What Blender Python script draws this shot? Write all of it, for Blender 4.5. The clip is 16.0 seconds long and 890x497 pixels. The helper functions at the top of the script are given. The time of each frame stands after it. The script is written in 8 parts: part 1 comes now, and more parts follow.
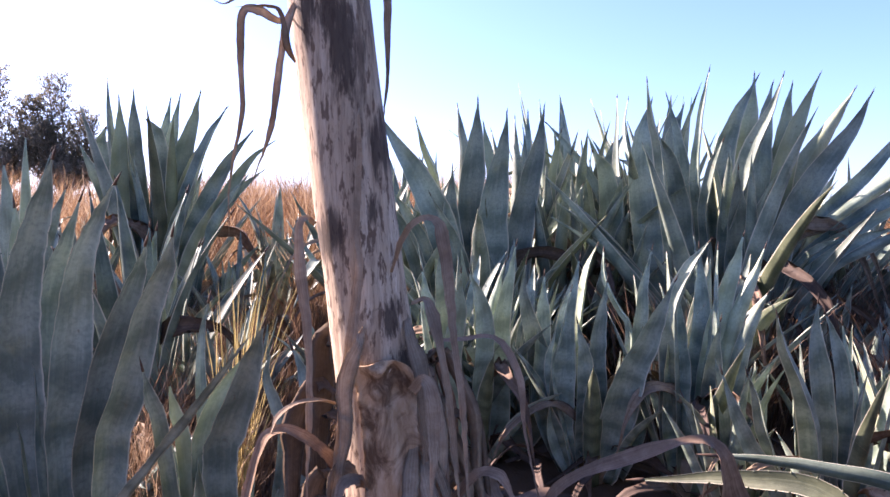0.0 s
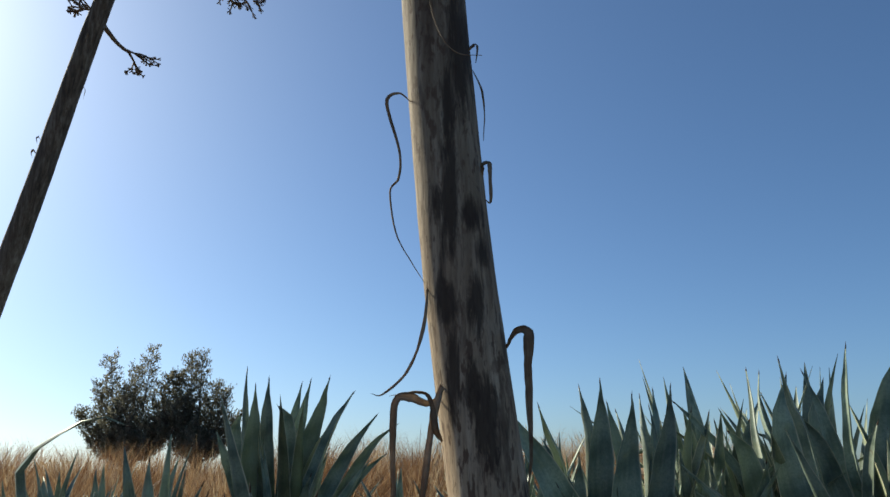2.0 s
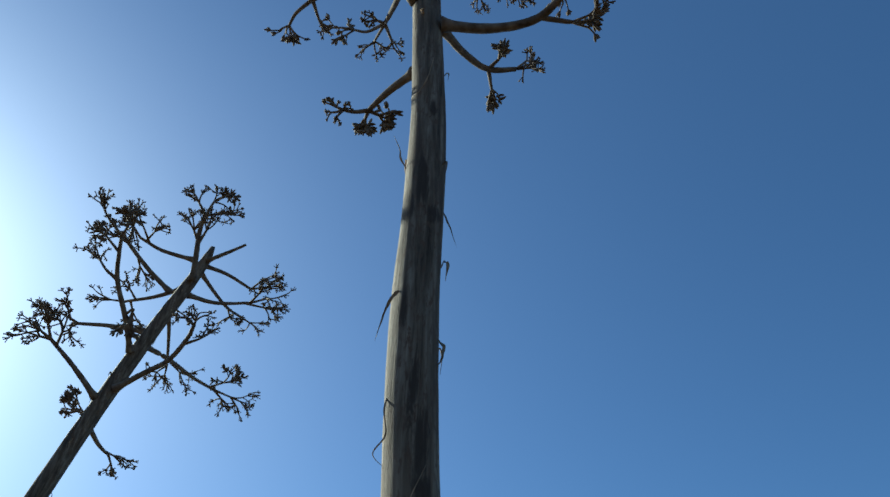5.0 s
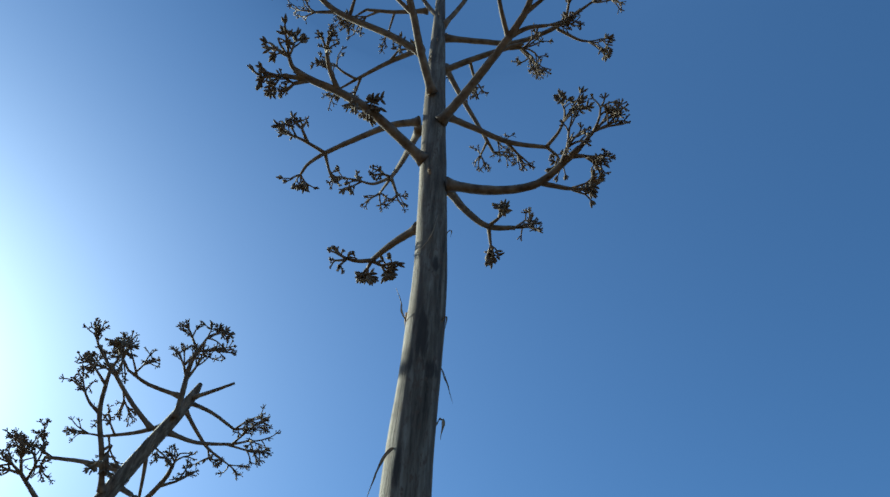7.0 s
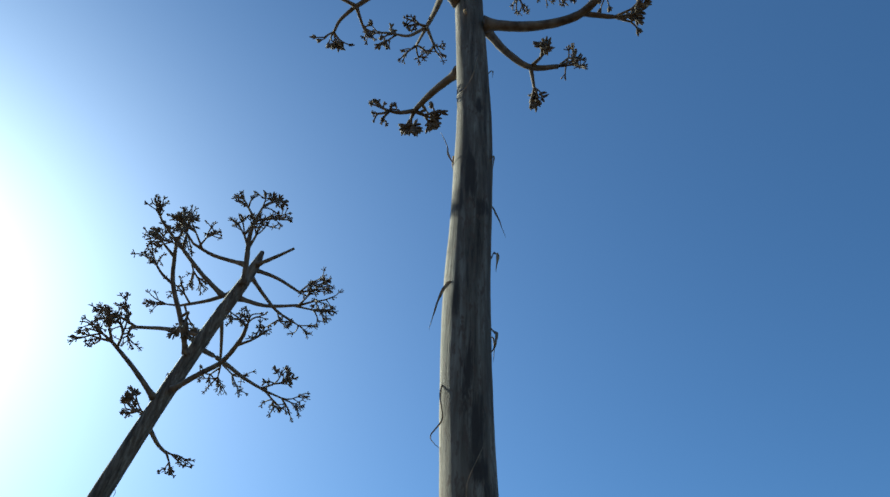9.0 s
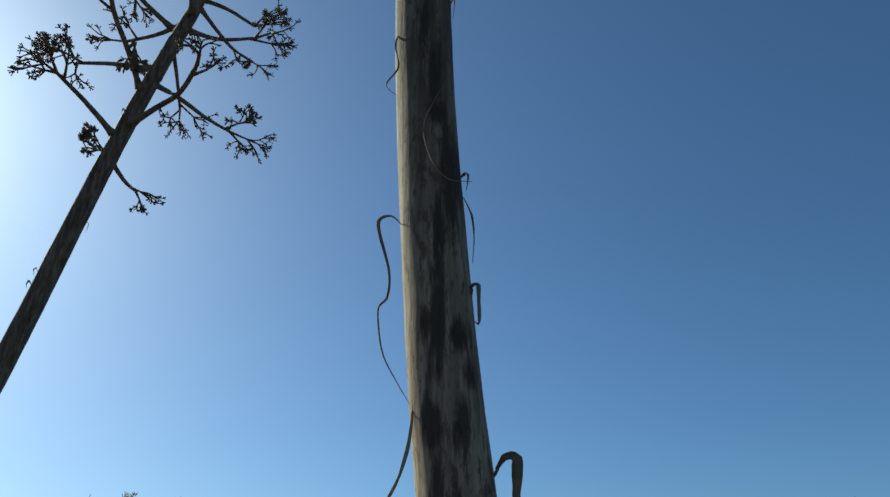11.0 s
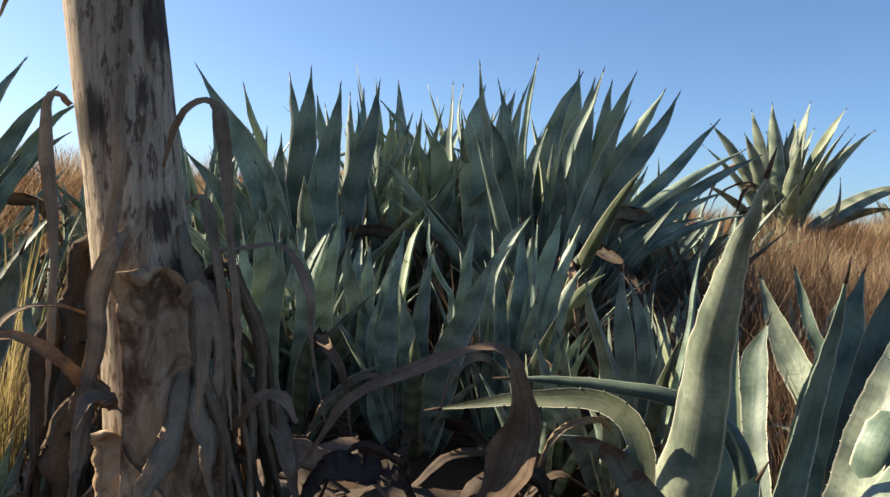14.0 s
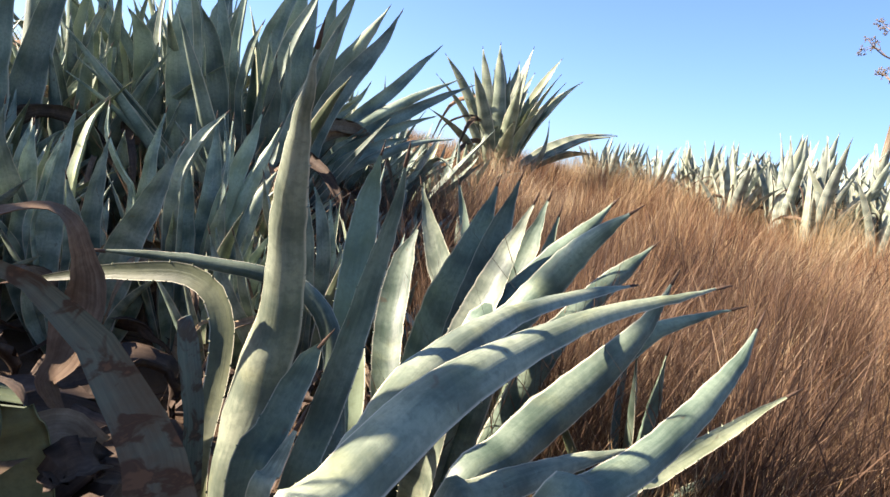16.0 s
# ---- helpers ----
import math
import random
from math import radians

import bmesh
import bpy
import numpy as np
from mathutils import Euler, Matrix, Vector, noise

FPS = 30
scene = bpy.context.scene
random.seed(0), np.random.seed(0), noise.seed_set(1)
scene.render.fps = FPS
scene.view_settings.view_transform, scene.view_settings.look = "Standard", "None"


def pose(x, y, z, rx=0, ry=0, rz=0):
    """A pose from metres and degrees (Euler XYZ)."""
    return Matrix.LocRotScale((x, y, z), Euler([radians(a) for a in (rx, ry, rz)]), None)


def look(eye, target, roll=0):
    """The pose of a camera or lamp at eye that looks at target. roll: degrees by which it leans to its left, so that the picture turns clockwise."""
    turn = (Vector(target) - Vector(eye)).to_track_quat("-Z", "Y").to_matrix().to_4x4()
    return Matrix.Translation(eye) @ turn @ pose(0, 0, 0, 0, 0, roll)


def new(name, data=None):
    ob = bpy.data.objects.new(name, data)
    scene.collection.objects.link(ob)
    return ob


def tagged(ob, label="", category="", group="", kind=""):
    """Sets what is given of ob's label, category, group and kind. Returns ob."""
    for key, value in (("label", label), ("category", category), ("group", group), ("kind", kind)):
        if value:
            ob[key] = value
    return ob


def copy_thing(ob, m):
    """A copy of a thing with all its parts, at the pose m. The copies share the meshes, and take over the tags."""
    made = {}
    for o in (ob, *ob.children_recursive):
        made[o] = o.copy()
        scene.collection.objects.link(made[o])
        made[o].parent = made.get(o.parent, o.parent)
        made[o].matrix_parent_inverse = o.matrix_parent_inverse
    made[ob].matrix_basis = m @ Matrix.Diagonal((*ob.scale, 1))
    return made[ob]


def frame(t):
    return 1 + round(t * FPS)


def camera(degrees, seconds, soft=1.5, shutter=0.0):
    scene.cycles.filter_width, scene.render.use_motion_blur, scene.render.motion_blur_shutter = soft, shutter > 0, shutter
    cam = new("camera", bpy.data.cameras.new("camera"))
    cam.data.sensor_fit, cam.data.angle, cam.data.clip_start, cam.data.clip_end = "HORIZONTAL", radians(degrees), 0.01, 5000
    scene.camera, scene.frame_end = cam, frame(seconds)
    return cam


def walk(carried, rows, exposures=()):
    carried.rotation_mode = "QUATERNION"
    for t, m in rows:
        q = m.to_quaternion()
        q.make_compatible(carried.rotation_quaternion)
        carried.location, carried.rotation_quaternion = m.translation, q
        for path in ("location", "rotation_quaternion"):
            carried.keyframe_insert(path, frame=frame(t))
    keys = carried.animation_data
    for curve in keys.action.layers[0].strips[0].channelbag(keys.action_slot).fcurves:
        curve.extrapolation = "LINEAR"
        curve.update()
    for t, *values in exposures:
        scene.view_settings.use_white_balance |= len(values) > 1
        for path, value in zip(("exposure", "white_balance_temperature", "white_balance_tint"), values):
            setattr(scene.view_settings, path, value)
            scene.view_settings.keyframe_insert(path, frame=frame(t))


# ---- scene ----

# the camera and its walk
cam = camera(64.8, 16.0)
PATH = [
    (0, (0.0, 0.0, 1.55), (-0.0, 1.989, 1.341), 0.00),
    (0.5, (-0.048, 0.001, 1.598), (-0.164, 1.998, 1.573), 0.06),
    (1, (-0.057, -0.016, 1.653), (-0.207, 1.971, 1.833), 0.54),
    (1.5, (-0.058, -0.035, 1.717), (-0.259, 1.922, 2.077), -0.15),
    (2, (-0.048, -0.056, 1.782), (-0.347, 1.857, 2.281), -1.24),
    (2.5, (-0.038, -0.092, 1.818), (-0.287, 1.79, 2.446), -0.38),
    (3, (-0.042, -0.163, 1.862), (-0.226, 1.66, 2.665), 0.17),
    (3.5, (-0.034, -0.23, 1.914), (-0.2, 1.532, 2.847), -0.94),
    (4, (-0.021, -0.272, 1.958), (-0.185, 1.392, 3.055), -0.75),
    (4.5, (-0.009, -0.284, 1.984), (-0.193, 1.23, 3.278), 0.44),
    (5, (-0.007, -0.29, 2.003), (-0.179, 1.126, 3.405), 0.77),
    (5.2, (-0.006, -0.286, 2.018), (-0.174, 1.066, 3.483), 1.44),
    (7.3, (-0.033, -0.37, 1.995), (-0.158, 0.723, 3.665), 3.54),
    (7.5, (-0.013, -0.375, 2.01), (-0.149, 0.709, 3.685), 4.12),
    (8, (-0.019, -0.384, 1.972), (-0.217, 0.77, 3.593), 4.65),
    (8.5, (-0.029, -0.362, 1.935), (-0.287, 0.912, 3.455), 3.87),
    (8.7, (-0.035, -0.339, 1.94), (-0.318, 0.983, 3.414), 3.56),
    (10.8, (-0.041, -0.037, 1.753), (-0.301, 1.687, 2.733), -0.08),
    (11, (-0.038, -0.027, 1.729), (-0.297, 1.744, 2.622), -0.28),
    (11.5, (-0.027, -0.009, 1.677), (-0.272, 1.852, 2.367), -0.89),
    (12, (-0.037, 0.033, 1.61), (-0.256, 1.964, 2.084), -0.01),
    (12.5, (-0.034, 0.03, 1.536), (-0.166, 2.008, 1.805), 0.46),
    (13, (-0.023, 0.044, 1.449), (-0.042, 2.043, 1.516), 0.57),
    (13.5, (0.015, 0.071, 1.391), (0.164, 2.064, 1.315), 0.80),
    (14, (0.102, 0.071, 1.363), (0.545, 2.013, 1.178), 3.18),
    (14.5, (0.183, 0.013, 1.347), (0.927, 1.848, 1.065), 6.14),
    (15, (0.246, 0.007, 1.326), (1.2, 1.733, 0.993), 8.52),
    (15.5, (0.268, -0.018, 1.321), (1.309, 1.657, 0.989), 8.83),
    (16, (0.36, -0.041, 1.315), (1.462, 1.596, 0.989), 10.22),
]
EXPOSURES = [  # seconds, stops, kelvin, tint
    (0, 2.35, 6100, 37), (0.5, 1.95, 6400, 25), (1, 1.4, 6700, 16), (1.5, 1.0, 6500, 4), (2, 0.70, 6250, 1), (2.5, 0.55, 6150, -3), (3, 0.41, 6050, -5), (3.5, 0.40, 5900, -6), (5, 0.75, 5420, -9), (7.3, 1.1, 5380, -10), (8.5, 1.05, 5380, -10), (11, 0.42, 5800, -9), (12, 0.33, 6050, -7), (12.5, 0.48, 6300, -6), (13, 0.68, 6500, -4), (13.5, 0.95, 6650, 0), (14, 1.35, 6550, 7), (14.5, 1.7, 6450, 7), (15, 1.85, 6400, 12), (16, 2.0, 6400, 16)]
walk(cam, [(t, look(eye, target, roll)) for t, eye, target, roll in PATH], EXPOSURES)

# light: a clear late-afternoon sky, the sun low on the left
SUN_AZ, SUN_EL = -61.0, 34.0          # degrees from +y towards +x, and above the horizon
world = bpy.data.worlds.new("sky")
scene.world = world
world.use_nodes = True
wn = world.node_tree
wn.nodes.clear()
sky = wn.nodes.new("ShaderNodeTexSky")
sky.sky_type = 'NISHITA'
sky.sun_disc = False
sky.sun_elevation = radians(SUN_EL)
sky.sun_rotation = radians(SUN_AZ)
sky.air_density, sky.dust_density, sky.ozone_density = 0.85, 1.18, 6.0
wbg = wn.nodes.new("ShaderNodeBackground")
wbg.inputs["Strength"].default_value = 0.075
wout = wn.nodes.new("ShaderNodeOutputWorld")
# sky lowered to keep its dark lower half behind the crest, as from a rise
wtc, wmp = wn.nodes.new("ShaderNodeTexCoord"), wn.nodes.new("ShaderNodeMapping")
wmp.inputs["Location"].default_value = (0, 0, 0.06)
wn.links.new(wtc.outputs["Generated"], wmp.inputs["Vector"])
wn.links.new(wmp.outputs["Vector"], sky.inputs["Vector"])
wn.links.new(sky.outputs[0], wbg.inputs[0])
wn.links.new(wbg.outputs[0], wout.inputs[0])
sun_dir = Vector((math.sin(radians(SUN_AZ)) * math.cos(radians(SUN_EL)), math.cos(radians(SUN_AZ)) * math.cos(radians(SUN_EL)), math.sin(radians(SUN_EL))))
sun = new("sun", bpy.data.lights.new("sun", 'SUN'))
sun.data.energy, sun.data.angle, sun.data.color = 5.0, radians(0.55), (1.0, 0.88, 0.70)
sun.matrix_world = look(tuple(sun_dir * 50), (0, 0, 0))


# ---- materials ----
def mat_base(name, rough=0.6, spec=0.4):
    m = bpy.data.materials.new(name)
    m.use_nodes = True
    nt = m.node_tree
    b = nt.nodes["Principled BSDF"]
    b.inputs["Roughness"].default_value = rough
    b.inputs["Specular IOR Level"].default_value = spec
    return m, nt, b


def nd(nt, kind, **props):
    n = nt.nodes.new(kind)
    for k, v in props.items():
        n.inputs[k.replace("_", " ")].default_value = v
    return n


def coords(nt, which, scale):
    tc = nt.nodes.new("ShaderNodeTexCoord")
    mp = nt.nodes.new("ShaderNodeMapping")
    mp.inputs["Scale"].default_value = scale
    nt.links.new(tc.outputs[which], mp.inputs["Vector"])
    return mp.outputs["Vector"]


def tex(nt, vec, scale, detail=4.0, rough=0.55, dist=0.0):
    n = nd(nt, "ShaderNodeTexNoise", Scale=scale, Detail=detail, Roughness=rough, Distortion=dist)
    nt.links.new(vec, n.inputs["Vector"])
    return n.outputs["Fac"]


def ramp(nt, fac, stops):
    r = nt.nodes.new("ShaderNodeValToRGB")
    el = r.color_ramp.elements
    while len(el) < len(stops):
        el.new(0.5)
    for e, (p, c) in zip(el, stops):
        e.position = p
        e.color = (*c, 1.0) if len(c) == 3 else c
    nt.links.new(fac, r.inputs["Fac"])
    return r.outputs["Color"]


def mix(nt, fac, a, b, mode='MIX'):
    m = nt.nodes.new("ShaderNodeMix")
    m.data_type, m.blend_type = 'RGBA', mode
    if isinstance(fac, (int, float)):
        m.inputs[0].default_value = fac
    else:
        nt.links.new(fac, m.inputs[0])
    for s, v in ((6, a), (7, b)):
        if isinstance(v, tuple):
            m.inputs[s].default_value = (*v, 1.0)
        else:
            nt.links.new(v, m.inputs[s])
    return m.outputs[2]


def bump(nt, b, fac, strength, dist=0.01):
    n = nd(nt, "ShaderNodeBump", Strength=strength, Distance=dist)
    nt.links.new(fac, n.inputs["Height"])
    nt.links.new(n.outputs["Normal"], b.inputs["Normal"])


def grey(v):
    return (v, v, v)


def leaf_material(name, blue, pale, yellow, vary=(0.68, 1.22)):
    """Waxy agave leaf: long streaks, faint cross bands where leaves pressed on each other, dark spine at the tip."""
    m, nt, b = mat_base(name, 0.5, 0.3)
    uv = coords(nt, "UV", (1, 1, 1))
    stre = coords(nt, "UV", (2.2, 0.9, 1))
    info = nt.nodes.new("ShaderNodeObjectInfo")
    ob3 = coords(nt, "Object", (1, 1, 1))
    streak = tex(nt, stre, 4.0, 5, 0.6)
    blot = tex(nt, ob3, 7.0, 5, 0.6, 0.4)
    fine = tex(nt, ob3, 70.0, 4, 0.65)
    col = ramp(nt, streak, [(0.25, tuple(0.8 * x + 0.2 * y for x, y in zip(blue, pale))), (0.5, tuple(0.5 * (x + y) for x, y in zip(blue, pale))), (0.78, pale)])
    col = mix(nt, ramp(nt, blot, [(0.5, grey(0)), (0.75, grey(0.55))]), col, yellow)
    # pressed bands
    wav = nd(nt, "ShaderNodeTexWave", Scale=1.1, Distortion=9.0, Detail=4.0)
    wav.bands_direction = 'Y'
    nt.links.new(coords(nt, "UV", (0.25, 2.2, 1)), wav.inputs["Vector"])
    col = mix(nt, ramp(nt, wav.outputs["Fac"], [(0.55, grey(0)), (0.9, grey(0.45))]), col, tuple(1.08 * x for x in pale))
    col = mix(nt, ramp(nt, wav.outputs["Fac"], [(0.06, grey(0.5)), (0.36, grey(0))]), col, tuple(0.62 * x for x in blue))
    # powdery bloom, rubbed off in patches
    rub = tex(nt, ob3, 28.0, 6, 0.7, 0.8)
    col = mix(nt, ramp(nt, rub, [(0.34, grey(0.28)), (0.5, grey(0))]), col, tuple(0.6 * x for x in blue))
    col = mix(nt, ramp(nt, rub, [(0.52, grey(0)), (0.7, grey(0.16))]), col, tuple(1.15 * x for x in pale))
    col = mix(nt, ramp(nt, fine, [(0.38, grey(0.3)), (0.55, grey(0))]), col, tuple(0.7 * x for x in blue))
    # each leaf a little different
    hs = nd(nt, "ShaderNodeHueSaturation")
    mr = nd(nt, "ShaderNodeMapRange", To_Min=vary[0], To_Max=vary[1])
    nt.links.new(info.outputs["Random"], mr.inputs["Value"])
    nt.links.new(mr.outputs["Result"], hs.inputs["Value"])
    mh = nd(nt, "ShaderNodeMapRange", To_Min=0.478, To_Max=0.512)
    nt.links.new(info.outputs["Random"], mh.inputs["Value"])
    nt.links.new(mh.outputs["Result"], hs.inputs["Hue"])
    nt.links.new(col, hs.inputs["Color"])
    col = hs.outputs["Color"]
    # now and then a leaf that is going yellow
    tinged = ramp(nt, info.outputs["Random"], [(0.80, grey(0)), (0.98, grey(0.55))])
    col = mix(nt, tinged, col, yellow)
    # scattered scars
    scar = tex(nt, ob3, 23.0, 3, 0.5, 0.6)
    col = mix(nt, ramp(nt, scar, [(0.70, grey(0)), (0.76, grey(0.6))]), col, (0.10, 0.07, 0.04))
    # dark spine, and pale margins brightened further to paint their sunlit rim
    sep = nt.nodes.new("ShaderNodeSeparateXYZ")
    nt.links.new(uv, sep.inputs[0])
    col = mix(nt, ramp(nt, sep.outputs["Y"], [(0.988, grey(0)), (0.997, grey(1))]), col, (0.07, 0.035, 0.022))
    edge = nt.nodes.new("ShaderNodeMath")
    edge.operation = 'SUBTRACT'
    edge.inputs[1].default_value = 0.5
    nt.links.new(sep.outputs["X"], edge.inputs[0])
    ab = nt.nodes.new("ShaderNodeMath")
    ab.operation = 'ABSOLUTE'
    nt.links.new(edge.outputs[0], ab.inputs[0])
    col = mix(nt, ramp(nt, ab.outputs[0], [(0.46, grey(0)), (0.488, grey(0.85))]), col, (0.50, 0.46, 0.34))
    nt.links.new(col, b.inputs["Base Color"])
    rr = ramp(nt, blot, [(0.3, grey(0.42)), (0.7, grey(0.62))])
    nt.links.new(rr, b.inputs["Roughness"])
    hgt = mix(nt, 0.35, streak, fine)
    bump(nt, b, hgt, 0.4, 0.004)
    return m


def dry_material(name, dark, mid, light, translucent=0.0):
    m, nt, b = mat_base(name, 0.75, 0.2)
    st = coords(nt, "UV", (3.2, 0.7, 1))
    ob3 = coords(nt, "Object", (1, 1, 1))
    streak = tex(nt, st, 3.0, 5, 0.65)
    blot = tex(nt, ob3, 9.0, 5, 0.6, 0.5)
    info = nt.nodes.new("ShaderNodeObjectInfo")
    col = ramp(nt, mix(nt, 0.45, streak, tex(nt, ob3, 30.0, 6, 0.7, 0.5)), [(0.3, dark), (0.5, mid), (0.7, light)])
    col = mix(nt, ramp(nt, blot, [(0.45, grey(0)), (0.75, grey(0.7))]), col, dark)
    hs = nd(nt, "ShaderNodeHueSaturation")
    mr = nd(nt, "ShaderNodeMapRange", To_Min=0.75, To_Max=1.25)
    nt.links.new(info.outputs["Random"], mr.inputs["Value"])
    nt.links.new(mr.outputs["Result"], hs.inputs["Value"])
    nt.links.new(col, hs.inputs["Color"])
    nt.links.new(hs.outputs["Color"], b.inputs["Base Color"])
    bump(nt, b, streak, 0.45, 0.003)
    if translucent:
        tr = nt.nodes.new("ShaderNodeBsdfTranslucent")
        ms = nt.nodes.new("ShaderNodeMixShader")
        ms.inputs[0].default_value = translucent
        nt.links.new(hs.outputs["Color"], tr.inputs["Color"])
        nt.links.new(b.outputs[0], ms.inputs[1])
        nt.links.new(tr.outputs[0], ms.inputs[2])
        nt.links.new(ms.outputs[0], nt.nodes["Material Output"].inputs["Surface"])
    return m


def mast_material(name, stains):
    """Bleached wood of a dead flower mast: cream at the foot, grey higher up, freckled, with dark rot stains along the
    grain. The upper shaft's backlit darkness is put into its colour too.
    """
    m, nt, b = mat_base(name, 0.8, 0.18)
    grain = tex(nt, coords(nt, "Object", (42, 42, 2.6)), 1.0, 6, 0.62, 0.3)
    fine = tex(nt, coords(nt, "Object", (190, 190, 16)), 1.0, 5, 0.7, 0.3)
    tone = tex(nt, coords(nt, "Object", (7, 7, 2.0)), 1.0, 4, 0.6, 0.4)
    freck = tex(nt, coords(nt, "Object", (85, 85, 26)), 1.0, 4, 0.6, 0.2)
    where = tex(nt, coords(nt, "Object", (11, 11, 4)), 1.0, 4, 0.6, 0.5)
    rag = tex(nt, coords(nt, "Object", (60, 60, 7)), 1.0, 7, 0.72, 0.5)
    soft = tex(nt, coords(nt, "Object", (16, 16, 3.2)), 1.0, 6, 0.66, 0.4)
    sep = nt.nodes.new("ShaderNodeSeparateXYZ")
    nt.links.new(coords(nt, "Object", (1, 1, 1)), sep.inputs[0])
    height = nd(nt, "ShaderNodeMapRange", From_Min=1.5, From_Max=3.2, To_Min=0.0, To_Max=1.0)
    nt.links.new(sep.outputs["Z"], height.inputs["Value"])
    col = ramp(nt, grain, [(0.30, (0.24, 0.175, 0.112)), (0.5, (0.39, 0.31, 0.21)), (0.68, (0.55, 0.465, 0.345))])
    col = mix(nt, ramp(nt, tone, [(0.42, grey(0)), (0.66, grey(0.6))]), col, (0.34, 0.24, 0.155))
    # upper wood: grey, and darkened further to carry its backlit dimness
    tinged = ramp(nt, grain, [(0.32, (0.040, 0.029, 0.020)), (0.48, (0.112, 0.086, 0.060)), (0.66, (0.24, 0.195, 0.145))])
    col = mix(nt, height.outputs["Result"], col, tinged)
    col = mix(nt, ramp(nt, fine, [(0.36, grey(0.55)), (0.52, grey(0))]), col, (0.15, 0.11, 0.078))
    speck = nt.nodes.new("ShaderNodeMath")
    speck.operation = 'MULTIPLY'
    nt.links.new(ramp(nt, freck, [(0.53, grey(0)), (0.61, grey(0.9))]), speck.inputs[0])
    nt.links.new(ramp(nt, where, [(0.36, grey(0.15)), (0.52, grey(1))]), speck.inputs[1])
    col = mix(nt, speck.outputs[0], col, (0.105, 0.068, 0.045))
    col = mix(nt, ramp(nt, soft, [(0.56, grey(0)), (0.60, grey(0.35)), (0.68, grey(0.8))]), col, (0.085, 0.06, 0.043))
    # the large stains and two patches of painted shade, each at its own place, with ragged edges
    total = None
    for x, z, w, h in stains:
        mp = nt.nodes.new("ShaderNodeMapping")
        mp.inputs["Location"].default_value = (-x / w / 1.5, 0, -z / h / 1.35)
        mp.inputs["Scale"].default_value = (1 / w / 1.5, 0, 1 / h / 1.35)
        tc = nt.nodes.new("ShaderNodeTexCoord")
        nt.links.new(tc.outputs["Object"], mp.inputs["Vector"])
        ln = nt.nodes.new("ShaderNodeVectorMath")
        ln.operation = 'LENGTH'
        nt.links.new(mp.outputs["Vector"], ln.inputs[0])
        inv = nd(nt, "ShaderNodeMapRange", From_Min=0.0, From_Max=1.3, To_Min=1.0, To_Max=0.0)
        nt.links.new(ln.outputs["Value"], inv.inputs["Value"])
        if total is None:
            total = inv.outputs["Result"]
        else:
            mx = nt.nodes.new("ShaderNodeMath")
            mx.operation = 'MAXIMUM'
            nt.links.new(total, mx.inputs[0])
            nt.links.new(inv.outputs["Result"], mx.inputs[1])
            total = mx.outputs[0]
    if total is not None:
        edge = nt.nodes.new("ShaderNodeMath")
        edge.operation = 'MULTIPLY_ADD'
        edge.inputs[1].default_value = 2.2
        nt.links.new(rag, edge.inputs[0])
        nt.links.new(total, edge.inputs[2])
        shape = nd(nt, "ShaderNodeMapRange", From_Min=1.42, From_Max=1.78)
        nt.links.new(edge.outputs[0], shape.inputs["Value"])
        gate = nt.nodes.new("ShaderNodeMath")
        gate.operation = 'MULTIPLY'
        nt.links.new(shape.outputs["Result"], gate.inputs[0])
        near_it = nd(nt, "ShaderNodeMapRange", From_Min=0.02, From_Max=0.3)
        nt.links.new(total, near_it.inputs["Value"])
        nt.links.new(near_it.outputs["Result"], gate.inputs[1])
        col = mix(nt, ramp(nt, gate.outputs[0], [(0.0, grey(0)), (0.45, grey(0.5)), (1.0, grey(0.88))]), col, (0.043, 0.031, 0.023))
    nt.links.new(col, b.inputs["Base Color"])
    bump(nt, b, mix(nt, 0.4, grain, fine), 0.75, 0.006)
    return m


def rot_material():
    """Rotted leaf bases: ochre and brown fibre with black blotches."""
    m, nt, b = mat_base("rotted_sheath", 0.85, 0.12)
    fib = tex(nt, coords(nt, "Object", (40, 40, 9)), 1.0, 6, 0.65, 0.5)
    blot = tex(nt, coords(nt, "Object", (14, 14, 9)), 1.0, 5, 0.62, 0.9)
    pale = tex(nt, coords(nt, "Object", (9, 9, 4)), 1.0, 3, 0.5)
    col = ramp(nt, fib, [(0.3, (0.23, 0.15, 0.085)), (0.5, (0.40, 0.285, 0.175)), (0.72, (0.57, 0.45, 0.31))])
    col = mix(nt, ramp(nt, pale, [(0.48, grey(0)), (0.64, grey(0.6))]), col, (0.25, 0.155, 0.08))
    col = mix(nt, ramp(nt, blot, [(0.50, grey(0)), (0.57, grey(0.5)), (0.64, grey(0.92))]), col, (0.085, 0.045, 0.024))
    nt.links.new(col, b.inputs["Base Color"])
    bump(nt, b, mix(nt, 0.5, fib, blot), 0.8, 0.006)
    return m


def twig_material(name, a, c):
    m, nt, b = mat_base(name, 0.8, 0.15)
    n = tex(nt, coords(nt, "Object", (1, 1, 1)), 18.0, 4, 0.6)
    nt.links.new(ramp(nt, n, [(0.3, a), (0.7, c)]), b.inputs["Base Color"])
    bump(nt, b, n, 0.4, 0.004)
    return m


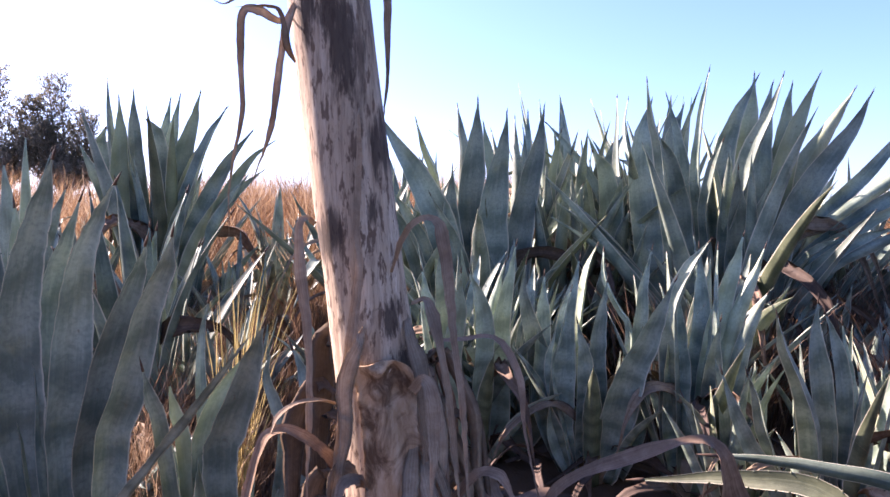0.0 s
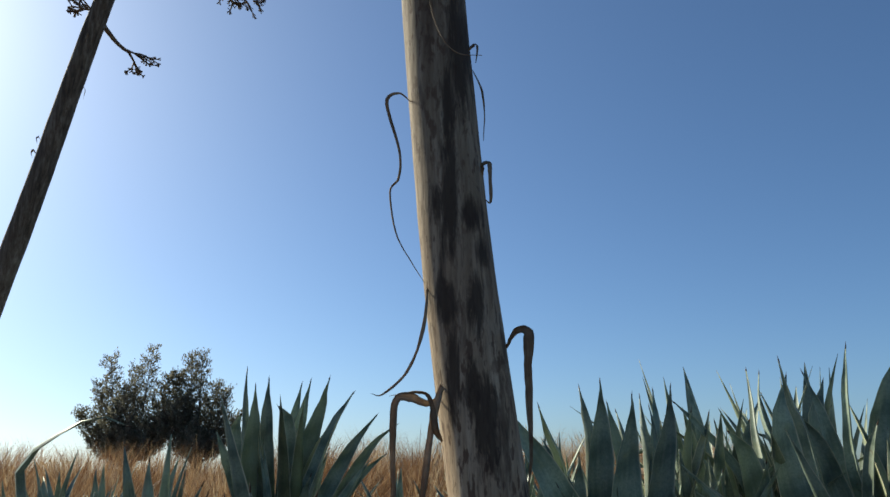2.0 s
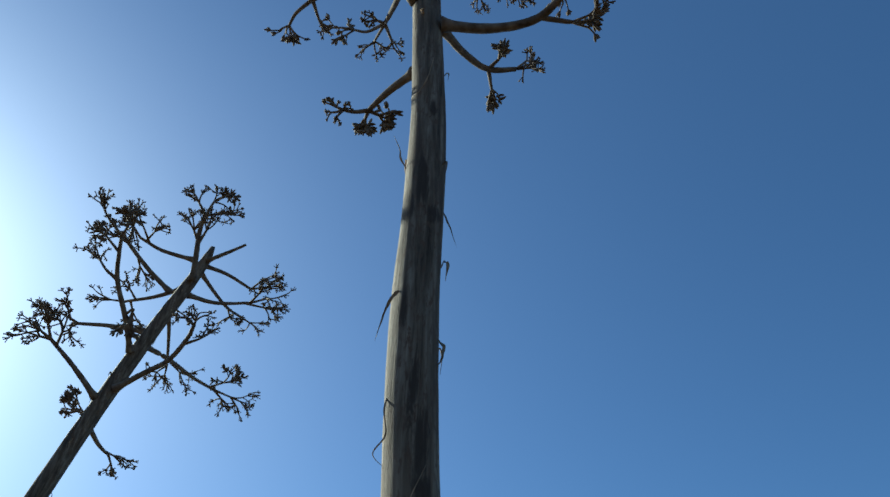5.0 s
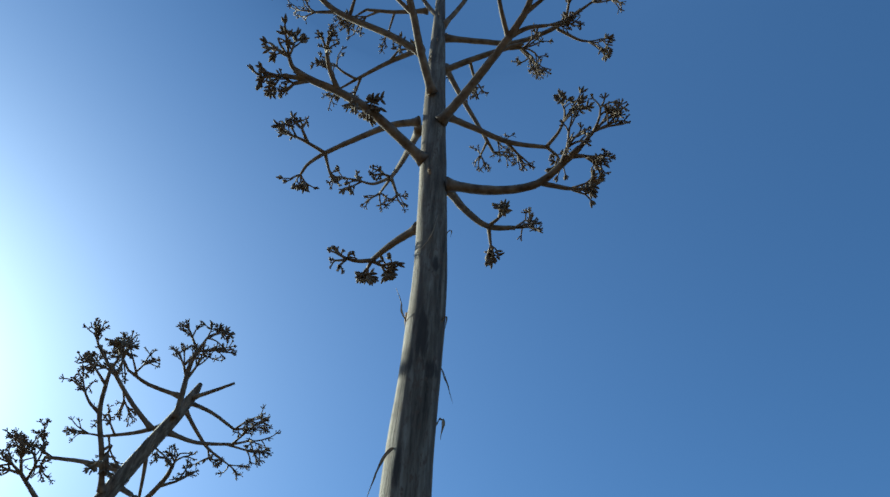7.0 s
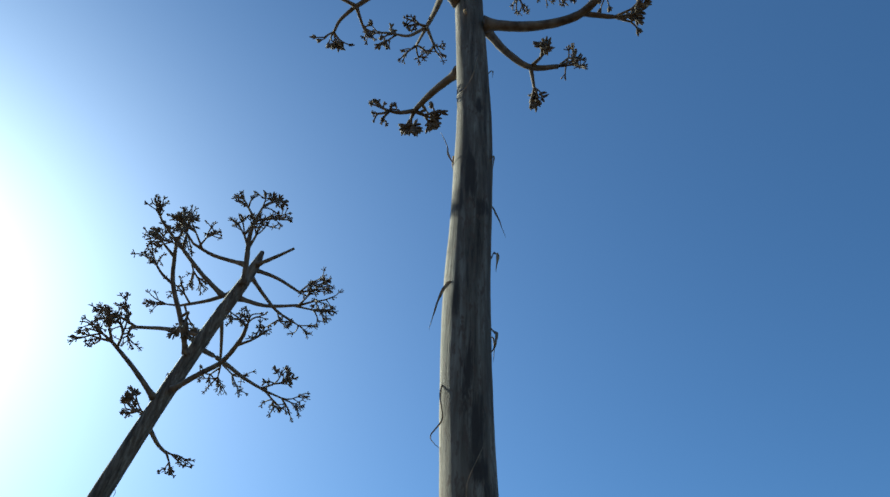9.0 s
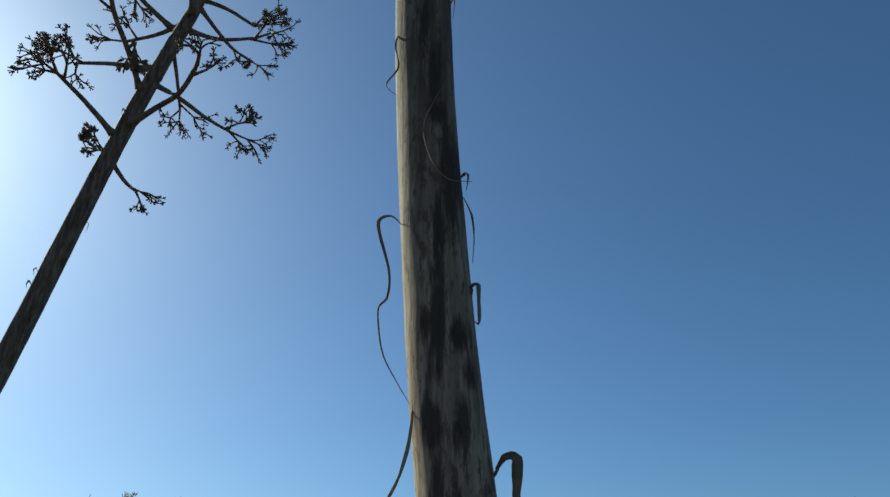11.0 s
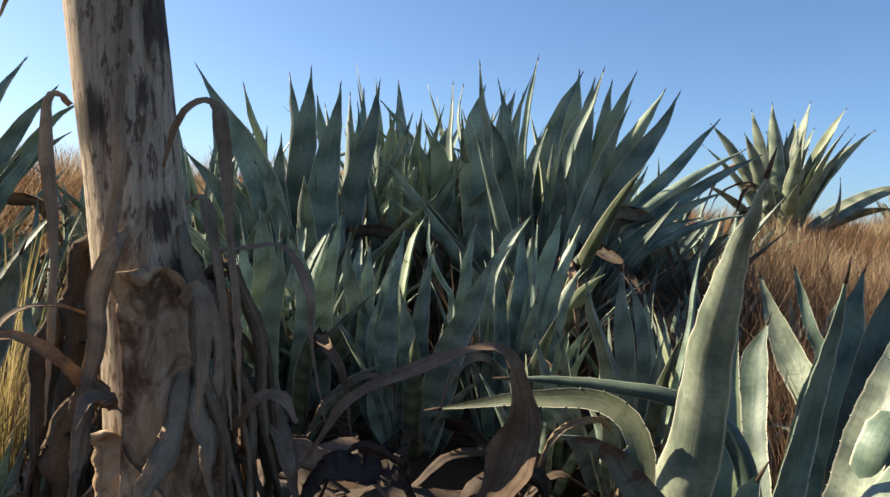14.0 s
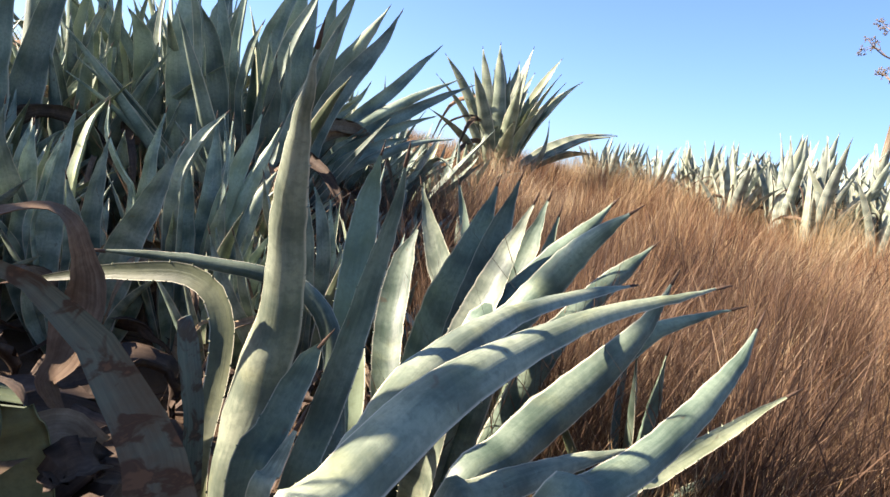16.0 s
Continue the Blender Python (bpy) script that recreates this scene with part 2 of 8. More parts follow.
def grass_material(name, stops, translucent=0.4):
    m, nt, b = mat_base(name, 0.65, 0.25)
    geo = nt.nodes.new("ShaderNodeNewGeometry")
    pat = mix(nt, 0.45, tex(nt, coords(nt, "Object", (1, 1, 0.2)), 0.9, 3, 0.5), tex(nt, coords(nt, "Object", (1, 1, 0.3)), 6.0, 3, 0.6))
    pm = nd(nt, "ShaderNodeMapRange", From_Min=0.40, From_Max=0.60)
    nt.links.new(pat, pm.inputs["Value"])
    pat = pm.outputs["Result"]
    n = nt.nodes.new("ShaderNodeMath")
    n.operation = 'MULTIPLY_ADD'
    n.inputs[1].default_value = 0.36
    nt.links.new(geo.outputs["Random Per Island"], n.inputs[0])
    mm = nt.nodes.new("ShaderNodeMath")
    mm.operation = 'MULTIPLY'
    mm.inputs[1].default_value = 0.64
    nt.links.new(pat, mm.inputs[0])
    nt.links.new(mm.outputs[0], n.inputs[2])
    col = ramp(nt, n.outputs[0], stops)
    nt.links.new(col, b.inputs["Base Color"])
    tr = nt.nodes.new("ShaderNodeBsdfTranslucent")
    ms = nt.nodes.new("ShaderNodeMixShader")
    ms.inputs[0].default_value = translucent
    nt.links.new(col, tr.inputs["Color"])
    nt.links.new(b.outputs[0], ms.inputs[1])
    nt.links.new(tr.outputs[0], ms.inputs[2])
    nt.links.new(ms.outputs[0], nt.nodes["Material Output"].inputs["Surface"])
    return m


def soil_material():
    m, nt, b = mat_base("soil", 0.95, 0.1)
    o = coords(nt, "Object", (1, 1, 1))
    big, small = tex(nt, o, 0.6, 4, 0.6), tex(nt, o, 22.0, 6, 0.7)
    col = ramp(nt, big, [(0.3, (0.06, 0.04, 0.027)), (0.7, (0.12, 0.08, 0.048))])
    col = mix(nt, ramp(nt, small, [(0.4, grey(0.6)), (0.6, grey(0))]), col, (0.09, 0.06, 0.04))
    nt.links.new(col, b.inputs["Base Color"])
    bump(nt, b, small, 0.8, 0.03)
    return m


def dying_material():
    """A grey-green leaf going brown: corky brown blotches with dark rims."""
    m, nt, b = mat_base("dying_leaf", 0.6, 0.25)
    o = coords(nt, "Object", (1, 1, 1))
    tone = tex(nt, coords(nt, "UV", (2.0, 1.0, 1)), 5.0, 5, 0.6)
    blot = tex(nt, o, 24.0, 4, 0.55, 0.5)
    fine = tex(nt, o, 60.0, 4, 0.6)
    col = ramp(nt, tone, [(0.3, (0.06, 0.085, 0.07)), (0.5, (0.10, 0.125, 0.10)), (0.75, (0.155, 0.172, 0.13))])
    col = mix(nt, ramp(nt, tex(nt, o, 7.0, 5, 0.65), [(0.40, grey(0)), (0.58, grey(0.75))]), col, (0.095, 0.072, 0.048))
    col = mix(nt, ramp(nt, blot, [(0.50, grey(0)), (0.56, grey(0.85))]), col, (0.055, 0.034, 0.024))
    col = mix(nt, ramp(nt, blot, [(0.60, grey(0)), (0.64, grey(0.85))]), col, (0.125, 0.078, 0.048))
    nt.links.new(col, b.inputs["Base Color"])
    bump(nt, b, mix(nt, 0.4, blot, fine), 0.4, 0.004)
    return m


LEAF = leaf_material("agave_leaf", (0.100, 0.150, 0.118), (0.300, 0.352, 0.272), (0.27, 0.275, 0.12))
LEAF_PALE = leaf_material("agave_leaf_pale", (0.082, 0.112, 0.080), (0.265, 0.292, 0.208), (0.28, 0.28, 0.12), (0.94, 1.12))
LEAF_YOUNG = leaf_material("agave_leaf_young", (0.135, 0.195, 0.145), (0.365, 0.425, 0.325), (0.33, 0.34, 0.15))
# darker copy of the agave leaf, with shade put into its colour
LEAF_SHADED = leaf_material("agave_leaf_shaded", (0.058, 0.095, 0.070), (0.180, 0.230, 0.165), (0.19, 0.205, 0.08))
# olive of ageing leaves, also put on leaves to paint their shade
LEAF_OLD_SHADED = leaf_material("agave_leaf_old_shaded", (0.064, 0.085, 0.047), (0.149, 0.170, 0.093), (0.187, 0.178, 0.068))
# paler copy for the far rows: the haze is in the colour
LEAF_HAZED = leaf_material("agave_leaf_hazed", (0.152, 0.188, 0.148), (0.320, 0.352, 0.280), (0.288, 0.288, 0.176))
DRY = dry_material("dry_leaf", (0.13, 0.088, 0.056), (0.34, 0.25, 0.162), (0.55, 0.445, 0.31), 0.3)
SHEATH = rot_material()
# withered brown, darkened so that the shade under the plants is in it
LITTER_SHADED = dry_material("leaf_litter", (0.026, 0.018, 0.014), (0.075, 0.052, 0.037), (0.145, 0.102, 0.072))
DRY_WARM = dry_material("dry_leaf_warm", (0.11, 0.068, 0.044), (0.31, 0.205, 0.125), (0.50, 0.375, 0.24), 0.35)
DRY_RED = dry_material("dry_leaf_red", (0.085, 0.054, 0.036), (0.225, 0.152, 0.10), (0.39, 0.285, 0.195), 0.2)
# darker copy of the dry leaf, carrying the pile's shade
DRY_SHADED = dry_material("dry_leaf_shaded", (0.036, 0.026, 0.018), (0.108, 0.077, 0.05), (0.205, 0.152, 0.105), 0.1)
DYING = dying_material()
STAINS_AND_SHADE = [  # across, up, half width, half height
    (-0.128, 1.788, 0.026, 0.092), (-0.166, 1.429, 0.033, 0.048), (-0.064, 1.611, 0.020, 0.058), (-0.079, 1.478, 0.010, 0.032),
    (-0.043, 1.276, 0.013, 0.036), (-0.019, 1.163, 0.018, 0.050),
    (-0.143, 2.037, 0.016, 0.069), (-0.207, 2.038, 0.027, 0.051), (-0.159, 1.861, 0.013, 0.050), (-0.149, 2.215, 0.019, 0.037),
    (-0.191, 2.460, 0.015, 0.090), (-0.228, 3.074, 0.015, 0.120), (-0.194, 2.791, 0.021, 0.043), (-0.228, 3.966, 0.019, 0.143),
    (-0.268, 3.364, 0.014, 0.083), (-0.188, 3.795, 0.020, 0.040), (-0.200, 4.412, 0.012, 0.050), (-0.266, 3.827, 0.014, 0.073),
    (-0.193, 2.237, 0.019, 0.146), (-0.131, 2.133, 0.010, 0.043), (-0.215, 2.240, 0.020, 0.048), (-0.192, 1.878, 0.012, 0.093),
    # the last two paint the shade on the upper shaft's right side
    (-0.115, 1.819, 0.012, 0.050), (-0.149, 1.837, 0.011, 0.052), (-0.165, 2.620, 0.024, 0.160), (-0.200, 2.900, 0.018, 0.110)]
WOOD = mast_material("mast_wood", STAINS_AND_SHADE)
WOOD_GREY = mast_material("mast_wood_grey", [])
TWIG = twig_material("branch_wood", (0.075, 0.055, 0.041), (0.225, 0.178, 0.132))
HORN = twig_material("horn", (0.04, 0.025, 0.018), (0.10, 0.065, 0.045))
POD = twig_material("seed_head", (0.07, 0.055, 0.042), (0.20, 0.16, 0.12))
GRASS = grass_material("dry_grass", [(0.12, (0.055, 0.027, 0.018)), (0.36, (0.165, 0.082, 0.042)), (0.6, (0.315, 0.195, 0.098)), (0.9, (0.50, 0.40, 0.255))])
# brown grass, its colour darkened to hold the shade between the agaves
GRASS_BROWN = grass_material("brown_grass", [(0.15, (0.048, 0.029, 0.021)), (0.45, (0.128, 0.074, 0.044)), (0.7, (0.208, 0.132, 0.080)), (0.92, (0.320, 0.232, 0.144))])
STRAW = grass_material("straw_grass", [(0.2, (0.320, 0.208, 0.096)), (0.5, (0.448, 0.328, 0.176)), (0.9, (0.544, 0.448, 0.288))])
GRASS_GREEN = grass_material("green_grass", [(0.2, (0.17, 0.16, 0.05)), (0.5, (0.32, 0.25, 0.09)), (0.85, (0.48, 0.36, 0.17))])
# crown colour lightened to put the sun's glare haze into it
BUSH = grass_material("bush_leaf", [(0.2, (0.11, 0.105, 0.075)), (0.55, (0.19, 0.18, 0.13)), (0.9, (0.31, 0.285, 0.21))], 0.5)
BARK = twig_material("bark", (0.10, 0.08, 0.06), (0.2, 0.16, 0.12))
SOIL = soil_material()


# ---- builders ----
def part(name, data, parent, label=""):
    ob = new(name, data)
    ob.parent = parent
    if label:
        ob["label"] = label
    return ob


def mesh_from(name, verts, faces, mats, uvs=None, smooth=True, slots=None):
    me = bpy.data.meshes.new(name)
    me.from_pydata([tuple(map(float, v)) for v in verts], [], faces)
    for m in (mats if isinstance(mats, (list, tuple)) else [mats]):
        me.materials.append(m)
    if uvs is not None:
        lay = me.uv_layers.new(name="UVMap")
        idx = np.empty(len(me.loops), dtype=np.int32)
        me.loops.foreach_get("vertex_index", idx)
        lay.data.foreach_set("uv", np.asarray(uvs, dtype=np.float32)[idx].ravel())
    if smooth:
        me.polygons.foreach_set("use_smooth", [True] * len(me.polygons))
    if slots is not None:
        me.polygons.foreach_set("material_index", slots)
    me.update()
    return me


def unit(v):
    v = np.asarray(v, float)
    return v / max(np.linalg.norm(v), 1e-9)


def spline(points, n):
    """A smooth line through a few points, n samples."""
    p = np.array(points, float)
    if len(p) == 2:
        return p[0] + (p[1] - p[0]) * np.linspace(0, 1, n)[:, None]
    ext = np.vstack([2 * p[0] - p[1], p, 2 * p[-1] - p[-2]])
    out = []
    for u in np.linspace(0, len(p) - 1 - 1e-6, n):
        i = int(u)
        t = u - i
        a, b, c, d = ext[i:i + 4]
        out.append(0.5 * (2 * b + (c - a) * t + (2 * a - 5 * b + 4 * c - d) * t * t + (3 * b - a - 3 * c + d) * t ** 3))
    return np.array(out)


def tangents(line):
    t = np.gradient(line, axis=0)
    return t / np.maximum(np.linalg.norm(t, axis=1, keepdims=True), 1e-9)


WPROF = ([0, 0.12, 0.3, 0.5, 0.68, 0.82, 0.92, 0.965, 1.0], [0.88, 0.80, 0.92, 1.0, 0.84, 0.55, 0.26, 0.085, 0.012])


def blade(base, tip, width, bend, out, rng, n=14, thick=0.20, cup=0.46, twist=0.0, teeth=False, mid=None, prof=None, roll=None, widths=None, facing=None):
    """One agave leaf: a thick channelled blade from base to tip, arched by bend, that faces inwards and up.
    Returns verts, faces, uvs."""
    base, tip, out = np.array(base, float), np.array(tip, float), unit(out)
    chord = tip - base
    length = np.linalg.norm(chord)
    axis = unit(chord)
    face = -out + np.array([0, 0, 0.75])
    face = unit(face - axis * (face @ axis))
    if facing is not None:
        face = unit(facing)
    ctl = (base + tip) / 2 + face * bend * length * 1.6
    if mid is not None:
        fine = spline([base, *mid, tip], 60)
        run = np.concatenate([[0], np.cumsum(np.linalg.norm(np.diff(fine, axis=0), axis=1))])
        line = np.array([np.interp(np.linspace(0, run[-1], n), run, fine[:, k]) for k in range(3)]).T
        length = run[-1]
    else:
        s = np.linspace(0, 1, n)[:, None]
        line = (1 - s) ** 2 * base + 2 * s * (1 - s) * ctl + s * s * tip
    v = np.linspace(0, 1, n)
    v = v + 0.10 * np.sin(np.pi * v) * v        # samples closer near the tip
    line = np.array([np.interp(v, np.linspace(0, 1, n), line[:, k]) for k in range(3)]).T
    tan = tangents(line)
    w = np.interp(v, *(prof or WPROF)) * width
    if widths is not None:
        marks = np.concatenate([[0], np.cumsum(np.linalg.norm(np.diff(np.array([base, *mid, tip], float), axis=0), axis=1))])
        w = np.interp(v, marks / marks[-1], widths)
        last = marks[-2] / marks[-1]
        w = np.where(v > last, widths[-1] + (widths[-2] - widths[-1]) * np.clip((1 - v) / (1 - last), 0, 1) ** (1.45 if marks[-1] - marks[-2] < 0.35 * marks[-1] else 1.0), w)
    wob = rng.uniform(-1, 1, n) * 0.02 * width
    wave = 0.09 if teeth else 0.06
    w = w * (1 + (0.035 if teeth else 0.03) * np.sin(v * rng.uniform(12, 22) + rng.uniform(0, 6)))
    roll0 = rng.uniform(-0.18, 0.18) if roll is None else roll
    us = np.array([-1, -0.55, 0, 0.55, 1])
    lo = np.array([1.0, 0.6, 0.0, -0.6, -1.0])
    verts, uvs = [], []
    ph = rng.uniform(0, 6.28)
    for i in range(n):
        f = face - tan[i] * (face @ tan[i])
        f = unit(f)
        side = np.cross(tan[i], f)
        a = roll0 + twist * v[i]
        f, side = f * math.cos(a) + side * math.sin(a), side * math.cos(a) - f * math.sin(a)
        h = w[i] / 2
        c = cup * (1.0 - 0.25 * v[i])
        th = thick * w[i] * (1.25 - 0.75 * v[i]) + 0.002
        rip = wave * h * (math.sin(8 * v[i] + ph) + 0.4 * math.sin(21 * v[i] + 2 * ph))
        for u in us:
            verts.append(line[i] + side * (u * h + wob[i]) + f * (c * h * u * u + rip * u))
            uvs.append((u / 2 + 0.5, v[i]))
        for u in lo:
            verts.append(line[i] + side * (u * h + wob[i]) + f * (c * h * u * u - th * (1 - u * u) ** 0.8 + rip * u))
            uvs.append((u / 2 + 0.5, v[i]))
    faces = []
    m = 10
    for i in range(n - 1):
        for k in (0, 1, 2, 3, 5, 6, 7, 8):
            a, b = i * m + k, i * m + k + 1
            faces.append((a, b, b + m, a + m))
    faces.append(tuple(range(m - 1, -1, -1)))
    faces.append(tuple((n - 1) * m + k for k in range(m)))
    if teeth:
        count = max(6, int(length / 0.045))
        for sgn, col in ((-1, 0), (1, 4)):
            for j in range(1, count):
                q = 0.10 + 0.80 * (j + rng.uniform(-0.3, 0.3)) / count
                i = min(int(np.searchsorted(v, q)), n - 1)
                r = (q - v[i - 1]) / max(v[i] - v[i - 1], 1e-6)
                A, B = np.array(verts[(i - 1) * m + col]), np.array(verts[i * m + col])
                p = A + (B - A) * r
                inner = line[i - 1] + (line[i] - line[i - 1]) * r
                o = unit(p - inner)
                d = unit(B - A)
                sz = rng.uniform(0.0016, 0.0042)
                k0 = len(verts)
                nn = np.cross(o, d)
                for pt in (p - d * sz * 0.7 - o * 0.002, p + d * sz * 0.7 - o * 0.002, p - o * 0.002 + nn * sz * 0.5, p + o * sz + d * sz * rng.uniform(-0.3, 0.6)):
                    verts.append(pt)
                    uvs.append((0.5, 0.98))
                faces += [(k0, k0 + 1, k0 + 3), (k0 + 1, k0 + 2, k0 + 3), (k0 + 2, k0, k0 + 3)]
    return verts, faces, uvs


def ribbon(points, width, rng, n=26, twist=1.5, curl=0.5, thick=0.12, taper=True, start=None):
    """A dried, curled leaf strip along a line."""
    line = spline(points, n)
    line[1:-1] += rng.normal(0, 0.02 * width, (n - 2, 3))
    ss = np.linspace(0, 1, n)[:, None]
    line = line + np.sin(ss * rng.uniform(9, 16) + rng.uniform(0, 6, 3)) * 0.12 * width * np.sin(np.pi * ss)
    tan = tangents(line)
    ref = unit(start if start is not None else (0.3, -1.0, 0.25))
    verts, uvs, faces = [], [], []
    ph = rng.uniform(-0.4, 0.4)
    us = (-1, -0.4, 0.4, 1)
    rag = np.cumsum(rng.normal(0, 0.05, (n, 2)), axis=0)
    rag = np.clip(rag - rag.mean(axis=0), -0.3, 0.3) + rng.normal(0, 0.012, (n, 2))
    for i in range(n):
        s = i / (n - 1)
        f = unit(ref - tan[i] * (ref @ tan[i]))
        side = np.cross(tan[i], f)
        a = ph + twist * math.sin(3.2 * s + ph) * s
        f, side = f * math.cos(a) + side * math.sin(a), side * math.cos(a) - f * math.sin(a)
        w = width / 2 * ((0.65 + 0.5 * math.sin(math.pi * min(1, s * 1.1))) * (1 - 0.92 * s ** 3) if taper else 1.0)
        w *= (1 + 0.14 * math.sin(11 * s + 7 * ph) + 0.10 * math.sin(29 * s + 3 * ph)) * (0.55 + 0.45 * min(1.0, s * 6))
        cu = curl * (0.4 + 0.9 * s)
        th = max(thick * w, 0.0012)
        for u in us:
            edge = 1 + (rag[i, 0 if u < 0 else 1] if abs(u) == 1 else 0)
            verts.append(line[i] + side * u * edge * w * (1 - 0.25 * cu) + f * (cu * w * u * u + 0.1 * w * math.sin(17 * s + 5 * ph) * (u if abs(u) < 1 else 0)))
            uvs.append((u / 2 + 0.5, s))
        for u in (0.5, -0.5):
            verts.append(line[i] + side * u * w * (1 - 0.25 * cu) + f * (cu * w * u * u - th))
            uvs.append((u / 2 + 0.5, s))
    m = 6
    for i in range(n - 1):
        for k in range(m):
            a, b = i * m + k, i * m + (k + 1) % m
            faces.append((a, b, b + m, a + m))
    faces += [tuple(range(m - 1, -1, -1)), tuple((n - 1) * m + k for k in range(m))]
    return verts, faces, uvs


def tube(line, radii, sides=8, verts=None, faces=None, rough=0.0, rng=None):
    """A round limb along a line, added to verts and faces."""
    verts = [] if verts is None else verts
    faces = [] if faces is None else faces
    tan = tangents(line)
    ref = np.array([0.31, 0.9, 0.13])
    k0 = len(verts)
    n = len(line)
    for i in range(n):
        a = unit(ref - tan[i] * (ref @ tan[i]))
        b = np.cross(tan[i], a)
        for k in range(sides):
            th = 2 * math.pi * k / sides
            r = radii[i] * (1 + (rough * rng.normal() if rng is not None and rough else 0))
            verts.append(line[i] + (a * math.cos(th) + b * math.sin(th)) * r)
    for i in range(n - 1):
        for k in range(sides):
            p, q = k0 + i * sides + k, k0 + i * sides + (k + 1) % sides
            faces.append((p, q, q + sides, p + sides))
    faces.append(tuple(k0 + k for k in range(sides - 1, -1, -1)))
    faces.append(tuple(k0 + (n - 1) * sides + k for k in range(sides)))
    return verts, faces


def ground_height(x, y):
    r = np.hypot(x, y)
    rise = 0.62 * np.clip((r - 4.0) / 8.0, 0, 1) ** 2 * (3 - 2 * np.clip((r - 4.0) / 8.0, 0, 1))
    fall = -0.09 * np.maximum(r - 16.0, 0)
    wav = 0.05 * np.sin(0.9 * x + 0.4) * np.cos(0.8 * y) + 0.03 * np.sin(2.3 * x - 1.7 * y)
    return rise + fall + wav * np.clip(20 / (r + 5), 0, 1)


# ---- ground ----
def build_ground():
    a = np.concatenate([np.linspace(0, 20, 61), np.geomspace(21, 900, 34)])
    ax = np.concatenate([-a[:0:-1], a])
    xs, ys = np.meshgrid(ax, ax, indexing="ij")
    zs = ground_height(xs, ys)
    n = len(ax)
    verts = np.stack([xs.ravel(), ys.ravel(), zs.ravel()], 1)
    faces = [(i * n + j, (i + 1) * n + j, (i + 1) * n + j + 1, i * n + j + 1) for i in range(n - 1) for j in range(n - 1)]
    ob = new("ground", mesh_from("ground", verts, faces, SOIL))
    tagged(ob, "dry reddish-brown soil under dry grass and agaves", "ground", kind="structure")


build_ground()


# ---- agaves ----
def withered(plant, top, width, count, near, rng, bent=True):
    """Brown leaves that hang and lie round a rosette."""
    for k in range(count):
        az = rng.uniform(0, 6.28)
        o = np.array([math.sin(az), math.cos(az), 0])
        ln = top * rng.uniform(0.35, 0.6)
        hang = 0.0 if near else top * rng.uniform(0.0, 0.42)
        pts = [o * 0.05 + (0, 0, 0.08 + hang), o * 0.3 * ln + (0, 0, 0.30 * ln + hang), o * 0.65 * ln + (0, 0, 0.22 * ln + hang), o * 0.9 * ln + (0, 0, 0.03 + 0.4 * hang)]
        v, f, uv = ribbon(pts, width * rng.uniform(0.35, 0.65), rng, n=18, curl=0.8)
        part("dead_leaf", mesh_from("dead_leaf", v, f, (DRY_RED, LITTER_SHADED, DRY)[k % 3], uv), plant, "withered brown leaf")
    if top > 1.2 and bent and not near:
        az = rng.uniform(0, 6.28)
        o = np.array([math.sin(az), math.cos(az), 0])
        h, r = top * rng.uniform(0.35, 0.55), top * rng.uniform(0.15, 0.3)
        pts = [o * 0.05 + (0, 0, 0.1), o * r * 0.7 + (0, 0, h * 0.9), o * r * 1.1 + (0, 0, h), o * r * 1.7 + (0, 0, h * 0.8), o * r * 1.9 + (0, 0, h * 0.5)]
        v, f, uv = ribbon(pts, width * 0.2, rng, curl=0.9, n=22)
        part("dead_leaf", mesh_from("dead_leaf", v, f, LITTER_SHADED, uv), plant, "bent withered brown leaf")


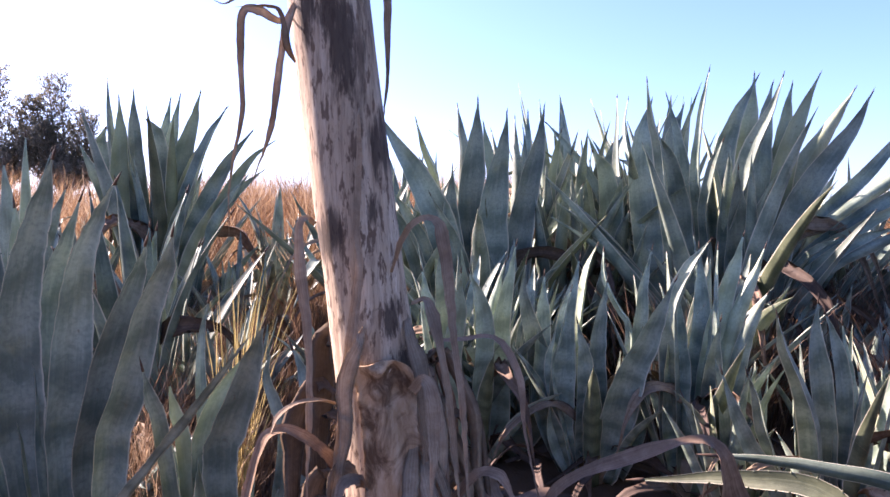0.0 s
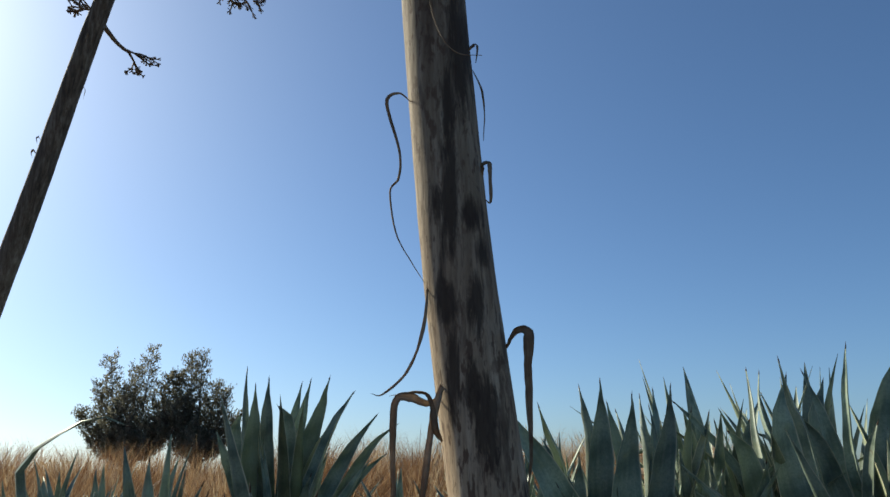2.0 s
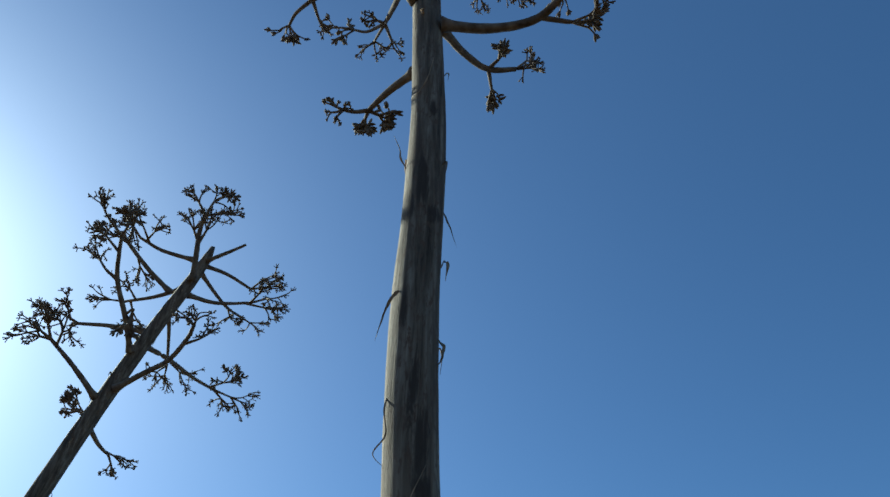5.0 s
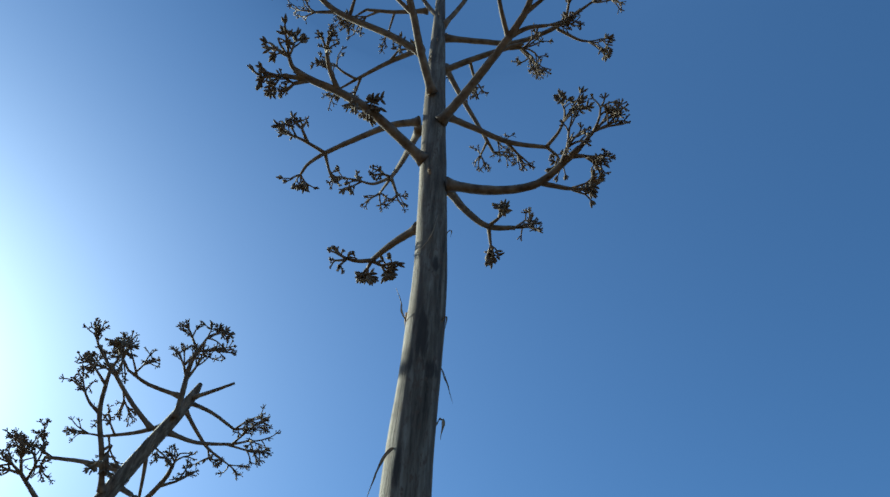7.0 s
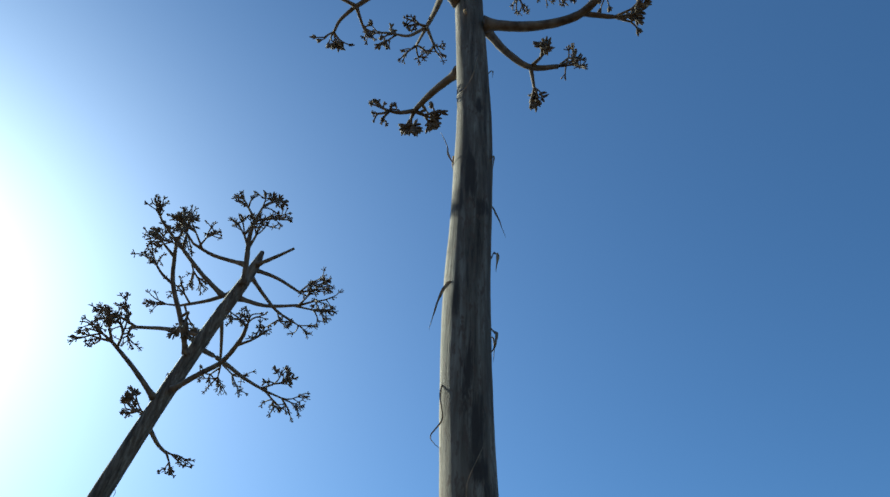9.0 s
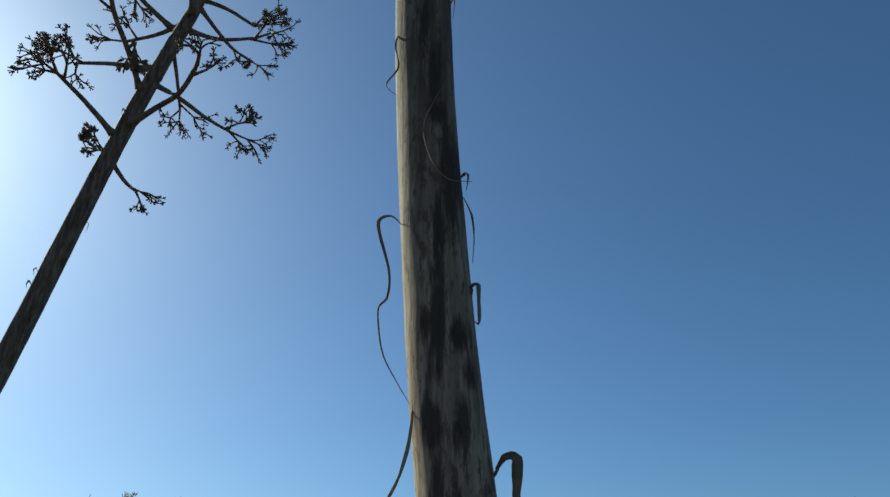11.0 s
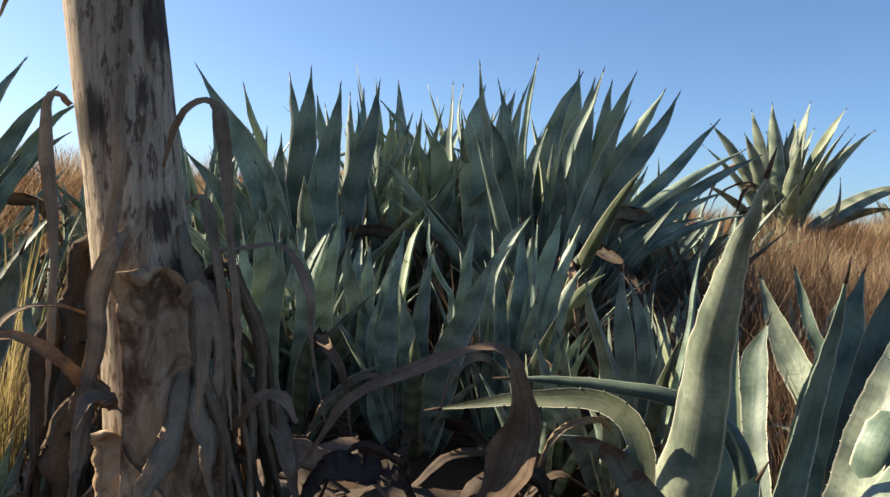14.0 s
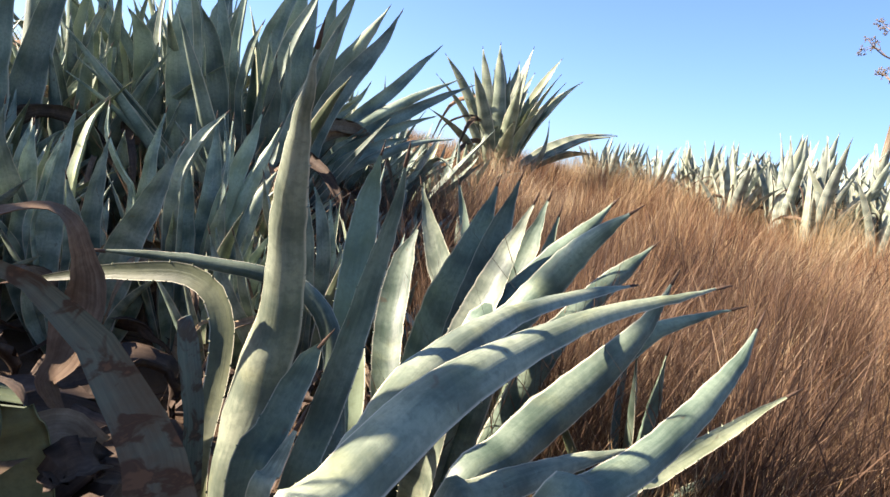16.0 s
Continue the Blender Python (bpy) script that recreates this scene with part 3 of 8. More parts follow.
def agave(centre, leaves, rng, label, fill=6, dead=3, mat=None, wide=1.0, spined=False, low=0.5, knees=0.16):
    """A rosette: every leaf a part of its own, given by the tip's offset from the root, its width and its arch."""
    mat = mat or LEAF
    cx, cy, cz = centre
    cz = float(ground_height(np.array(cx), np.array(cy))) - 0.02
    if cz < -0.5:
        cz = centre[2]
    plant = new("agave", None)
    plant.location = (cx, cy, cz)
    tagged(plant, label, "agave", "agave thicket")
    dz = centre[2] - cz
    top = max(l[2] for l in leaves) + dz
    everything = [(*l[:2], l[2] + dz, *l[3:5], [(p[0], p[1], p[2] + dz) for p in l[5]] if len(l) > 5 and l[5] else None, l[6] if len(l) > 6 else None) for l in leaves]
    named = {e[:3] for e in everything} if fill or spined else set()
    for k in range(fill):
        az = 2.399 * k + rng.uniform(-0.4, 0.4)
        el = rng.uniform(low, 1.42)
        ln = top * rng.uniform(0.58, 0.92)
        everything.append((math.sin(az) * math.cos(el) * ln, math.cos(az) * math.cos(el) * ln, math.sin(el) * ln, leaves[k % len(leaves)][3] * 0.95 * (ln / top) ** 0.7, rng.uniform(0.02, 0.12), None, None))
    for x, y, z, w, b, mid, roll in everything:
        out = np.array([x, y, 0.0]) if math.hypot(x, y) > 0.06 else np.array([rng.uniform(-1, 1), -0.6, 0])
        o = unit(out)
        base = o * min(0.05 + 0.35 * w, 0.5 * math.hypot(x, y) + 0.02) + np.array([0, 0, 0.02])
        if mid is None and (x, y, z) not in named and rng.uniform() < knees:
            knee = np.array([x, y, z]) * rng.uniform(0.5, 0.72)
            drop = o * rng.uniform(0.15, 0.4) * top * 0.5
            mid, (x, y, z) = [knee * 0.6, knee, knee + drop * 0.3 + (0, 0, 0.02)], tuple(knee + drop + (0, 0, -rng.uniform(0.1, 0.45) * top * 0.5))
        v, f, uv = blade(base, (x, y, z), w * wide * rng.uniform(0.85, 1.08), b, out, rng, n=13, twist=rng.uniform(-0.25, 0.25) if roll is None else 0.0, mid=mid, roll=roll, thick=0.2, cup=0.46)
        leaf = part("leaf", mesh_from("leaf", v, f, mat, uv), plant)
        if spined:
            ring = [np.mean(v[i * 10:i * 10 + 10], axis=0) for i in (10, 12)]
            d = unit(ring[1] - ring[0])
            r = 0.006
            sv, sf = tube(np.array([ring[1] - d * 0.02, ring[1], ring[1] + d * 0.03]), [r, r * 0.8, r * 0.12], 6)
            part("spine", mesh_from("spine", sv, sf, HORN), leaf, "dark brown horny tip spine")
    withered(plant, top, leaves[0][3], dead, False, rng)
    # short fibrous core that carries the leaves
    w0 = leaves[0][3]
    line = np.array([[0, 0, -0.05], [0, 0, 0.08], [0, 0, 0.16 * top]])
    v, f = tube(line, [0.55 * w0, 0.6 * w0, 0.25 * w0], 10, rough=0.05, rng=rng)
    part("core", mesh_from("core", v, f, DRY), plant)
    return plant


AGAVES = []


def plant(name, x, y, z):
    AGAVES.append((name, (x, y, z), []))


def frond(x, y, z, width, bend, mid=None, roll=None):
    """One leaf of the plant begun last: its tip from the root, its width and its arch."""
    AGAVES[-1][2].append((x, y, z, width, bend, mid, roll))


plant("left_edge", -2.84, 4.6, 0.1)
frond(0.12, 0, 1.71, 0.18, 0)
frond(0.09, -0.2, 1.53, 0.18, 0.03)
frond(0.23, 0.1, 1.62, 0.16, 0.08)
frond(-0.3, 0.1, 1.63, 0.18, 0.05)
frond(0.53, -0.3, 1.38, 0.15, 0.1)
frond(-0.21, 0, 1.75, 0.12, 0.1, mid=((-1.04, 0, 1.33), (-0.63, -0.1, 1.72), (-0.38, -0.1, 1.84)))
plant("left_second", -1.53, 3.4, 0.05)
frond(-0.06, 0, 1.47, 0.16, 0.04)
frond(0.25, 0.1, 1.43, 0.16, 0.08)
frond(-0.29, 0.2, 1.41, 0.15, 0)
frond(0.18, -0.2, 1.28, 0.16, 0.05)
frond(0.47, 0.1, 1.32, 0.12, 0.12)
frond(-0.23, -0.2, 1.21, 0.14, 0.08)
frond(0.23, 0.3, 1.14, 0.13, 0.06)
plant("far_clump", 6.85, 8.6, 0.2)
frond(-0.65, 0, 2.37, 0.24, 0.02)
frond(-0.49, -0.2, 2.46, 0.26, 0)
frond(0.35, 0.1, 2.58, 0.24, 0.05)
frond(0.85, 0, 2.51, 0.2, 0.08)
frond(1.17, -0.2, 2.22, 0.22, 0.1)
frond(2.46, 0.1, 1.55, 0.2, 0.12)
frond(1.59, -0.4, 1.18, 0.18, 0.1)
frond(-1.12, 0.2, 2.18, 0.2, 0.08)
frond(0.28, 0.3, 2.34, 0.22, 0.02)
frond(-1, -0.4, 2.02, 0.2, 0.05)
frond(-1.27, 0.1, 1.87, 0.2, 0.1)
frond(0.34, -0.6, 1.51, 0.16, -0.25)
frond(-0.46, -0.8, 1.4, 0.18, 0.05)
frond(-1.49, -0.2, 1.38, 0.2, 0.1)
frond(2.07, -0.3, 1.52, 0.15, 0.1, mid=((1.17, -0.3, 1.26),))
frond(1.54, -0.4, 1.14, 0.14, 0.1, mid=((0.84, -0.4, 1.07),))
frond(1.36, 0, 2.25, 0.16, 0.1, mid=((0.57, 0, 1.54),))
LABELS = {
    "left_edge": "blue-green agave half hidden among other agaves",
    "left_second": "shaded grey-green agave behind a larger near agave",
    "far_clump": "pale agave on the grassy crest against the sky",
}
for i, (name, centre, leaves) in enumerate(AGAVES):
    # the second plant's shade is put into its darker leaf colour
    agave(centre, leaves, np.random.default_rng(100 + i), LABELS[name], fill={"left_edge": 2, "left_second": 4}.get(name, 24), dead=6, mat=LEAF_PALE if name == "far_clump" else LEAF_SHADED if name == "left_second" else LEAF, spined=True, wide=1.25 if name == "far_clump" else 0.95, low=1.0)


# the agaves that stand nearest or highest: leaf by leaf, from root to tip
def near_agave(x, y, label, leaves, rng, close=True, fill=0, dead=0, slim=1.0):
    """Each leaf: material, the way its channel faces, how deep the channel is, its widths, and its line. fill: lower leaves between them."""
    z = float(ground_height(np.array(x), np.array(y))) - 0.02
    thing = new("agave", None)
    thing.location = (x, y, z)
    tagged(thing, label, "agave", "agave thicket")
    for mat, facing, cup, widths, pts in leaves:
        pts = [np.array(p) - (0, 0, z) for p in pts]
        widths = [w * slim * q for w, q in zip(widths, (1.0, *[rng.uniform(0.9, 1.1) if not close else 1.0 for _ in widths[1:]]))]
        foot = pts[0] * (0.45, 0.45, 0) + (0, 0, 0.06)
        v, f, uv = blade(foot, pts[-1], widths[0], 0, (0, 1, 0), rng, n=44 if close else 24, mid=pts[:-1], widths=(widths[0] * 1.05, *widths), facing=facing, cup=cup, thick=0.15, teeth=close, roll=0.0, twist=0.0 if close else rng.uniform(-0.2, 0.2))
        leaf = part("leaf", mesh_from("leaf", v, f, mat, uv), thing)
        d = unit(pts[-1] - pts[-2])
        sv, sf = tube(np.array([pts[-1] - d * 0.02, pts[-1], pts[-1] + d * 0.025]), [0.004, 0.0032, 0.0006], 6)
        part("spine", mesh_from("spine", sv, sf, HORN), leaf, "dark brown horny tip spine")
    top = max(l[4][-1][2] for l in leaves)
    broad = max(max(l[3]) for l in leaves)
    for k in range(fill):
        az, el, ln = 2.399 * k + rng.uniform(-0.4, 0.4), rng.uniform(0.75, 1.45), top * rng.uniform(0.5, 0.92)
        o = np.array([math.sin(az), math.cos(az), 0.0])
        tip = o * math.cos(el) * ln + (0, 0, math.sin(el) * ln)
        v, f, uv = blade(o * 0.1 + (0, 0, 0.02), tip, broad * slim * rng.uniform(0.42, 0.75), rng.uniform(-0.03, 0.12), o, rng, n=18, twist=rng.uniform(-0.4, 0.4), cup=rng.uniform(0.5, 1.0))
        part("leaf", mesh_from("leaf", v, f, LEAF_OLD_SHADED if k % 5 == 4 else LEAF, uv), thing)
    withered(thing, top, broad * 0.8, dead, close, rng, bent=False)
    v, f = tube(np.array([[0, 0, -0.05], [0, 0, 0.08], [0, 0, 0.2]]), [0.08, 0.09, 0.05], 10, rough=0.05, rng=rng)
    part("core", mesh_from("core", v, f, DRY), thing)


# sunlit and shaded leaves take paler and darker copies of the leaf colour
near_agave(0.80, 1.05, "near agave with one big sunlit spear leaf", [
    (LEAF_PALE, (0.77, 0.56, 0.32), 0.55, (0.111, 0.13, 0.136, 0.125, 0.118, 0.11, 0.094, 0.069, 0.043, 0.021, 0.003), [(-0.046, 0.065, 0.533), (-0.032, 0.101, 0.66), (-0.012, 0.113, 0.743), (0.003, 0.113, 0.833), (0.014, 0.101, 0.904), (0.004, 0.075, 0.987), (-0.014, 0.038, 1.078), (-0.036, -0.013, 1.173), (-0.052, -0.063, 1.268), (-0.067, -0.121, 1.344), (-0.072, -0.155, 1.412)]),
    (LEAF_SHADED, (-0.07, -0.91, 0.40), 0.40, (0.07, 0.067, 0.061, 0.044, 0.004), [(-0.08, -0.119, 0.71), (-0.037, -0.081, 0.783), (0.002, -0.054, 0.848), (0.036, -0.036, 0.898), (0.065, -0.027, 0.928)]),
    (LEAF_SHADED, (0.22, 0.89, -0.39), 0.50, (0.056, 0.052, 0.05, 0.048, 0.044, 0.038, 0.033, 0.026, 0.015, 0.004), [(0.147, 0.029, 0.605), (0.161, 0.086, 0.743), (0.159, 0.117, 0.838), (0.144, 0.15, 0.91), (0.101, 0.184, 0.96), (0.03, 0.206, 0.98), (-0.042, 0.232, 0.988), (-0.12, 0.265, 0.991), (-0.205, 0.302, 0.987), (-0.265, 0.32, 0.985)]),
    (LEAF_OLD_SHADED, (-0.66, -0.69, 0.29), 0.35, (0.043, 0.044, 0.047, 0.051, 0.049, 0.045, 0.042, 0.027, 0.013, 0.004), [(-0.1, 0.037, 0.636), (-0.088, 0.07, 0.747), (-0.073, 0.093, 0.833), (-0.071, 0.11, 0.912), (-0.089, 0.143, 0.965), (-0.129, 0.19, 0.98), (-0.192, 0.242, 0.968), (-0.269, 0.301, 0.947), (-0.337, 0.352, 0.92), (-0.389, 0.401, 0.897)]),
    (LEAF_SHADED, (0.08, -1.00, -0.03), 0.50, (0.077, 0.073, 0.069, 0.062, 0.05, 0.026, 0.003), [(0.012, -0.089, 0.659), (0.05, -0.063, 0.776), (0.081, -0.054, 0.879), (0.104, -0.051, 0.981), (0.123, -0.056, 1.089), (0.137, -0.069, 1.196), (0.133, -0.084, 1.265)]),
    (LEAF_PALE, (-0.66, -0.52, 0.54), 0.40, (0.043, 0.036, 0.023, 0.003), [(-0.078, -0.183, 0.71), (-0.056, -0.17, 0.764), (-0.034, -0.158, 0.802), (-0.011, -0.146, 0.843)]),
    (LEAF_SHADED, (-0.24, -0.87, 0.42), 0.40, (0.097, 0.11, 0.114, 0.104, 0.073, 0.005), [(0.347, 0.399, 0.527), (0.381, 0.508, 0.699), (0.417, 0.593, 0.831), (0.452, 0.664, 0.962), (0.48, 0.706, 1.104), (0.5, 0.707, 1.235)]),
], np.random.default_rng(114), slim=0.88)
near_agave(1.0, 0.88, "near agave with long arching sunlit toothed leaves", [
    (LEAF_PALE, (0.00, 0.33, -0.95), 0.55, (0.052, 0.064, 0.086, 0.095, 0.089, 0.079, 0.064, 0.05, 0.032, 0.005), [(-0.18, -0.093, 0.796), (-0.129, -0.066, 0.848), (-0.073, -0.029, 0.888), (-0.013, 0.009, 0.918), (0.062, 0.053, 0.933), (0.158, 0.107, 0.955), (0.285, 0.169, 0.973), (0.457, 0.226, 0.989), (0.637, 0.265, 1.004), (0.765, 0.276, 1.014)]),
    (LEAF_PALE, (0.13, 0.44, -0.89), 0.55, (0.088, 0.096, 0.098, 0.094, 0.085, 0.074, 0.056, 0.04, 0.023, 0.004), [(-0.298, -0.202, 0.796), (-0.248, -0.179, 0.828), (-0.177, -0.152, 0.874), (-0.093, -0.119, 0.914), (0.005, -0.082, 0.949), (0.114, -0.051, 0.976), (0.255, -0.028, 1.012), (0.399, -0.022, 1.046), (0.529, -0.045, 1.077), (0.633, -0.063, 1.103)]),
    (LEAF_SHADED, (0.51, 0.74, -0.45), 0.50, (0.082, 0.083, 0.065, 0.046, 0.025, 0.004), [(0.433, 0.213, 0.643), (0.569, 0.232, 0.731), (0.696, 0.229, 0.823), (0.801, 0.216, 0.908), (0.897, 0.174, 0.961), (0.982, 0.116, 1.006)]),
    (LEAF_SHADED, (0.35, 0.81, -0.48), 0.55, (0.084, 0.095, 0.102, 0.096, 0.073, 0.041, 0.004), [(0.192, 0.102, 0.6), (0.307, 0.122, 0.669), (0.425, 0.149, 0.728), (0.538, 0.159, 0.798), (0.634, 0.152, 0.887), (0.702, 0.148, 0.969), (0.742, 0.142, 1.072)]),
    (LEAF_SHADED, (0.33, 0.58, -0.74), 0.50, (0.067, 0.07, 0.067, 0.06, 0.048, 0.028, 0.003), [(0.076, -0.246, 0.78), (0.194, -0.226, 0.803), (0.308, -0.211, 0.83), (0.412, -0.198, 0.876), (0.502, -0.187, 0.934), (0.575, -0.177, 0.994), (0.629, -0.161, 1.064)]),
    (LEAF_PALE, (0.11, 0.59, -0.80), 0.40, (0.062, 0.063, 0.06, 0.048, 0.033, 0.004), [(0.007, -0.104, 0.721), (0.052, -0.099, 0.737), (0.138, -0.091, 0.751), (0.232, -0.084, 0.76), (0.321, -0.09, 0.775), (0.409, -0.116, 0.797)]),
    (LEAF_PALE, (-0.53, -0.62, 0.57), 0.40, (0.047, 0.044, 0.038, 0.029, 0.017, 0.004), [(0.42, -0.086, 0.66), (0.518, -0.089, 0.707), (0.614, -0.098, 0.758), (0.699, -0.119, 0.811), (0.759, -0.134, 0.854), (0.823, -0.16, 0.902)]),
], np.random.default_rng(115))
near_agave(1.5, 1.6, "near agave with a fan of toothed grey-green leaves", [
    (LEAF_SHADED, (-0.09, -0.91, 0.42), 0.50, (0.143, 0.16, 0.15, 0.124, 0.083, 0.006), [(-0.1, -0.059, 0.529), (-0.029, 0.019, 0.669), (0.045, 0.075, 0.793), (0.139, 0.132, 0.926), (0.21, 0.178, 1.051), (0.252, 0.185, 1.189)]),
    (LEAF_SHADED, (-0.22, -0.94, 0.25), 0.50, (0.111, 0.117, 0.114, 0.098, 0.069, 0.005), [(-0.075, -0.142, 0.581), (-0.018, -0.099, 0.713), (0.051, -0.045, 0.83), (0.105, -0.013, 0.962), (0.15, -0, 1.083), (0.182, -0.011, 1.229)]),
    (LEAF_PALE, (-0.79, -0.41, 0.46), 0.50, (0.105, 0.11, 0.107, 0.092, 0.06, 0.005), [(-0.123, -0.227, 0.606), (-0.072, -0.194, 0.701), (0.006, -0.145, 0.812), (0.067, -0.122, 0.921), (0.118, -0.111, 1.037), (0.157, -0.125, 1.175)]),
    (LEAF_SHADED, (-0.80, -0.40, 0.45), 0.50, (0.1, 0.099, 0.089, 0.07, 0.006), [(0.099, -0.069, 0.681), (0.179, -0.021, 0.806), (0.236, 0, 0.91), (0.285, 0.009, 1.02), (0.318, 0.001, 1.179)]),
    (LEAF_SHADED, (-0.52, -0.84, 0.19), 0.50, (0.064, 0.057, 0.042, 0.006), [(0.335, 0.032, 0.752), (0.388, 0.063, 0.879), (0.425, 0.082, 0.992), (0.447, 0.082, 1.126)]),
    (LEAF_SHADED, (0.44, 0.78, -0.44), 0.55, (0.097, 0.1, 0.096, 0.079, 0.043, 0.005), [(-0.031, -0.205, 0.752), (0.062, -0.176, 0.855), (0.154, -0.166, 0.928), (0.25, -0.163, 1.024), (0.343, -0.168, 1.116), (0.409, -0.183, 1.201)]),
    (LEAF_SHADED, (0.88, 0.48, -0.02), 0.55, (0.096, 0.095, 0.091, 0.074, 0.04, 0.004), [(0.006, -0.23, 0.761), (0.054, -0.258, 0.874), (0.097, -0.296, 0.969), (0.127, -0.345, 1.062), (0.161, -0.408, 1.15), (0.19, -0.462, 1.209)]),
    (LEAF_SHADED, (0.28, 0.84, -0.47), 0.50, (0.099, 0.096, 0.081, 0.055, 0.006), [(0.307, -0.113, 0.673), (0.45, -0.066, 0.785), (0.591, -0.034, 0.889), (0.696, -0.039, 0.977), (0.777, -0.057, 1.062)]),
    (LEAF_PALE, (-0.79, -0.52, 0.32), 0.45, (0.103, 0.109, 0.095, 0.061, 0.007), [(0.236, 0.176, 0.564), (0.271, 0.333, 0.715), (0.268, 0.469, 0.847), (0.241, 0.535, 0.97), (0.198, 0.58, 1.118)]),
    (LEAF_SHADED, (-0.70, -0.53, 0.47), 0.45, (0.094, 0.098, 0.097, 0.078, 0.006), [(-0.058, 0.143, 0.473), (-0.022, 0.246, 0.623), (0.021, 0.324, 0.754), (0.06, 0.368, 0.882), (0.105, 0.385, 0.99)]),
    (LEAF_SHADED, (-0.58, -0.79, 0.18), 0.40, (0.055, 0.047, 0.033, 0.007), [(0.524, 0.598, 0.731), (0.518, 0.675, 0.891), (0.506, 0.727, 1.011), (0.481, 0.757, 1.127)]),
], np.random.default_rng(116))
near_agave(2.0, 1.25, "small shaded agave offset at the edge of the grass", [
    (LEAF_SHADED, (0.1, -0.9, 0.4), 0.6, (0.06, 0.066, 0.05, 0.004), [(-0.02, -0.04, 0.35), (-0.03, -0.06, 0.5), (-0.04, -0.08, 0.68), (-0.05, -0.1, 0.84)]),
    (LEAF_SHADED, (-0.3, -0.8, 0.5), 0.7, (0.055, 0.06, 0.045, 0.004), [(0.02, -0.05, 0.33), (0.05, -0.08, 0.48), (0.10, -0.10, 0.63), (0.16, -0.12, 0.74)]),
    (LEAF_SHADED, (0.5, -0.7, 0.5), 0.6, (0.06, 0.062, 0.048, 0.004), [(-0.05, -0.04, 0.34), (-0.09, -0.07, 0.50), (-0.15, -0.10, 0.69), (-0.20, -0.12, 0.86)]),
    (LEAF_SHADED, (-0.7, 0.0, 0.7), 0.5, (0.05, 0.055, 0.04, 0.004), [(0.06, 0.0, 0.32), (0.13, 0.0, 0.45), (0.22, 0.0, 0.56), (0.33, 0.0, 0.63)]),
    (LEAF_OLD_SHADED, (0.8, 0.0, 0.6), 0.5, (0.055, 0.055, 0.04, 0.004), [(-0.08, 0.02, 0.30), (-0.17, 0.03, 0.44), (-0.26, 0.04, 0.58), (-0.33, 0.05, 0.68)]),
    (LEAF_SHADED, (-0.3, 0.8, 0.5), 0.6, (0.05, 0.055, 0.04, 0.004), [(0.04, 0.06, 0.35), (0.07, 0.11, 0.50), (0.11, 0.16, 0.66), (0.15, 0.20, 0.80)]),
    (LEAF_SHADED, (-0.8, 0.3, 0.6), 0.5, (0.045, 0.05, 0.036, 0.004), [(0.08, -0.05, 0.26), (0.17, -0.10, 0.36), (0.27, -0.15, 0.44), (0.37, -0.19, 0.47)]),
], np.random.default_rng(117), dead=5)
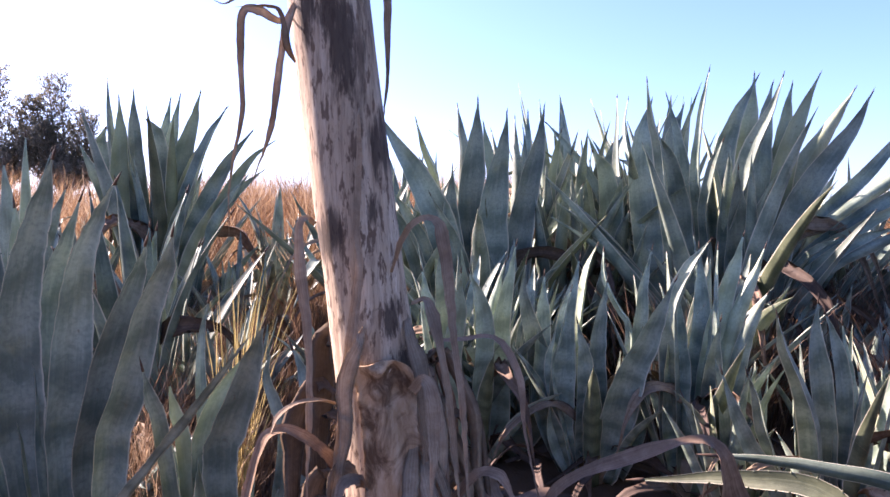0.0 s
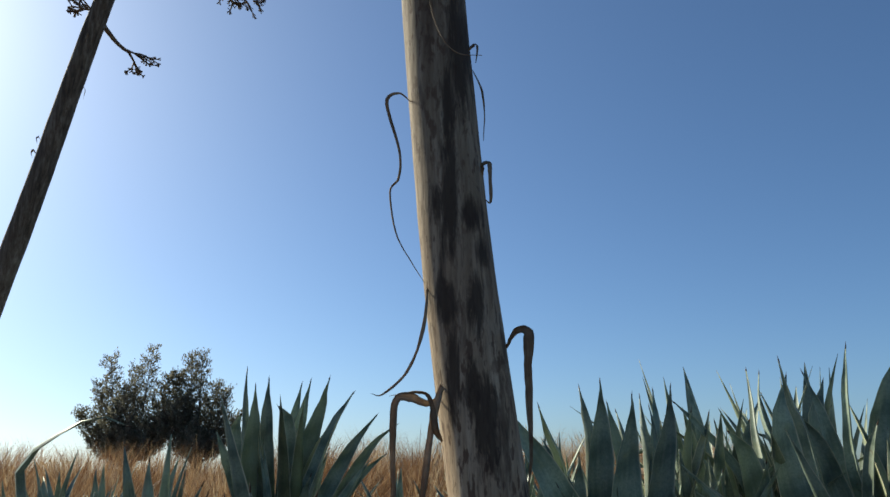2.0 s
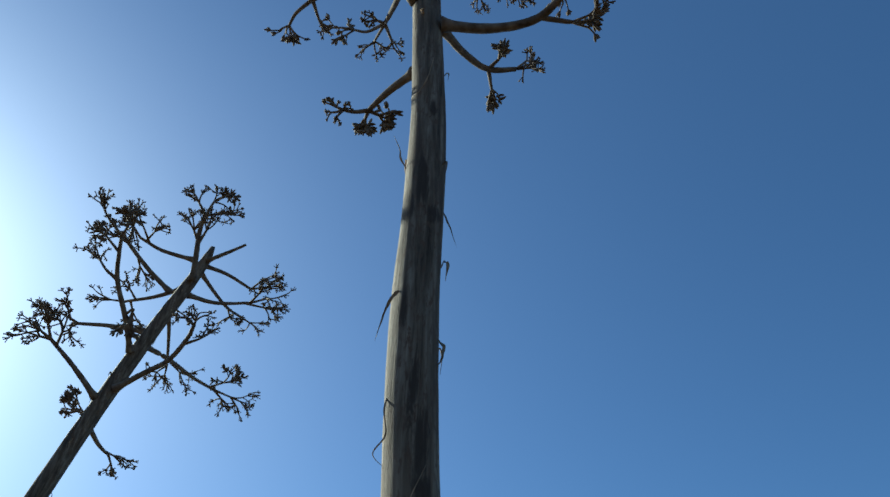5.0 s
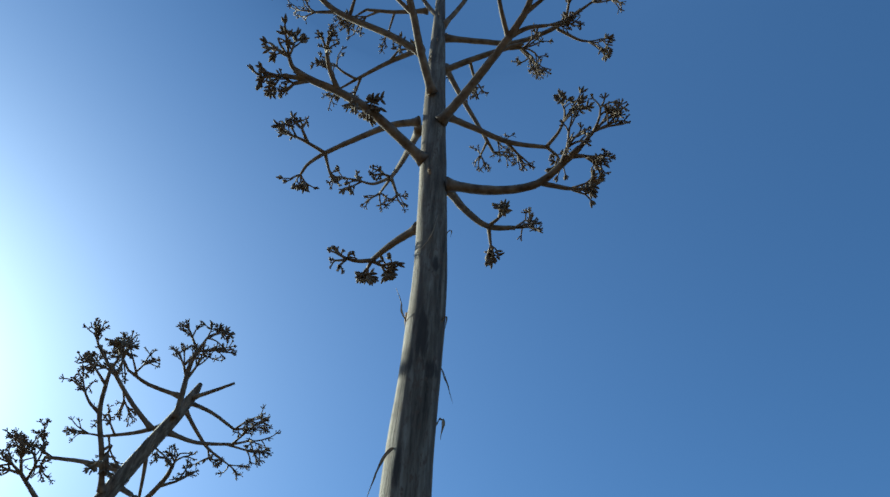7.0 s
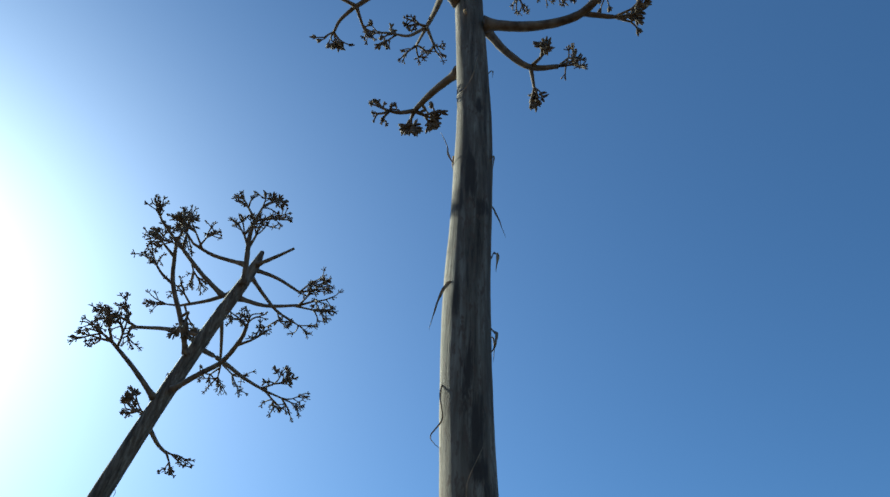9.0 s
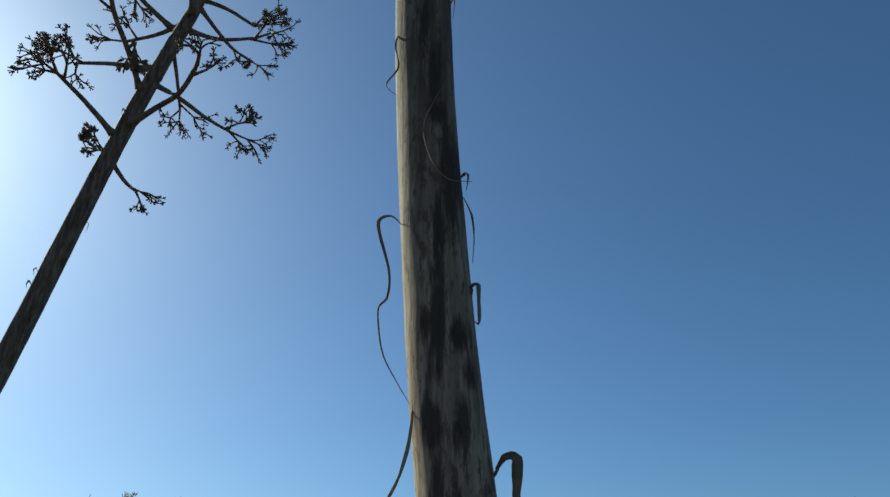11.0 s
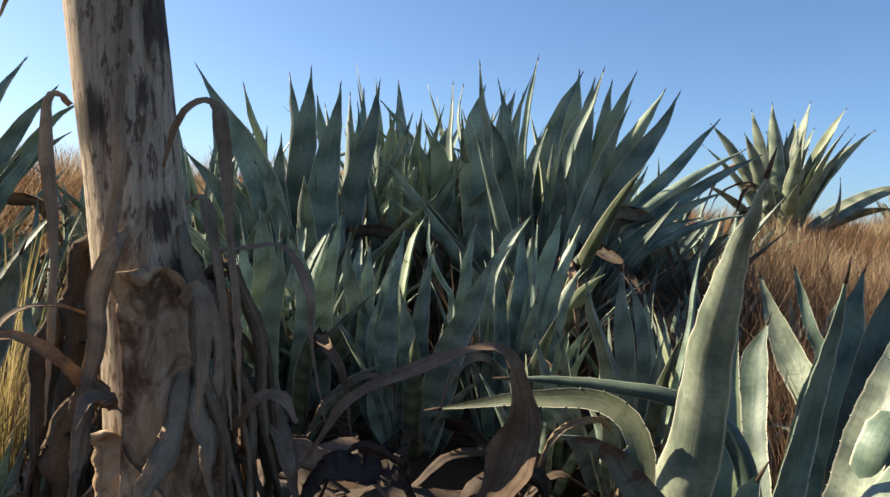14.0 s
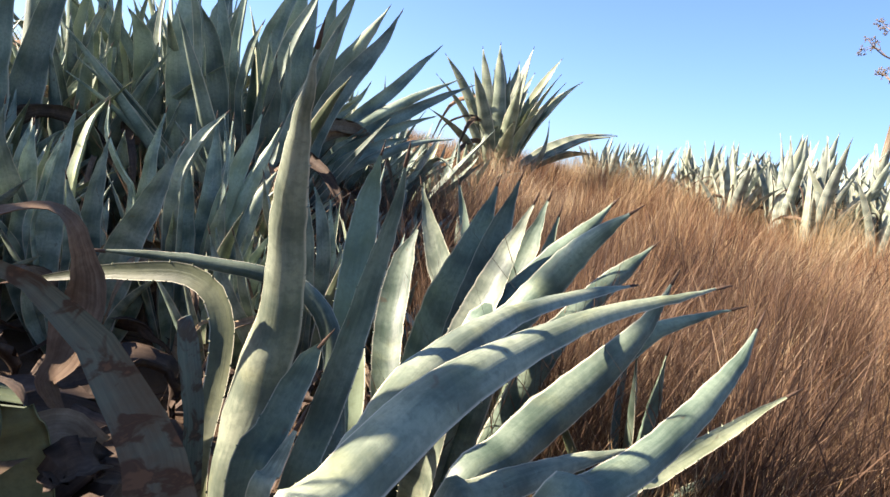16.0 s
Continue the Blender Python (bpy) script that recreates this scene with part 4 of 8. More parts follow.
near_agave(0.27, 5.05, "tall upright blue-green agave against the sky", [
    (LEAF, (0.38, -0.92, 0.00), 0.65, (0.265, 0.315, 0.301, 0.225, 0.095, 0.007), [(-0.2, -0.09, 0.43), (-0.27, -0.14, 0.98), (-0.35, -0.19, 1.29), (-0.47, -0.25, 1.54), (-0.61, -0.3, 1.78), (-0.74, -0.35, 2)]),
    (LEAF, (-0.76, -0.58, -0.28), 1.0, (0.144, 0.131, 0.108, 0.117, 0.074, 0.01), [(-0.21, -0.04, 0.58), (-0.26, -0.06, 1.05), (-0.3, -0.08, 1.36), (-0.33, -0.1, 1.57), (-0.41, -0.13, 1.75), (-0.47, -0.15, 1.93)]),
    (LEAF, (0.52, -0.83, -0.21), 0.75, (0.179, 0.165, 0.137, 0.104, 0.007), [(-0.37, -0.14, 0.43), (-0.47, -0.24, 0.91), (-0.55, -0.34, 1.15), (-0.64, -0.45, 1.31), (-0.78, -0.55, 1.48)]),
    (LEAF, (0.46, -0.88, -0.13), 0.85, (0.181, 0.167, 0.14, 0.068, 0.007), [(-0.28, -0.11, 0.43), (-0.37, -0.2, 0.87), (-0.46, -0.28, 1.14), (-0.56, -0.37, 1.34), (-0.63, -0.45, 1.46)]),
    (LEAF, (0.02, 0.99, -0.11), 0.65, (0.152, 0.128, 0.096, 0.072, 0.008), [(-0.11, 0.04, 0.97), (-0.13, 0.07, 1.37), (-0.12, 0.09, 1.67), (-0.15, 0.12, 1.87), (-0.18, 0.15, 2.06)]),
    (LEAF, (0.29, -0.95, -0.06), 1.0, (0.27, 0.301, 0.281, 0.239, 0.131, 0.008), [(-0.06, -0.01, 0.41), (-0.09, -0.02, 0.9), (-0.12, -0.03, 1.29), (-0.1, -0.04, 1.57), (-0.06, -0.04, 1.84), (-0.04, -0.05, 2.09)]),
    (LEAF, (0.21, -0.90, 0.38), 0.75, (0.146, 0.121, 0.096, 0.009), [(0.08, 0.09, 1.06), (0.08, 0.17, 1.5), (0.05, 0.26, 1.73), (0.02, 0.35, 1.95)]),
    (LEAF, (0.23, -0.95, -0.21), 0.85, (0.293, 0.305, 0.261, 0.177, 0.08, 0.008), [(0.03, -0.06, 0.59), (0.04, -0.1, 1.07), (0.06, -0.14, 1.38), (0.1, -0.17, 1.61), (0.13, -0.21, 1.8), (0.15, -0.25, 1.98)]),
    (LEAF, (0.10, 0.93, -0.34), 0.65, (0.139, 0.108, 0.067, 0.008), [(0.24, 0.09, 1.06), (0.27, 0.17, 1.51), (0.26, 0.26, 1.77), (0.26, 0.35, 1.99)]),
    (LEAF, (0.21, -0.88, 0.42), 1.0, (0.145, 0.104, 0.062, 0.009), [(0.26, 0.11, 1.14), (0.32, 0.23, 1.6), (0.36, 0.34, 1.84), (0.37, 0.45, 2.04)]),
    (LEAF, (0.21, -0.98, -0.08), 0.75, (0.264, 0.287, 0.252, 0.176, 0.092, 0.008), [(0.17, -0.01, 0.5), (0.22, -0.02, 0.99), (0.28, -0.03, 1.35), (0.35, -0.04, 1.63), (0.4, -0.04, 1.85), (0.43, -0.05, 2.04)]),
    (LEAF, (0.33, -0.93, -0.14), 0.85, (0.225, 0.229, 0.185, 0.103, 0.008), [(-0.16, -0.06, 0.42), (-0.21, -0.11, 0.86), (-0.24, -0.16, 1.21), (-0.23, -0.2, 1.44), (-0.22, -0.25, 1.61)]),
    (LEAF, (0.12, 0.91, -0.40), 0.65, (0.122, 0.091, 0.058, 0.008), [(0.12, 0.09, 1.06), (0.13, 0.17, 1.51), (0.11, 0.26, 1.72), (0.08, 0.35, 1.89)]),
    (LEAF, (0.16, -0.95, 0.27), 1.0, (0.118, 0.085, 0.052, 0.009), [(0.24, 0.06, 1.06), (0.3, 0.12, 1.47), (0.32, 0.19, 1.72), (0.31, 0.25, 1.91)]),
    (LEAF, (0.42, -0.89, -0.19), 0.75, (0.215, 0.2, 0.131, 0.007), [(-0.1, -0.11, 0.35), (-0.16, -0.23, 0.84), (-0.26, -0.34, 1.18), (-0.37, -0.45, 1.43)]),
], np.random.default_rng(130), close=False, fill=20, dead=7, slim=0.78)
near_agave(1.13, 5.4, "tangled agave with bent and withered leaves", [
    (LEAF, (0.17, -0.99, 0.03), 0.85, (0.13, 0.11, 0.082, 0.068, 0.054, 0.009), [(0.15, -0.03, 0.94), (0.07, -0.04, 1.33), (-0.05, -0.06, 1.55), (-0.16, -0.07, 1.69), (-0.27, -0.09, 1.82), (-0.38, -0.1, 1.94)]),
    (LEAF, (0.17, -0.98, -0.09), 0.65, (0.137, 0.127, 0.099, 0.063, 0.009), [(-0.26, -0.03, 0.8), (-0.34, -0.04, 1.19), (-0.33, -0.06, 1.49), (-0.3, -0.08, 1.7), (-0.26, -0.1, 1.88)]),
    (LEAF, (-0.85, -0.46, 0.27), 1.0, (0.145, 0.12, 0.108, 0.083, 0.012), [(-0.35, -0.03, 0.88), (-0.34, -0.04, 1.22), (-0.25, -0.06, 1.45), (-0.18, -0.08, 1.66), (-0.14, -0.1, 1.86)]),
    (LEAF, (0.08, -1.00, 0.01), 0.75, (0.128, 0.1, 0.054, 0.009), [(0, 0, 0.98), (-0.04, 0, 1.37), (-0.07, 0, 1.63), (-0.09, 0, 1.8)]),
    (LEAF, (-0.89, -0.38, 0.23), 0.85, (0.119, 0.105, 0.092, 0.011), [(-0.38, -0.1, 0.89), (-0.33, -0.2, 1.12), (-0.23, -0.3, 1.26), (-0.15, -0.4, 1.48)]),
    (LEAF, (0.25, -0.94, -0.22), 0.65, (0.127, 0.107, 0.061, 0.009), [(-0.31, -0.08, 0.63), (-0.37, -0.15, 0.98), (-0.43, -0.23, 1.27), (-0.49, -0.3, 1.48)]),
    (LEAF, (0.11, -0.99, -0.11), 1.0, (0.223, 0.229, 0.199, 0.134, 0.018), [(0.1, -0.05, 0.54), (0.09, -0.09, 0.99), (0.08, -0.12, 1.38), (0.03, -0.16, 1.61), (-0.05, -0.2, 1.73)]),
    (LEAF, (0.10, -0.97, 0.23), 0.75, (0.17, 0.16, 0.123, 0.019), [(0.24, 0.05, 0.94), (0.18, 0.1, 1.38), (0.16, 0.15, 1.65), (0.2, 0.2, 1.8)]),
    (LEAF, (0.02, -0.88, -0.48), 0.85, (0.219, 0.195, 0.129, 0.013), [(0.05, -0.12, 0.73), (0.06, -0.25, 1.08), (0.09, -0.38, 1.34), (0.1, -0.5, 1.54)]),
    (LEAF, (0.26, 0.83, 0.49), 0.65, (0.166, 0.153, 0.107, 0.012), [(0.2, -0.12, 0.47), (0.17, -0.25, 0.88), (0.15, -0.38, 1.14), (0.16, -0.5, 1.3)]),
], np.random.default_rng(131), close=False, fill=22, dead=12, slim=0.85)
near_agave(1.95, 4.85, "large blue-green agave with a wide fan of leaves", [
    (LEAF, (-0.93, -0.27, 0.25), 1.0, (0.14, 0.12, 0.086, 0.051, 0.013), [(-0.6, 0.24, 1.01), (-0.62, 0.42, 1.38), (-0.62, 0.59, 1.65), (-0.58, 0.77, 1.93), (-0.55, 0.95, 2.19)]),
    (LEAF, (-0.96, -0.27, -0.06), 0.75, (0.14, 0.13, 0.114, 0.098, 0.062, 0.013), [(-0.37, 0.19, 0.89), (-0.42, 0.3, 1.27), (-0.47, 0.41, 1.52), (-0.53, 0.53, 1.65), (-0.56, 0.64, 1.9), (-0.51, 0.75, 2.15)]),
    (LEAF, (-0.93, -0.31, -0.20), 0.85, (0.157, 0.138, 0.126, 0.113, 0.117, 0.074, 0.01), [(-0.3, -0.06, 0.56), (-0.38, -0.09, 0.94), (-0.44, -0.12, 1.2), (-0.49, -0.16, 1.47), (-0.53, -0.19, 1.73), (-0.6, -0.22, 1.92), (-0.65, -0.25, 2.16)]),
    (LEAF, (0.05, -0.98, 0.19), 0.65, (0.276, 0.295, 0.253, 0.167, 0.009), [(-0.48, 0.09, 0.78), (-0.52, 0.15, 1.18), (-0.55, 0.22, 1.55), (-0.52, 0.28, 1.85), (-0.44, 0.35, 2.1)]),
    (LEAF, (-0.00, -1.00, 0.03), 1.0, (0.207, 0.214, 0.204, 0.161, 0.076, 0.008), [(-0.21, 0.01, 0.63), (-0.26, 0.02, 1.04), (-0.29, 0.03, 1.36), (-0.33, 0.04, 1.64), (-0.37, 0.04, 1.88), (-0.43, 0.05, 2.1)]),
    (LEAF, (0.07, -0.97, 0.21), 0.75, (0.232, 0.216, 0.157, 0.009), [(-0.35, 0.06, 1.11), (-0.36, 0.12, 1.52), (-0.33, 0.19, 1.81), (-0.24, 0.25, 2.05)]),
    (LEAF, (-0.95, -0.27, -0.16), 0.85, (0.181, 0.162, 0.137, 0.12, 0.097, 0.074, 0.011), [(-0.07, -0.06, 0.64), (-0.15, -0.09, 1.05), (-0.22, -0.12, 1.33), (-0.27, -0.16, 1.52), (-0.28, -0.19, 1.75), (-0.27, -0.22, 2.01), (-0.25, -0.25, 2.23)]),
    (LEAF, (-0.97, -0.20, -0.14), 0.65, (0.155, 0.13, 0.133, 0.094, 0.01), [(-0.16, -0.11, 1.01), (-0.23, -0.2, 1.29), (-0.24, -0.28, 1.44), (-0.24, -0.37, 1.63), (-0.22, -0.45, 1.77)]),
    (LEAF, (0.05, -0.98, 0.19), 1.0, (0.246, 0.255, 0.239, 0.187, 0.108, 0.009), [(-0.03, 0.09, 0.79), (-0.03, 0.14, 1.2), (-0.01, 0.19, 1.54), (0.06, 0.25, 1.8), (0.18, 0.3, 2.04), (0.33, 0.35, 2.27)]),
    (LEAF, (-0.02, -0.96, 0.27), 0.75, (0.23, 0.223, 0.199, 0.128, 0.009), [(0.12, 0.11, 1), (0.15, 0.2, 1.42), (0.21, 0.28, 1.76), (0.29, 0.37, 2.03), (0.34, 0.45, 2.3)]),
    (LEAF, (-0.96, -0.23, 0.15), 0.85, (0.203, 0.189, 0.209, 0.228, 0.193, 0.106, 0.011), [(-0.02, -0.09, 0.65), (-0.04, -0.13, 1.1), (-0.03, -0.17, 1.26), (0.02, -0.22, 1.49), (0.07, -0.26, 1.73), (0.14, -0.31, 1.95), (0.18, -0.35, 2.18)]),
    (LEAF, (-0.09, -1.00, 0.04), 0.65, (0.27, 0.251, 0.199, 0.129, 0.009), [(0.2, 0.01, 0.97), (0.21, 0.02, 1.38), (0.22, 0.03, 1.71), (0.25, 0.04, 1.96), (0.3, 0.05, 2.18)]),
    (LEAF, (-0.09, -0.99, 0.12), 1.0, (0.254, 0.228, 0.167, 0.088, 0.009), [(0.32, 0.04, 1.05), (0.34, 0.07, 1.47), (0.38, 0.09, 1.76), (0.43, 0.12, 2), (0.48, 0.15, 2.19)]),
    (LEAF, (-0.10, -1.00, -0.00), 0.75, (0.235, 0.225, 0.198, 0.146, 0.086, 0.009), [(0.3, -0.01, 0.89), (0.32, -0.02, 1.26), (0.35, -0.03, 1.59), (0.41, -0.04, 1.84), (0.49, -0.04, 2.04), (0.57, -0.05, 2.23)]),
    (LEAF, (0.33, 0.93, -0.17), 0.85, (0.231, 0.222, 0.197, 0.148, 0.082, 0.008), [(0.26, -0.01, 0.97), (0.36, -0.02, 1.31), (0.47, -0.03, 1.56), (0.6, -0.04, 1.77), (0.72, -0.04, 1.96), (0.81, -0.05, 2.13)]),
    (LEAF, (-0.14, -0.99, -0.09), 0.65, (0.25, 0.256, 0.229, 0.177, 0.092, 0.008), [(0.28, -0.06, 0.81), (0.36, -0.1, 1.19), (0.48, -0.14, 1.48), (0.62, -0.17, 1.7), (0.74, -0.21, 1.9), (0.81, -0.25, 2.09)]),
    (LEAF, (0.07, -0.99, -0.13), 1.0, (0.195, 0.175, 0.123, 0.012), [(-0.3, -0.04, 0.96), (-0.37, -0.07, 1.36), (-0.46, -0.11, 1.67), (-0.57, -0.15, 1.85)]),
    (LEAF, (-0.05, -0.95, -0.29), 0.75, (0.23, 0.233, 0.162, 0.012), [(0.03, -0.09, 0.57), (-0.01, -0.17, 1.02), (-0.05, -0.26, 1.34), (-0.08, -0.35, 1.6)]),
], np.random.default_rng(132), close=False, fill=22, dead=7, slim=0.74)
near_agave(2.2, 4.9, "sprawling agave with long leaves leaning outwards", [
    (LEAF, (0.06, -0.98, 0.17), 0.85, (0.162, 0.155, 0.138, 0.126, 0.085, 0.01), [(0.23, 0.08, 0.84), (0.41, 0.12, 1.14), (0.65, 0.17, 1.39), (0.86, 0.21, 1.57), (1.06, 0.25, 1.78), (1.29, 0.3, 2)]),
    (LEAF, (0.12, 0.95, -0.28), 0.65, (0.152, 0.153, 0.137, 0.104, 0.061, 0.009), [(0.17, 0.03, 0.76), (0.33, 0.04, 1.06), (0.65, 0.05, 1.3), (0.92, 0.07, 1.49), (1.16, 0.08, 1.63), (1.41, 0.1, 1.76)]),
    (LEAF, (-0.04, -1.00, -0.02), 1.0, (0.168, 0.167, 0.15, 0.12, 0.071, 0.009), [(0.13, -0.03, 0.64), (0.28, -0.04, 0.94), (0.59, -0.06, 1.22), (0.89, -0.07, 1.42), (1.15, -0.09, 1.58), (1.41, -0.1, 1.71)]),
    (LEAF, (0.47, 0.88, -0.08), 0.75, (0.124, 0.106, 0.092, 0.063, 0.012), [(0.19, -0.12, 0.65), (0.39, -0.22, 0.93), (0.59, -0.31, 1.07), (0.78, -0.41, 1.19), (1.03, -0.5, 1.26)]),
    (LEAF, (-0.95, 0.12, 0.28), 0.85, (0.114, 0.093, 0.074, 0.01), [(0.12, -0.17, 0.74), (0.15, -0.35, 0.98), (0.15, -0.53, 1.09), (0.16, -0.7, 1.17)]),
    (LEAF, (-0.15, -0.98, -0.11), 0.65, (0.159, 0.132, 0.087, 0.013), [(0.34, -0.05, 0.92), (0.57, -0.1, 1.14), (0.8, -0.15, 1.3), (1.04, -0.2, 1.41)]),
    (LEAF, (-0.37, -0.90, -0.23), 1.0, (0.148, 0.12, 0.076, 0.012), [(0.22, -0.1, 0.73), (0.39, -0.2, 1), (0.59, -0.3, 1.15), (0.74, -0.4, 1.22)]),
    (LEAF, (0.25, -0.86, 0.45), 0.75, (0.117, 0.083, 0.047, 0.01), [(0.31, 0.1, 1.14), (0.49, 0.2, 1.36), (0.63, 0.3, 1.47), (0.74, 0.4, 1.59)]),
    (LEAF, (0.36, -0.89, 0.28), 0.85, (0.118, 0.083, 0.038, 0.01), [(0.37, 0.1, 1.01), (0.59, 0.2, 1.25), (0.78, 0.3, 1.39), (0.93, 0.4, 1.44)]),
], np.random.default_rng(133), close=False, fill=14, dead=8, slim=0.8)
near_agave(0.19, 3.75, "young blue-green agave in the front row", [
    (LEAF_YOUNG, (0.33, -0.94, -0.10), 0.65, (0.174, 0.171, 0.151, 0.101, 0.006), [(-0.2, -0.04, 0.19), (-0.2, -0.07, 0.5), (-0.19, -0.09, 0.76), (-0.2, -0.12, 1.03), (-0.22, -0.15, 1.21)]),
    (LEAF_YOUNG, (0.28, -0.91, -0.29), 1.0, (0.16, 0.156, 0.134, 0.091, 0.006), [(-0.16, -0.09, 0.14), (-0.18, -0.15, 0.43), (-0.17, -0.22, 0.67), (-0.13, -0.28, 0.88), (-0.11, -0.35, 1.09)]),
    (LEAF_YOUNG, (0.29, -0.94, -0.17), 0.75, (0.149, 0.14, 0.114, 0.076, 0.006), [(-0.03, -0.06, 0.13), (0, -0.11, 0.45), (0.01, -0.16, 0.75), (-0.02, -0.2, 0.93), (-0.07, -0.25, 1.07)]),
    (LEAF_YOUNG, (0.22, -0.97, -0.07), 0.85, (0.171, 0.15, 0.112, 0.068, 0.006), [(0.07, -0.01, 0.24), (0.09, -0.02, 0.58), (0.11, -0.03, 0.82), (0.15, -0.04, 1), (0.19, -0.05, 1.19)]),
    (LEAF_YOUNG, (0.29, -0.94, -0.17), 0.65, (0.158, 0.142, 0.109, 0.054, 0.006), [(0.3, -0.06, 0.25), (0.3, -0.11, 0.57), (0.26, -0.16, 0.75), (0.21, -0.2, 0.93), (0.22, -0.25, 1.12)]),
    (LEAF_YOUNG, (0.06, 1.00, -0.06), 1.0, (0.133, 0.114, 0.084, 0.048, 0.006), [(0.03, 0.01, 0.23), (0.05, 0.02, 0.54), (0.06, 0.03, 0.75), (0.1, 0.04, 0.93), (0.14, 0.05, 1.08)]),
    (LEAF_YOUNG, (-0.78, -0.56, -0.28), 0.75, (0.065, 0.048, 0.031, 0.008), [(-0.12, -0.05, 0.61), (-0.13, -0.1, 0.85), (-0.15, -0.15, 1.03), (-0.17, -0.2, 1.15)]),
    (LEAF_YOUNG, (0.35, -0.92, 0.19), 0.85, (0.152, 0.145, 0.108, 0.006), [(-0.22, 0.04, 0.16), (-0.25, 0.08, 0.52), (-0.29, 0.11, 0.82), (-0.32, 0.15, 1.03)]),
], np.random.default_rng(134), close=False, fill=5, dead=6, slim=0.9)
near_agave(0.76, 3.5, "young blue-green agave in the front row", [
    (LEAF_YOUNG, (0.14, -0.99, -0.02), 0.65, (0.145, 0.15, 0.138, 0.095, 0.054, 0.006), [(-0.17, 0, 0.19), (-0.17, 0, 0.42), (-0.16, 0, 0.66), (-0.15, 0, 0.83), (-0.12, 0, 0.97), (-0.08, 0, 1.14)]),
    (LEAF_YOUNG, (-0.90, -0.42, 0.12), 1.0, (0.079, 0.071, 0.055, 0.008), [(-0.21, -0.01, 0.54), (-0.18, -0.02, 0.72), (-0.16, -0.04, 0.86), (-0.13, -0.05, 0.99)]),
    (LEAF_YOUNG, (-0.79, -0.33, 0.52), 0.75, (0.089, 0.07, 0.059, 0.009), [(-0.06, 0.08, 0.7), (-0.03, 0.15, 0.93), (0.01, 0.22, 1.07), (0.07, 0.3, 1.17)]),
    (LEAF_YOUNG, (-0.83, -0.45, -0.33), 0.85, (0.073, 0.049, 0.049, 0.053, 0.045, 0.008), [(0.19, 0.02, 0.59), (0.19, 0.04, 0.8), (0.17, 0.06, 0.82), (0.1, 0.07, 0.94), (0.06, 0.08, 1.05), (0.06, 0.1, 1.17)]),
    (LEAF_YOUNG, (0.11, -0.99, -0.01), 0.65, (0.134, 0.133, 0.102, 0.066, 0.006), [(-0, 0, 0.19), (0, 0, 0.42), (0.01, 0, 0.69), (0.03, 0, 0.86), (0.06, 0, 1.03)]),
    (LEAF_YOUNG, (0.05, -1.00, 0.08), 1.0, (0.136, 0.13, 0.099, 0.062, 0.006), [(0.21, 0.02, 0.23), (0.23, 0.04, 0.53), (0.24, 0.06, 0.76), (0.26, 0.08, 0.97), (0.31, 0.1, 1.18)]),
    (LEAF_YOUNG, (-0.07, -0.99, -0.16), 0.75, (0.169, 0.179, 0.165, 0.123, 0.075, 0.006), [(0.05, -0.05, 0.08), (0.09, -0.08, 0.33), (0.15, -0.11, 0.57), (0.22, -0.14, 0.74), (0.27, -0.17, 0.89), (0.34, -0.2, 1.06)]),
    (LEAF_YOUNG, (0.20, -0.95, 0.23), 0.85, (0.127, 0.116, 0.08, 0.006), [(-0.27, 0.05, 0.35), (-0.26, 0.1, 0.63), (-0.25, 0.15, 0.86), (-0.23, 0.2, 1.03)]),
    (LEAF_YOUNG, (0.17, -0.98, -0.10), 0.65, (0.127, 0.119, 0.076, 0.006), [(-0.05, -0.02, 0.17), (-0.05, -0.05, 0.44), (-0.07, -0.08, 0.67), (-0.11, -0.1, 0.84)]),
], np.random.default_rng(135), close=False, fill=5, dead=6, slim=0.9)
